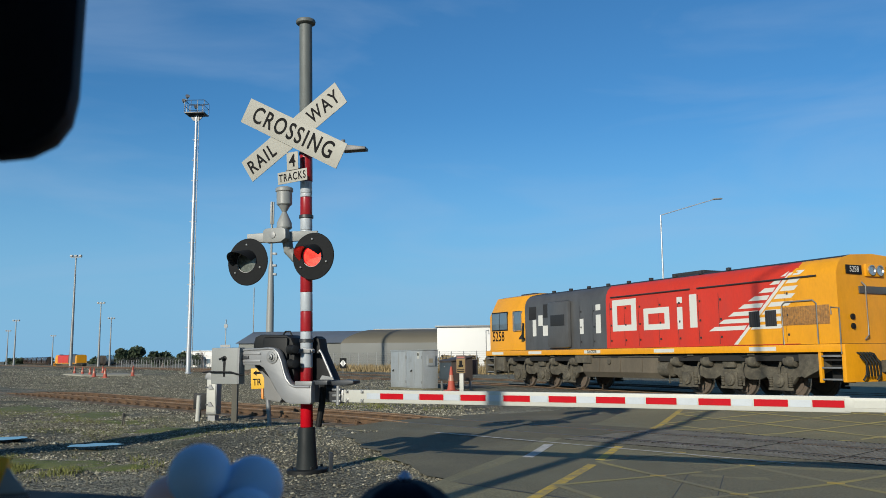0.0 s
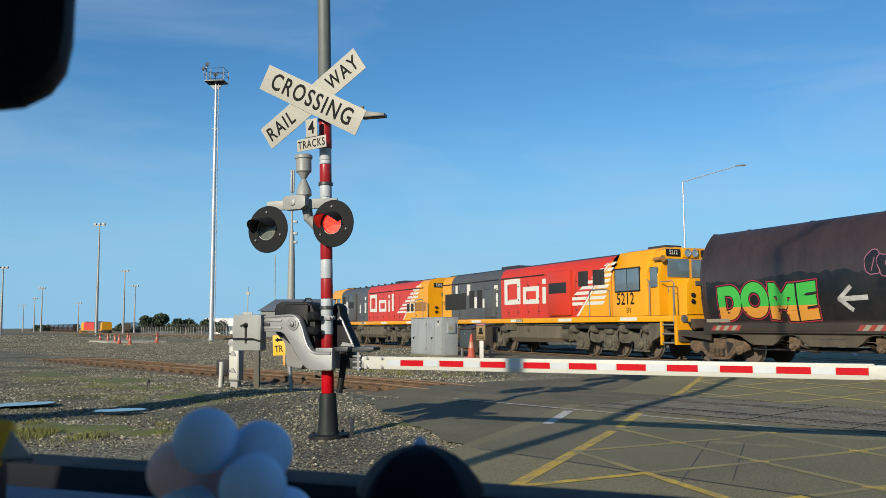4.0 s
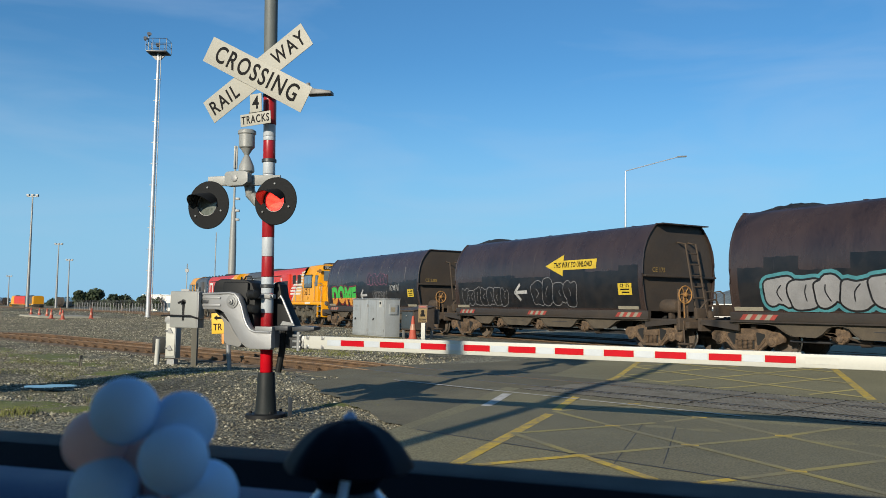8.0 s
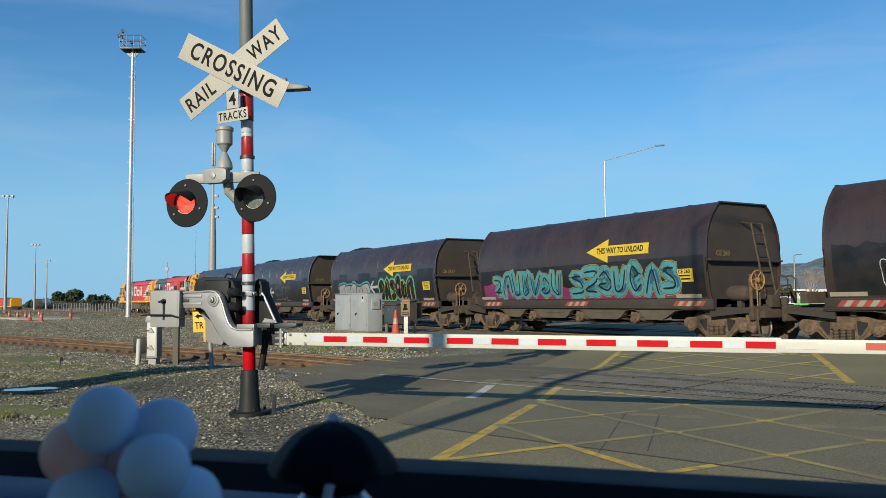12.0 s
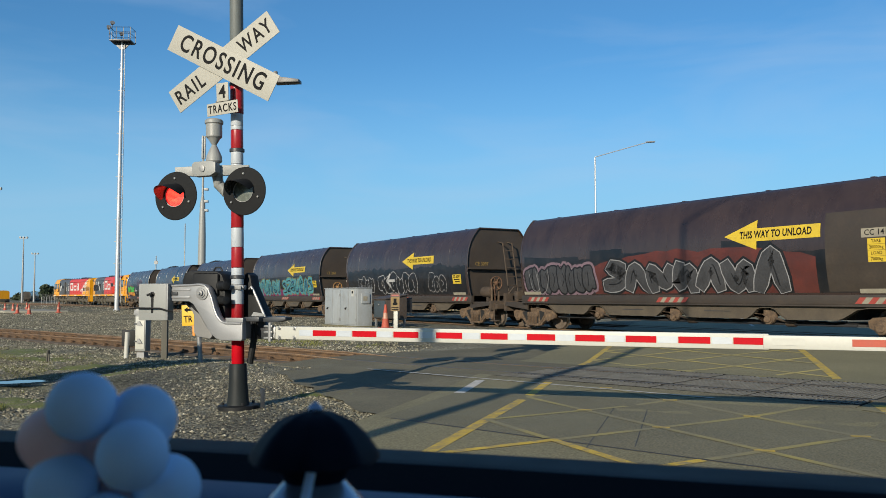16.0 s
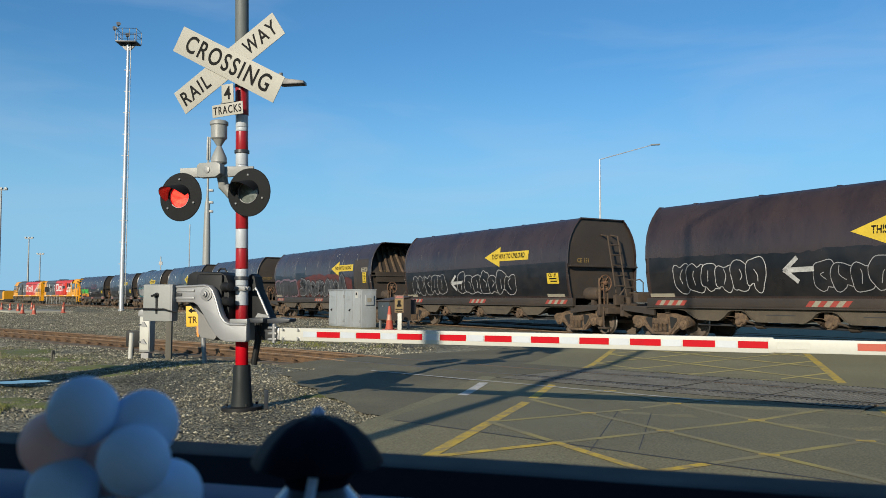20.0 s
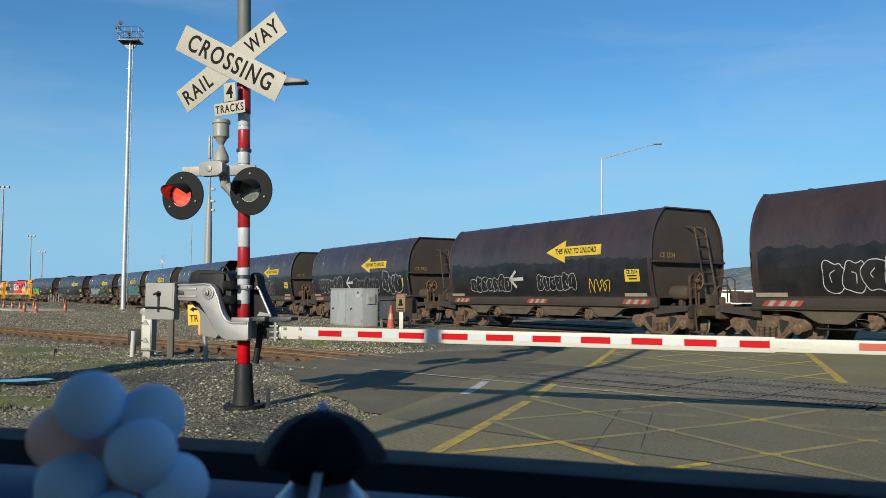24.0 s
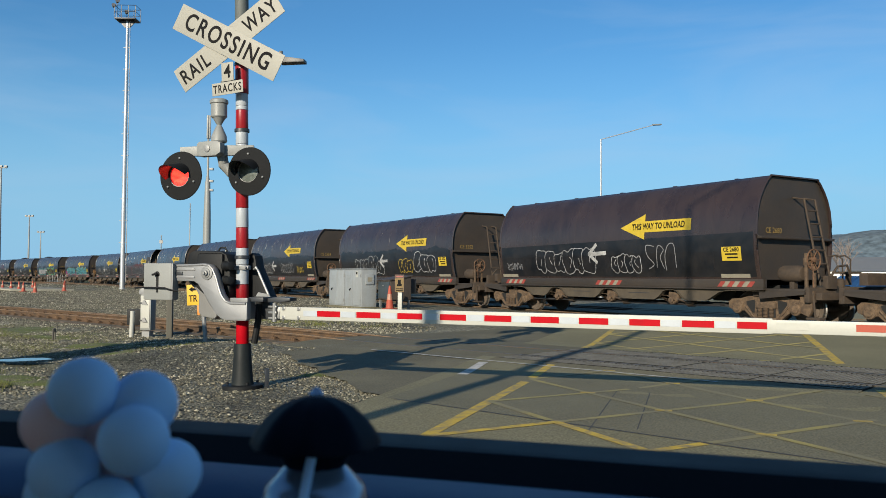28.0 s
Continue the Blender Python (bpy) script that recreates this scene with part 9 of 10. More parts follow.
building("depot", "pale two-storey office far across the yard", -269.0, 400, 13, 8, 4.0, 0, M_CREAM_PLATE, M_ROOF_GREY, "gable", [(1, 3, 2.6, 3.6), (5, 7, 2.6, 3.6)], ridge=0.9)
building("house", "grey gabled building beyond the road", 56, 122, 26, 12, 2.6, -20, M_WHITE_WALL, M_ROOF_GREY, "gable", [(3, 5, 0.9, 1.9), (9, 11, 0.9, 1.9)], ridge=2.2)
building("shop", "long low white building beyond the road", 44, 150, 30, 10, 2.6, -10, M_WHITE_WALL, M_WHITE_WALL, "flat", [(3, 9, 0.8, 1.9), (14, 20, 0.8, 1.9)])


def arrow_board(x, y):
    """Black board with a white double arrow on a thin post."""
    c = thing("arrow_board", "black marker board with a white double arrow before the fence", "marker board", m=pose(x, y, g0(x, y)))
    b = bm_new()
    add_tube(b, [(0, 0, -0.05), (0, 0, 0.5)], 0.03, 8)
    part("post", b, M_GALV_DULL, c)
    b = bm_new()
    add_box(b, (-0.27, -0.03, 0.45), (0.27, -0.005, 1.27), 0.01)
    sheet_ = part("board", b, M_MATT_BLACK, c)
    for sg in (1, -1):
        b = bm_new()
        add_prism(b, [(sg * 0.03, 0.60), (sg * 0.24, 0.86), (sg * 0.03, 1.12)][::sg], 0.006, pose(0, -0.031, 0, 90, 0, 0))
        part("arrow", b, M_WHITE_WALL, sheet_)


arrow_board(-10.95, 66.0)


def leaf_crown(rng, blobs, count, size, mat, parent):
    """Many small leaf clumps through a lumpy crown, uneven at the edge and with gaps."""
    vs, fs = [], []
    for cx, cy, cz, r in blobs:
        for _ in range(count):
            d = Vector((rng.gauss(0, 1), rng.gauss(0, 1), rng.gauss(0, 1))).normalized() * r * rng.uniform(0.55, 1.05)
            p = Vector((cx, cy, cz)) + Vector((d.x, d.y, d.z * 0.85))
            n = Vector((rng.gauss(0, 1), rng.gauss(0, 1), rng.gauss(0, 1))).normalized()
            u = n.orthogonal().normalized() * size * rng.uniform(0.5, 1.3)
            v = n.cross(u).normalized() * size * rng.uniform(0.4, 0.9)
            k = len(vs)
            vs += [p - u, p + v, p + u, p - v]
            fs.append((k, k + 1, k + 2, k + 3))
    me = bpy.data.meshes.new("crown")
    me.from_pydata([tuple(v) for v in vs], [], fs)
    me.materials.append(mat)
    o = new("crown", me)
    o.parent = parent
    tagged(o, kind="stuff")
    return o


def leafy_tree(x, y, h, w, seed, mat, label, count=420, size=0.35):
    rng = random.Random(seed)
    t = thing("tree", label, "tree", "trees", m=pose(x, y, g0(x, y)))
    b = bm_new()
    add_tube(b, [(0, 0, -0.1), (0.05 * w, 0, h * 0.25), (0, 0.04 * w, h * 0.55)], [0.05 * w + 0.05, 0.035 * w + 0.03, 0.02 * w + 0.01], 8)
    for k in range(5):
        a = rng.uniform(0, 6.28)
        add_tube(b, [(0.03 * w, 0, h * 0.28), (math.cos(a) * w * 0.25, math.sin(a) * w * 0.25, h * 0.6)], [0.02 * w + 0.02, 0.01 * w + 0.01], 6)
    part("trunk", b, M_BARK, t)
    blobs = [(rng.uniform(-0.34, 0.34) * w, rng.uniform(-0.34, 0.34) * w, h * rng.uniform(0.35, 0.78), w * rng.uniform(0.16, 0.26)) for _ in range(11)]
    leaf_crown(rng, blobs, count, size, mat, t)


def bare_tree(x, y, h, seed, label):
    rng = random.Random(seed)
    t = thing("tree", label, "tree", "bare trees", m=pose(x, y, g0(x, y)))
    b = bm_new()

    def grow(p, d, ln, r, depth):
        q = p + d * ln
        add_tube(b, [p, q], [r, r * 0.65], 5 if depth < 3 else 4, caps=False)
        if depth < 6:
            for _ in range(3 if depth < 4 else 2):
                nd = (d + Vector((rng.uniform(-0.6, 0.6), rng.uniform(-0.6, 0.6), rng.uniform(-0.1, 0.5)))).normalized()
                grow(q, nd, ln * rng.uniform(0.62, 0.82), r * 0.62, depth + 1)

    grow(Vector((0, 0, -0.1)), Vector((0, 0, 1)), h * 0.27, h * 0.022, 0)
    part("branch_work", b, M_BARK, t)


leafy_tree(-93.6, 220, 5.6, 7.0, 3, M_LEAF, "round dark evergreen tree at the yard's edge", 420, 0.4)
leafy_tree(-84.5, 218, 3.9, 6.5, 4, M_LEAF, "low dark shrubs at the yard's edge", 260, 0.4)
leafy_tree(-78.0, 222, 3.6, 7.0, 5, M_LEAF, "low dark shrubs beside the depot", 260, 0.4)
leafy_tree(-34.0, 45.5, 3.4, 2.2, 6, M_LEAF, "small dark conifer in the yard", 200, 0.16)
bare_tree(-72, 214, 4.8, 8, "bare brown winter tree near the depot")
bare_tree(36.2, 70, 5.4, 9, "bare pale winter tree beyond the road")
bare_tree(34.6, 74, 4.6, 10, "bare pale winter tree beyond the road")
leafy_tree(32.9, 60, 1.9, 2.6, 11, M_LEAF_LIGHT, "yellow-green clipped bush beside the road", 420, 0.12)
leafy_tree(44.0, 100, 2.8, 3.2, 12, M_LEAF, "dark green tree beside the road", 380, 0.16)
for i in range(16):
    rng = random.Random(40 + i)
    leafy_tree(-300 + i * 16 + rng.uniform(-5, 5), 430 + rng.uniform(-20, 40), rng.uniform(2.0, 3.2), rng.uniform(8, 14), 60 + i, M_LEAF, "far dark tree line behind the yard", 110, 0.8)
for i in range(7):
    leafy_tree(-8 + i * 2.3, 84 - i * 0.6, 1.5, 1.8, 90 + i, M_DRY_GRASS, "dry shrub along the warehouse fence", 90, 0.16)


def dry_grass(p, q, width, count, h, mat, seed, label):
    """A strip of grass blades along a fence or in the gravel."""
    rng = random.Random(seed)
    vs, fs = [], []
    for _ in range(count):
        t = rng.random()
        x = p[0] + (q[0] - p[0]) * t + rng.gauss(0, width)
        y = p[1] + (q[1] - p[1]) * t + rng.gauss(0, width)
        if h < 0.1 and noise.noise((x * 1.4, y * 0.9, seed)) < 0.02:
            continue
        z = rough_ground(x, y) - 0.01
        hh = h * rng.uniform(0.4, 1.2)
        a = rng.uniform(0, 6.28)
        dx, dy = math.cos(a) * hh * 0.07, math.sin(a) * hh * 0.07
        lx, ly = rng.gauss(0, 0.35) * hh, rng.gauss(0, 0.35) * hh
        k = len(vs)
        vs += [(x - dx, y - dy, z), (x + dx, y + dy, z), (x + lx, y + ly, z + hh)]
        fs.append((k, k + 1, k + 2))
    me = bpy.data.meshes.new("grass")
    me.from_pydata(vs, [], fs)
    me.materials.append(mat)
    return tagged(new("grass", me), label, "grass", kind="stuff")


dry_grass((-20, 92), (2, 62), 0.8, 5000, 0.7, M_DRY_GRASS, 1, "dry tan grass along the warehouse fence")
dry_grass((-7.5, 14.2), (-3.2, 13.6), 0.8, 9000, 0.05, M_GRASS, 2, "short green weeds in the gravel")
dry_grass((-8.5, 10.2), (-4.2, 9.3), 0.35, 26000, 0.07, M_GRASS, 3, "damp green grass beside the puddles")
dry_grass((-11, 19.5), (-6.5, 15.2), 0.6, 14000, 0.05, M_GRASS, 4, "thin weeds beside the near track")
dry_grass((-1.5, 9.6), (-0.9, 10.4), 0.25, 500, 0.05, M_GRASS, 5, "small weeds at the pole's foot")
dry_grass((-4.5, 22.5), (-1.0, 19.5), 0.5, 2500, 0.09, M_GRASS, 6, "weeds beyond the near track")


M_MOSS = material("yellow-green moss and weeds", (0.125, 0.150, 0.024), 0.95, var=0.45, scale=2.5, fine=45, bump=0.02, second=(0.15, 0.138, 0.09), amount=0.88, mid=0.55, soft=0.10)


def moss_mat(cx, cy, rx, ry, turn, seed):
    """A ragged mat of moss and small weeds that follows the gravel."""
    rng = random.Random(seed)
    vs, fs = [], []
    rings, seg = 7, 44
    edge = [1 + 0.45 * noise.noise((2.2 * math.cos(2 * math.pi * k / seg), 2.2 * math.sin(2 * math.pi * k / seg), seed * 3.1)) + rng.uniform(-0.12, 0.12) for k in range(seg)]
    for i in range(rings + 1):
        for k in range(seg):
            a, q = 2 * math.pi * k / seg, edge[k] * i / rings
            x, y = rx * q * math.cos(a), ry * q * math.sin(a)
            x, y = cx + x * math.cos(turn) - y * math.sin(turn), cy + x * math.sin(turn) + y * math.cos(turn)
            vs.append((x, y, rough_ground(x, y) + 0.030 * (1 - (i / rings) ** 2) - 0.004 + 0.012 * noise.noise((x * 6, y * 6, 1))))
    for i in range(rings):
        for k in range(seg):
            fs.append((i * seg + k, i * seg + (k + 1) % seg, (i + 1) * seg + (k + 1) % seg, (i + 1) * seg + k))
    me = bpy.data.meshes.new("moss")
    me.from_pydata(vs, [], fs)
    me.materials.append(M_MOSS)
    for f in me.polygons:
        f.use_smooth = True
    tagged(new("moss", me), "yellow-green moss mat in the gravel", "moss", kind="stuff")


for i, (cx, cy, rx, ry, turn) in enumerate(((-5.2, 9.7, 1.15, 0.42, 2.9), (-4.2, 9.3, 0.5, 0.25, 0.2), (-6.9, 10.4, 0.9, 0.4, 2.8), (-8.6, 18.2, 1.3, 0.9, 2.3), (-7.2, 16.2, 1.0, 0.5, 2.3), (-5.5, 14.3, 0.7, 0.35, 0.6),
                                             (-10.4, 15.2, 1.6, 0.8, 2.6), (-11.5, 20.5, 1.4, 0.8, 2.2), (-1.2, 10.2, 0.35, 0.2, 0.8), (-4.6, 12.9, 0.5, 0.25, 0.9))):
    moss_mat(cx, cy, rx, ry, turn, i + 1)


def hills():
    """Bush-covered hills on the horizon beyond the road, with haze mixed into their colour."""
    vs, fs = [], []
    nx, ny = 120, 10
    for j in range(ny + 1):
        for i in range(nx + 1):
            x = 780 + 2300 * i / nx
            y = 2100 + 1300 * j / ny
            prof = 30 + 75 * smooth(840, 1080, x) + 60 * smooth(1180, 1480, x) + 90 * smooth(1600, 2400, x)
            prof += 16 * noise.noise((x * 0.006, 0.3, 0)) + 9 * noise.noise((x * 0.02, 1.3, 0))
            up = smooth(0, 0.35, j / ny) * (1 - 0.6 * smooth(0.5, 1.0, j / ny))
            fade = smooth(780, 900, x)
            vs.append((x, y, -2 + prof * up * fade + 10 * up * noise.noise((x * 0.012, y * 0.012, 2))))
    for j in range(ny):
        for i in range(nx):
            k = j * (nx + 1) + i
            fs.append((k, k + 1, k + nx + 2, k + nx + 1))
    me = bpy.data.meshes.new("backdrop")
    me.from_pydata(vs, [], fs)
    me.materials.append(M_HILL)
    tagged(new("backdrop", me), "bush and pasture hills on the horizon, tinted blue as if hazy", "hills", kind="structure")


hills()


def trade_sign(x, y):
    c = thing("trade_sign", "white trade sign with green band on posts beyond the road", "sign board", m=pose(x, y, g0(x, y), 0, 0, -18))
    for xx in (-1.2, 1.2):
        b = bm_new()
        add_tube(b, [(xx, 0, -0.1), (xx, 0, 1.9)], 0.05, 8)
        part("post", b, M_GALV_DULL, c)
    b = bm_new()
    add_box(b, (-1.6, -0.03, 0.55), (1.6, 0.03, 2.1), 0.01)
    sheet_ = part("sign_sheet", b, M_WHITE, c)
    b = bm_new()
    add_box(b, (-1.5, -0.036, 0.65), (1.5, -0.032, 1.25))
    part("green_band", b, M_TAG_GREEN, sheet_)
    b = bm_new()
    merge(b, text_mesh("WELDING", 0.62, 0.85, 0.002), pose(0, -0.035, 1.66, 90, 0, 0))
    part("lettering", b, M_TEXT_BLACK, sheet_)


trade_sign(35.3, 75.0)


def parked_car(x, y, turn, paint):
    c = thing("parked_car", "dark blue parked hatchback beyond the road", "car", m=pose(x, y, g0(x, y) + 0.02, 0, 0, turn))
    b = bm_new()
    add_prism(b, [(-2.0, 0.35), (2.0, 0.35), (2.05, 0.75), (1.2, 0.9), (0.6, 1.42), (-1.2, 1.45), (-1.9, 1.0), (-2.05, 0.7)], 1.65, pose(0, 0.82, 0, 90, 0, 0), 0.06)
    part("body", b, paint, c)
    for xx in ((-1.25, -0.2), (-0.1, 0.75)):
        b = bm_new()
        add_box(b, (xx[0], -0.85, 0.95), (xx[1], -0.82, 1.32), 0.02)
        part("side_window", b, M_GLASS, c)
    for xx in (-1.3, 1.3):
        for yy in (-0.78, 0.78):
            b = bm_new()
            add_lathe(b, [(0.2, -0.1), (0.31, -0.1), (0.31, 0.1), (0.2, 0.1)], pose(xx, yy, 0.31, 90, 0, 0), 18)
            wheel = part("wheel", b, M_BLACK_RUBBER, c)
            b = bm_new()
            add_lathe(b, [(0.2, -0.105), (0.1, -0.09), (0.05, -0.11)], pose(xx, yy, 0.31, 90, 0, 0), 14)
            part("rim", b, M_STEEL, wheel)


M_CAR_BLUE = material("metallic blue car paint", (0.02, 0.07, 0.19), 0.25, 0.3, coat=0.5)
M_CAR_WHITE = material("white car paint", (0.7, 0.7, 0.7), 0.25, coat=0.5)
parked_car(25.0, 45.5, 12, M_CAR_BLUE)
parked_car(36.5, 82.0, 5, M_CAR_WHITE)

# stabled train far across the yard: copies stand still on their own track
far_loco = copy_thing(LOCO_B, pose(-114.5, 228, -0.80, 0, 0, -43))
far_loco["label"] = "red and yellow locomotive stabled far across the yard"
for k in range(6):
    w = copy_thing(PLAIN_WAGON, pose(-212.0 - 8.85 * k, 400.0 + 11.5 * k, -0.78, 0, 0, 127.6))
    w["label"] = "dark hopper wagon stabled far across the yard"
for k in range(4):
    w = copy_thing(PLAIN_WAGON, pose(-145.1 - 4.5 * k, 319.8 + 13.8 * k, -0.78, 0, 0, 108))
    w["label"] = "dark hopper wagon stabled far across the yard"
far_pile = thing("sleeper_stack", "long low stack of dark sleepers in the yard", "sleeper stack", m=pose(-84, 128, g0(-84, 128), 0, 0, -58))
for k in range(6):
    b = bm_new()
    add_box(b, (-9 + 3.2 * k, -1.2, 0), (-6 + 3.2 * k, 1.2, 0.55), 0.05)
    part("sleeper_bundle", b, M_SLEEPER, far_pile)

# unseen hut added beside the road user to cast a shadow across the verge
hut = thing("unseen_shade_hut", "plain grey unseen hut added to shade the verge", "equipment hut", m=pose(-7.75, 8.2, g0(-7.7, 8.2), 0, 0, -26.7))
b = bm_new()
add_box(b, (-0.5, -0.8, -0.05), (0.5, 0.8, 2.55), 0.02)
part("wall", b, M_CABINET, hut)
b = bm_new()
add_prism(b, [(-0.58, 2.555), (0.58, 2.555), (0.58, 2.63), (0.05, 2.80), (-0.58, 2.63)], 1.8, pose(0, 0.9, 0, 90, 0, 0), 0.01)
part("roof", b, M_GALV_DULL, hut)
b = bm_new()
add_box(b, (-0.38, 0.801, 0.05), (0.38, 0.83, 2.05), 0.008)
part("door", b, M_GREY_PAINT, hut)

# ---- puddles and loose stones ----
def puddle(cx, cy, rx, ry, turn, seed):
    rng = random.Random(seed)
    b = bm_new()
    vs = []
    for k in range(26):
        a = 2 * math.pi * k / 26
        r = 1 + 0.22 * math.sin(2 * a + rng.uniform(0, 1)) + rng.uniform(-0.12, 0.12)
        x, y = rx * r * math.cos(a), ry * r * math.sin(a)
        t = radians(turn)
        vs.append(b.verts.new((cx + x * math.cos(t) - y * math.sin(t), cy + x * math.sin(t) + y * math.cos(t), 0.028)))
    b.faces.new(vs)
    tagged(part("puddle", b, M_WATER), "still rain puddle reflecting the sky", "puddle", "puddles", "structure")


puddle(-7.35, 12.25, 0.46, 0.36, 25, 1)
puddle(-5.36, 11.42, 0.30, 0.26, 8, 2)


def loose_stones():
    """Broken stone scattered over the verge, denser near the pole's foot and the track."""
    rng = random.Random(11)
    base = []
    for k in range(6):
        pts = []
        for v in [(-1, 0, 0), (1, 0, 0), (0, -1, 0), (0, 1, 0), (0, 0, 1), (0.5, 0.6, 0.5), (-0.6, 0.5, 0.5), (0.4, -0.6, 0.6), (-0.5, -0.5, 0.4)]:
            pts.append(Vector(v) * rng.uniform(0.75, 1.2))
        b = bmesh.new()
        for p in pts + [Vector((0, 0, -0.4))]:
            b.verts.new(p)
        bmesh.ops.convex_hull(b, input=b.verts)
        b.verts.index_update()
        base.append(([v.co.copy() for v in b.verts], [[v.index for v in f.verts] for f in b.faces]))
        b.free()
    vs, fs = [], []

    def drop(x, y, s):
        k = len(vs)
        pts, faces = rng.choice(base)
        a = rng.uniform(0, 6.28)
        z = rough_ground(x, y)
        for p in pts:
            vs.append((x + (p.x * math.cos(a) - p.y * math.sin(a)) * s, y + (p.x * math.sin(a) + p.y * math.cos(a)) * s, z + p.z * s * 0.75 + s * 0.1))
        for f in faces:
            fs.append([i + k for i in f])

    n = 0
    while n < 36000:
        x, y = rng.uniform(-12.0, 0.4), rng.uniform(4.5, 20.0)
        m = MX * x + MY * y
        r = RX * x + RY * y
        if m > -3.2 or (r > 10.6 and m > -6.0):
            continue
        dens = 0.15 + 0.85 * smooth(-0.1, 0.3, noise.noise((x * 0.6, y * 0.6, 3)))
        if rng.random() > dens:
            continue
        drop(x, y, rng.choice((0.006, 0.007, 0.008, 0.010, 0.012, 0.016, 0.024)) * rng.uniform(0.75, 1.15) * (1 + 0.05 * max(0, y - 11)))
        n += 1
    n = 0
    while n < 13000:
        s, d = rng.uniform(12.6, 30), rng.gauss(0, 1.0)
        if abs(abs(d) - 0.5) < 0.14:
            continue
        p = on_near(s, A_CENTRE + d)
        drop(p.x, p.y, rng.uniform(0.012, 0.026))
        n += 1
    # stones of the open yard away from the road
    n = 0
    while n < 26000:
        y = 9 + 30 * rng.random() ** 1.3
        x = rng.uniform(-0.80 * y - 2, -0.18 * y)
        if abs(BX * x + BY * y - A_CENTRE) < 1.5 or MX * x + MY * y > -6.4 or noise.noise((x * 0.4, y * 0.4, 9)) < -0.22:
            continue
        drop(x, y, rng.uniform(0.010, 0.026) * (0.7 + 0.02 * y))
        n += 1
    # coarser stones over the yard beyond the near track
    n = 0
    while n < 36000:
        y = 13 + 52 * rng.random() ** 1.6
        x = rng.uniform(-0.82 * y - 3, -0.02 * y)
        if BX * x + BY * y < A_CENTRE + 1.9 or NX * x + NY * y > 15.5 or MX * x + MY * y > -6.2:
            continue
        drop(x, y, rng.uniform(0.013, 0.028) * (0.8 + 0.014 * y))
        n += 1
    # lumpy rubble of the far yard
    n = 0
    while n < 7000:
        y = 55 + 150 * rng.random() ** 1.5
        x = rng.uniform(-0.66 * y, -0.18 * y)
        if NX * x + NY * y > 15.0:
            continue
        drop(x, y, rng.uniform(0.03, 0.055) * y / 55)
        n += 1
    # gravel strewn over the seal's ragged edge
    n = 0
    while n < 2600:
        t = rng.random()
        p = on_road(-6.3 + 3.7 * t + rng.gauss(0, 0.25), 11.3 - 4.3 * t + rng.gauss(0, 0.3))
        drop(p.x, p.y, rng.uniform(0.006, 0.018))
        n += 1
    # grit on the road shoulder
    n = 0
    while n < 700:
        m, r = rng.uniform(-4.6, -2.7), rng.uniform(5.5, 12)
        p = on_road(m, r)
        drop(p.x, p.y, rng.uniform(0.006, 0.016))
        n += 1
    me = bpy.data.meshes.new("loose_stones")
    me.from_pydata(vs, [], fs)
    me.materials.append(M_STONE_PILE)
    tagged(new("loose_stones", me), "loose grey-brown broken stones on the verge", "stones", kind="stuff")


def island_stone():
    m = bpy.data.materials.new("broken stone")
    m.use_nodes = True
    n, l = m.node_tree.nodes, m.node_tree.links
    g = n.new("ShaderNodeNewGeometry")
    r = n.new("ShaderNodeValToRGB")
    cols = [(0.040, 0.037, 0.026), (0.100, 0.093, 0.066), (0.185, 0.172, 0.122), (0.42, 0.395, 0.30)]
    while len(r.color_ramp.elements) < 4:
        r.color_ramp.elements.new(0.5)
    for i, c in enumerate(cols):
        r.color_ramp.elements[i].position = (0.0, 0.35, 0.75, 1.0)[i]
        r.color_ramp.elements[i].color = (*c, 1)
    l.new(g.outputs["Random Per Island"], r.inputs[0])
    tc, no, mr, mx = n.new("ShaderNodeTexCoord"), n.new("ShaderNodeTexNoise"), n.new("ShaderNodeMapRange"), n.new("ShaderNodeMix")
    no.inputs["Scale"].default_value, no.inputs["Detail"].default_value = 0.55, 6
    mr.inputs["From Min"].default_value, mr.inputs["From Max"].default_value = 0.42, 0.62
    mx.data_type = "RGBA"
    mx.inputs["B"].default_value = (0.075, 0.068, 0.046, 1)
    mr.inputs["To Max"].default_value = 0.45
    l.new(tc.outputs["Object"], no.inputs["Vector"])
    l.new(no.outputs["Fac"], mr.inputs[0])
    l.new(mr.outputs[0], mx.inputs["Factor"])
    l.new(r.outputs[0], mx.inputs["A"])
    l.new(mx.outputs["Result"], n["Principled BSDF"].inputs["Base Color"])
    n["Principled BSDF"].inputs["Roughness"].default_value = 0.9
    return m


M_STONE_PILE = island_stone()
loose_stones()


# ---- the car that the camera sits in: x across to the right, y ahead, z up, turned with the road ----
CAR = pose(0, 0, 0, 0, 0, -19.6)


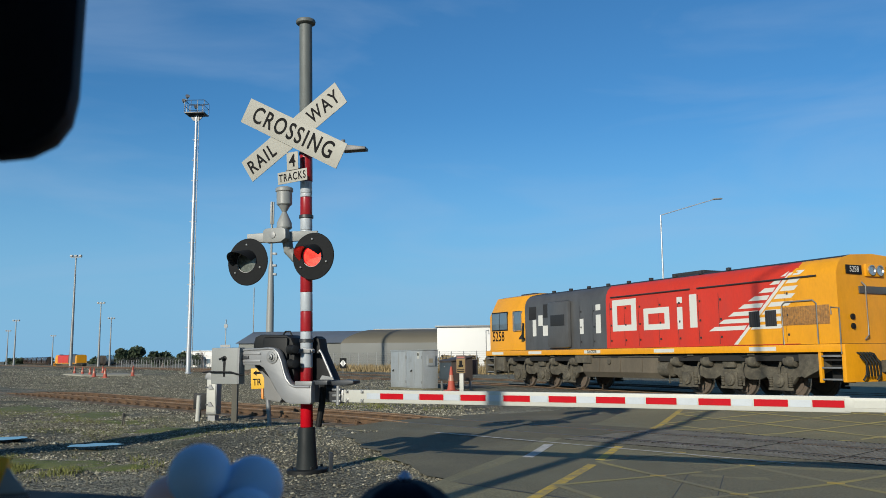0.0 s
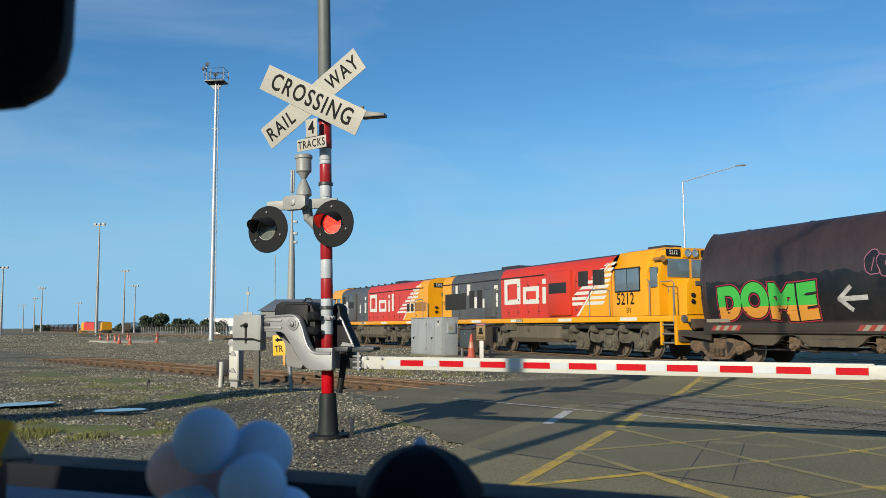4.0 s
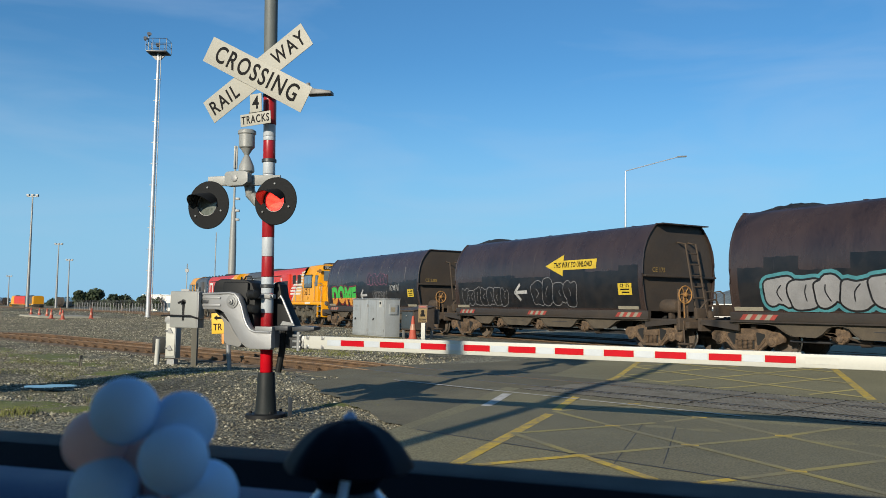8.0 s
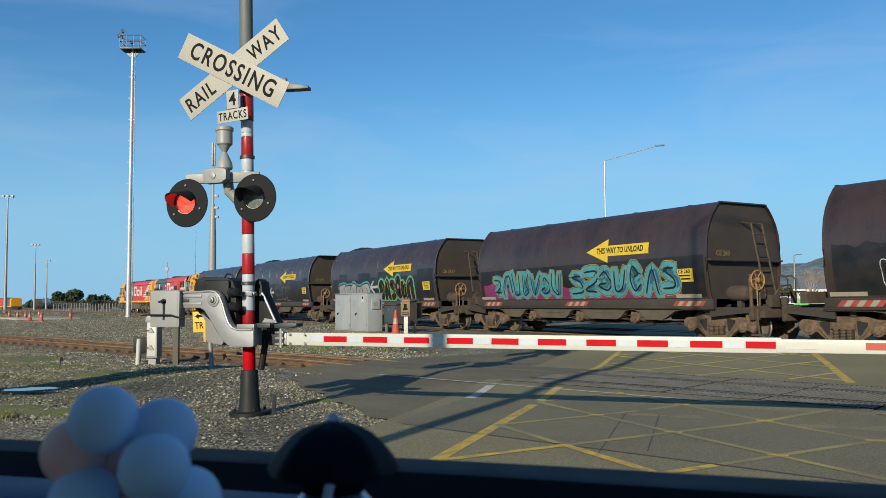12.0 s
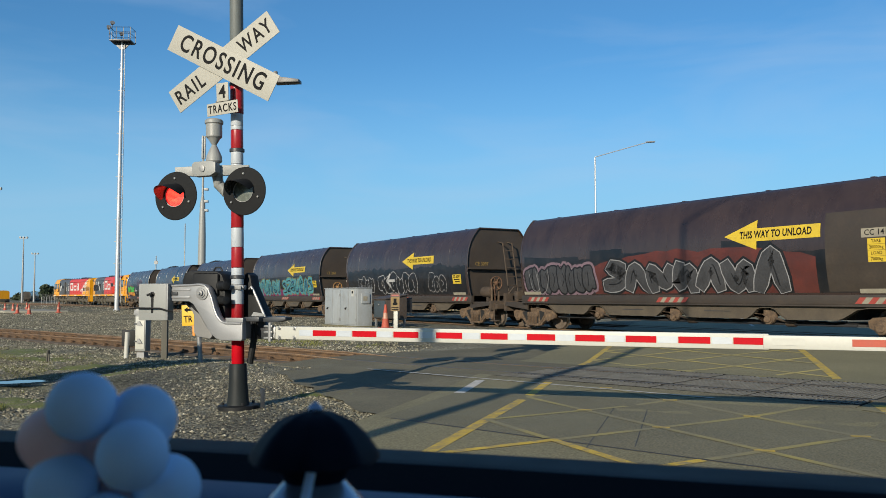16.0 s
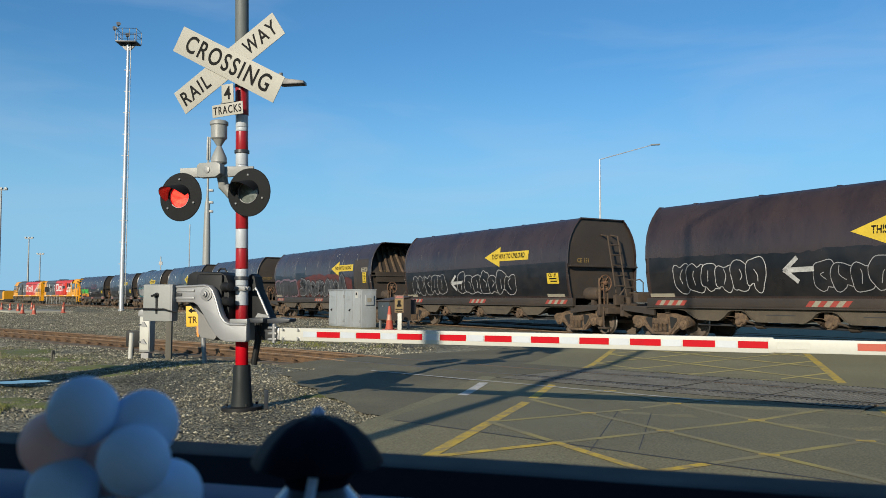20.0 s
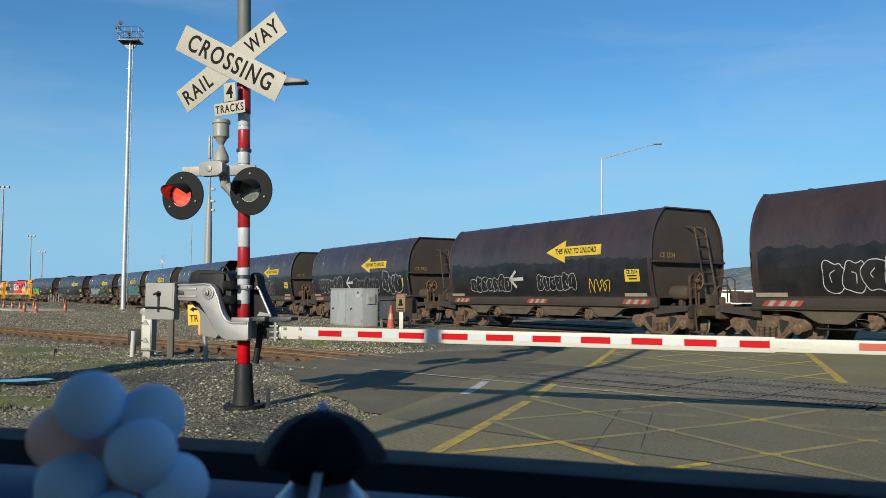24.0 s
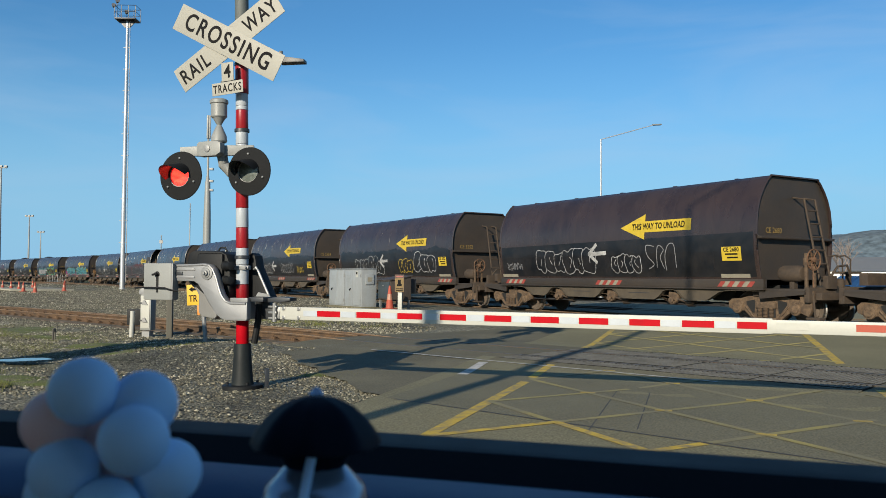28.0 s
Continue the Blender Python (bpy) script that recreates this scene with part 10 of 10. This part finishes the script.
def car_interior():
    # dashboard with the black screen gap and a paler top, coloured as if sky-lit
    d = thing("dashboard", "dark moulded car dashboard below the windscreen in shade", "dashboard", m=CAR)
    def strip(name, prof, mat, label=""):
        """A moulding across the car: profile of (y ahead, z)."""
        b = bm_new()
        xs = [-1.05, -0.6, -0.2, 0.2, 0.6, 0.85]
        rings = []
        for x in xs:
            k = 0.035 * (x * x)
            rings.append([b.verts.new((x, y - k, z)) for y, z in prof])
        for q, w in zip(rings, rings[1:]):
            for j in range(len(prof) - 1):
                b.faces.new((q[j], w[j], w[j + 1], q[j + 1]))
        for f in b.faces:
            pass
        bmesh.ops.recalc_face_normals(b, faces=b.faces)
        for f in b.faces:
            if f.normal.z < -0.2:
                f.normal_flip()
        return part(name, b, mat, d, label, smooth=50)
    strip("cowl_edge", [(0.93, 0.93), (0.93, 0.981), (0.915, 0.994), (0.86, 0.990), (0.845, 0.966), (0.83, 0.955)], M_DASH, "black windscreen edge trim")
    strip("screen_gap", [(0.835, 0.958), (0.80, 0.955), (0.79, 0.97), (0.775, 0.975)], M_DASH, "black vent gap")
    strip("dash_top", [(0.778, 0.974), (0.765, 0.982), (0.70, 0.978), (0.66, 0.968), (0.655, 0.962)], M_DASH_PALE, "dashboard top tinted sky-blue")
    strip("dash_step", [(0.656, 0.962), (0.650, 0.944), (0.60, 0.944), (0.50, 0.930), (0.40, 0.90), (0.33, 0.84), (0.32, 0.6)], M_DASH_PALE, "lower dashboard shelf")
    b = bm_new()
    add_box(b, (-0.03, 0.655, 0.965), (0.09, 0.725, 0.984), 0.008)
    part("sensor_cover", b, M_DASH, d, "small raised sensor cover")
    b = bm_new()
    add_tube(b, [(0.0, 0.92, 0.978), (0.22, 0.915, 0.982), (0.50, 0.90, 0.978), (0.80, 0.87, 0.968)], 0.008, 8)
    part("wiper_arm", b, M_BLACK, d, "black wiper arm at the screen's foot")
    # plain shell that closes the car round the eye
    c = thing("car_shell", "plain dark shell of the car round the viewer", "car", kind="structure", m=CAR)
    for nm, lo, hi, mt in (("roof", (-1.1, -1.6, 1.43), (0.62, 0.28, 1.47), M_LINING), ("rear_wall", (-1.1, -1.64, 0.5), (0.62, -1.6, 1.45), M_LINING), ("door_panel", (-1.14, -1.6, 0.3), (-1.1, 0.55, 0.92), M_LINING),
                           ("door_panel", (0.62, -1.6, 0.3), (0.66, 0.75, 0.92), M_LINING), ("floor_pan", (-1.1, -1.6, 0.26), (0.62, 0.9, 0.30), M_DASH), ("bulkhead", (-1.05, 0.30, 0.28), (0.85, 0.33, 0.86), M_DASH)):
        b = bm_new()
        add_box(b, lo, hi, 0.01)
        part(nm, b, mt, c)
    for x, sx in ((-1.12, -1), (0.64, 1)):
        b = bm_new()
        add_tube(b, [(x, -0.75, 0.9), (x, -0.70, 1.45)], 0.05, 8)
        part("door_pillar", b, M_LINING, c)
    # rear-view mirror
    m = thing("rear_view_mirror", "black rear-view mirror housing hanging by the windscreen", "mirror", m=pose(-0.378, 0.40, 1.356, 0, 0, 22))
    b = bm_new()
    add_prism(b, [(-0.13, -0.02), (-0.122, -0.038), (-0.105, -0.050), (-0.085, -0.055), (0.09, -0.055), (0.106, -0.052), (0.12, -0.043), (0.128, -0.030), (0.131, -0.012), (0.132, 0.06), (-0.13, 0.06)], 0.04, pose(0, 0.02, 0, 90, 0, 0), 0.012)
    part("housing", b, M_DASH, m)
    b = bm_new()
    add_tube(b, [(0, 0.02, 0.03), (0, 0.09, 0.09), (0, 0.14, 0.10)], 0.016, 10)
    part("stalk", b, M_DASH, m)


car_interior()


def ball_cluster():
    """Pile of small matt balls on the dashboard."""
    t = thing("ball_ornament", "cluster of matt white balls with one pale pink on the dashboard", "dashboard ornament", m=pose(-0.001, 0, -0.0005))
    rows = [(-0.1930, 0.5140, 1.1046, 0), (-0.1615, 0.5280, 1.0952, 0), (-0.1575, 0.4990, 1.0781, 0), (-0.2050, 0.5170, 1.0565, 0), (-0.1455, 0.5260, 1.0535, 0), (-0.2150, 0.5270, 1.0830, 1), (-0.1700, 0.5400, 1.0520, 1), (-0.1950, 0.5450, 1.0700, 1),
            (-0.1750, 0.5050, 1.0350, 0), (-0.2200, 0.5450, 1.0350, 0)]
    for x, y, z, p in rows:
        b = bm_new()
        bmesh.ops.create_uvsphere(b, u_segments=28, v_segments=18, radius=0.0205)
        part("ball", b, M_BALL_PINK if p else M_BALL, t, "pale pink ball" if p else "").location = (x, y, z)
    b = bm_new()
    add_lathe(b, [(0.03, 0.94), (0.032, 0.955), (0.012, 0.965), (0.01, 1.03)], pose(-0.185, 0.525, 0), 20)
    part("stand", b, M_SILVER, t)


ball_cluster()


def umbrella_ornament():
    """Silver bell body under a dark ribbed dome with a small knob."""
    t = thing("umbrella_ornament", "small dark ribbed dome on a silvered bell body on the dashboard", "dashboard ornament", m=pose(-0.068, 0.625, -0.003))
    b = bm_new()
    n, seg = 8, 48
    rings = []
    for r, z in ((0.002, 1.0892), (0.010, 1.0884), (0.018, 1.0864), (0.028, 1.0815), (0.037, 1.0735), (0.0430, 1.0660), (0.0468, 1.0600), (0.0486, 1.0555), (0.0470, 1.0540), (0.040, 1.0570), (0.02, 1.064)):
        ring = []
        for k in range(seg):
            a = 2 * math.pi * k / seg
            q = 1 - 0.045 * abs(math.sin(a * n / 2)) * (r / 0.05)
            ring.append(b.verts.new((r * q * math.cos(a), r * q * math.sin(a), z - 0.002 * abs(math.sin(a * n / 2)) * r / 0.05)))
        rings.append(ring)
    for q, w in zip(rings, rings[1:]):
        for k in range(seg):
            b.faces.new((q[k], q[(k + 1) % seg], w[(k + 1) % seg], w[k]))
    bmesh.ops.recalc_face_normals(b, faces=b.faces)
    part("dome", b, M_DOME, t, "dark ribbed dome")
    b = bm_new()
    add_lathe(b, [(0.005, 1.087), (0.0055, 1.0905), (0.003, 1.094), (0.001, 1.0955)], seg=14)
    part("knob", b, M_SILVER, t)
    b = bm_new()
    add_lathe(b, [(0.014, 1.034), (0.022, 1.038), (0.026, 1.046), (0.025, 1.056), (0.020, 1.066)], seg=24)
    part("head", b, M_DOME, t, "dark round head under the dome")
    b = bm_new()
    add_lathe(b, [(0.040, 0.975), (0.040, 1.012), (0.036, 1.024), (0.028, 1.032), (0.021, 1.040)], seg=30)
    part("bell_body", b, M_SILVER, t, "silvered bell body")
    b = bm_new()
    add_tube(b, [(0.002, -0.032, 1.055), (-0.004, -0.040, 1.02), (-0.012, -0.046, 0.995)], 0.0035, 8)
    part("handle", b, M_BALL, t, "pale slim handle")


umbrella_ornament()
packet = thing("card_packet", "yellow card packet with a pale tip on the instrument hood", "packet", m=pose(-0.437, 0.565, 1.099, 52, 5, 10))
b = bm_new()
add_box(b, (-0.11, -0.017, -0.006), (0.075, 0.017, 0.006), 0.004)
part("card", b, M_CARD, packet)
b = bm_new()
add_prism(b, [(0.074, -0.014), (0.096, -0.011), (0.074, 0.010)], 0.008, pose(0, 0, -0.004), 0.002)
part("tip", b, M_WHITE, packet, "pale torn tip")
for z in (-0.006, 0.001):
    b = bm_new()
    add_box(b, (-0.045, z - 0.0015, 0.0062), (0.045, z + 0.0015, 0.0066))
    part("print_bar", b, M_CARD_PRINT, packet)
b = bm_new()
add_box(b, (-0.17, -0.06, -0.10), (0.055, 0.08, 0.0), 0.03)
tray = tagged(part("instrument_hood", b, M_DASH), "dark moulded instrument hood under the yellow packet", "instrument hood")
tray.matrix_basis = pose(-0.445, 0.575, 1.085, 6, 3, 10)


# ---- what moves ----
def run(t):
    """Metres that the train has run along its track, from mid-clip."""
    u = (t - 14) / 14
    return 90.88 * u + 0.236 * u * u - 0.893 * u ** 3


def motions():
    for ob, c in TRAIN:
        rows = []
        for k in range(29):
            t = 1.0 * k
            p = on_train(c + run(t), T_CENTRE, RAIL_Z)
            rows.append((t, pose(p.x, p.y, p.z, 0, 0, 119.1 + math.degrees(math.atan(bend(c + run(t))[1])))))
        walk(ob, rows)
    for ob, r in WHEELS:
        m0 = ob.matrix_basis.copy()
        walk(ob, [(k / 15, m0 @ pose(0, 0, 0, 0, math.degrees((run(k / 15) - run(0)) / r) % 360, 0)) for k in range(421)])
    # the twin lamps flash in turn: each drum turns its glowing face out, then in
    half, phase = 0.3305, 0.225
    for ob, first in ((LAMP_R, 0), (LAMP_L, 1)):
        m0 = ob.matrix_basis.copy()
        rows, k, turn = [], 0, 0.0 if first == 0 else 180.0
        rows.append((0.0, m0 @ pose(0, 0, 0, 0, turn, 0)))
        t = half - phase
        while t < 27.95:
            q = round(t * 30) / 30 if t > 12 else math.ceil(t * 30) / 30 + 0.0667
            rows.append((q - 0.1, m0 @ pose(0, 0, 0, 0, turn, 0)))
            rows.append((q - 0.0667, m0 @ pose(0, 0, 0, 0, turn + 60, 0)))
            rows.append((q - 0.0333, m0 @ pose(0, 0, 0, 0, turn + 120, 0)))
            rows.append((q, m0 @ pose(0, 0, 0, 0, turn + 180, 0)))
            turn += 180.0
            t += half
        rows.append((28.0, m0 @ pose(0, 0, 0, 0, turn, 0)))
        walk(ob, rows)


motions()
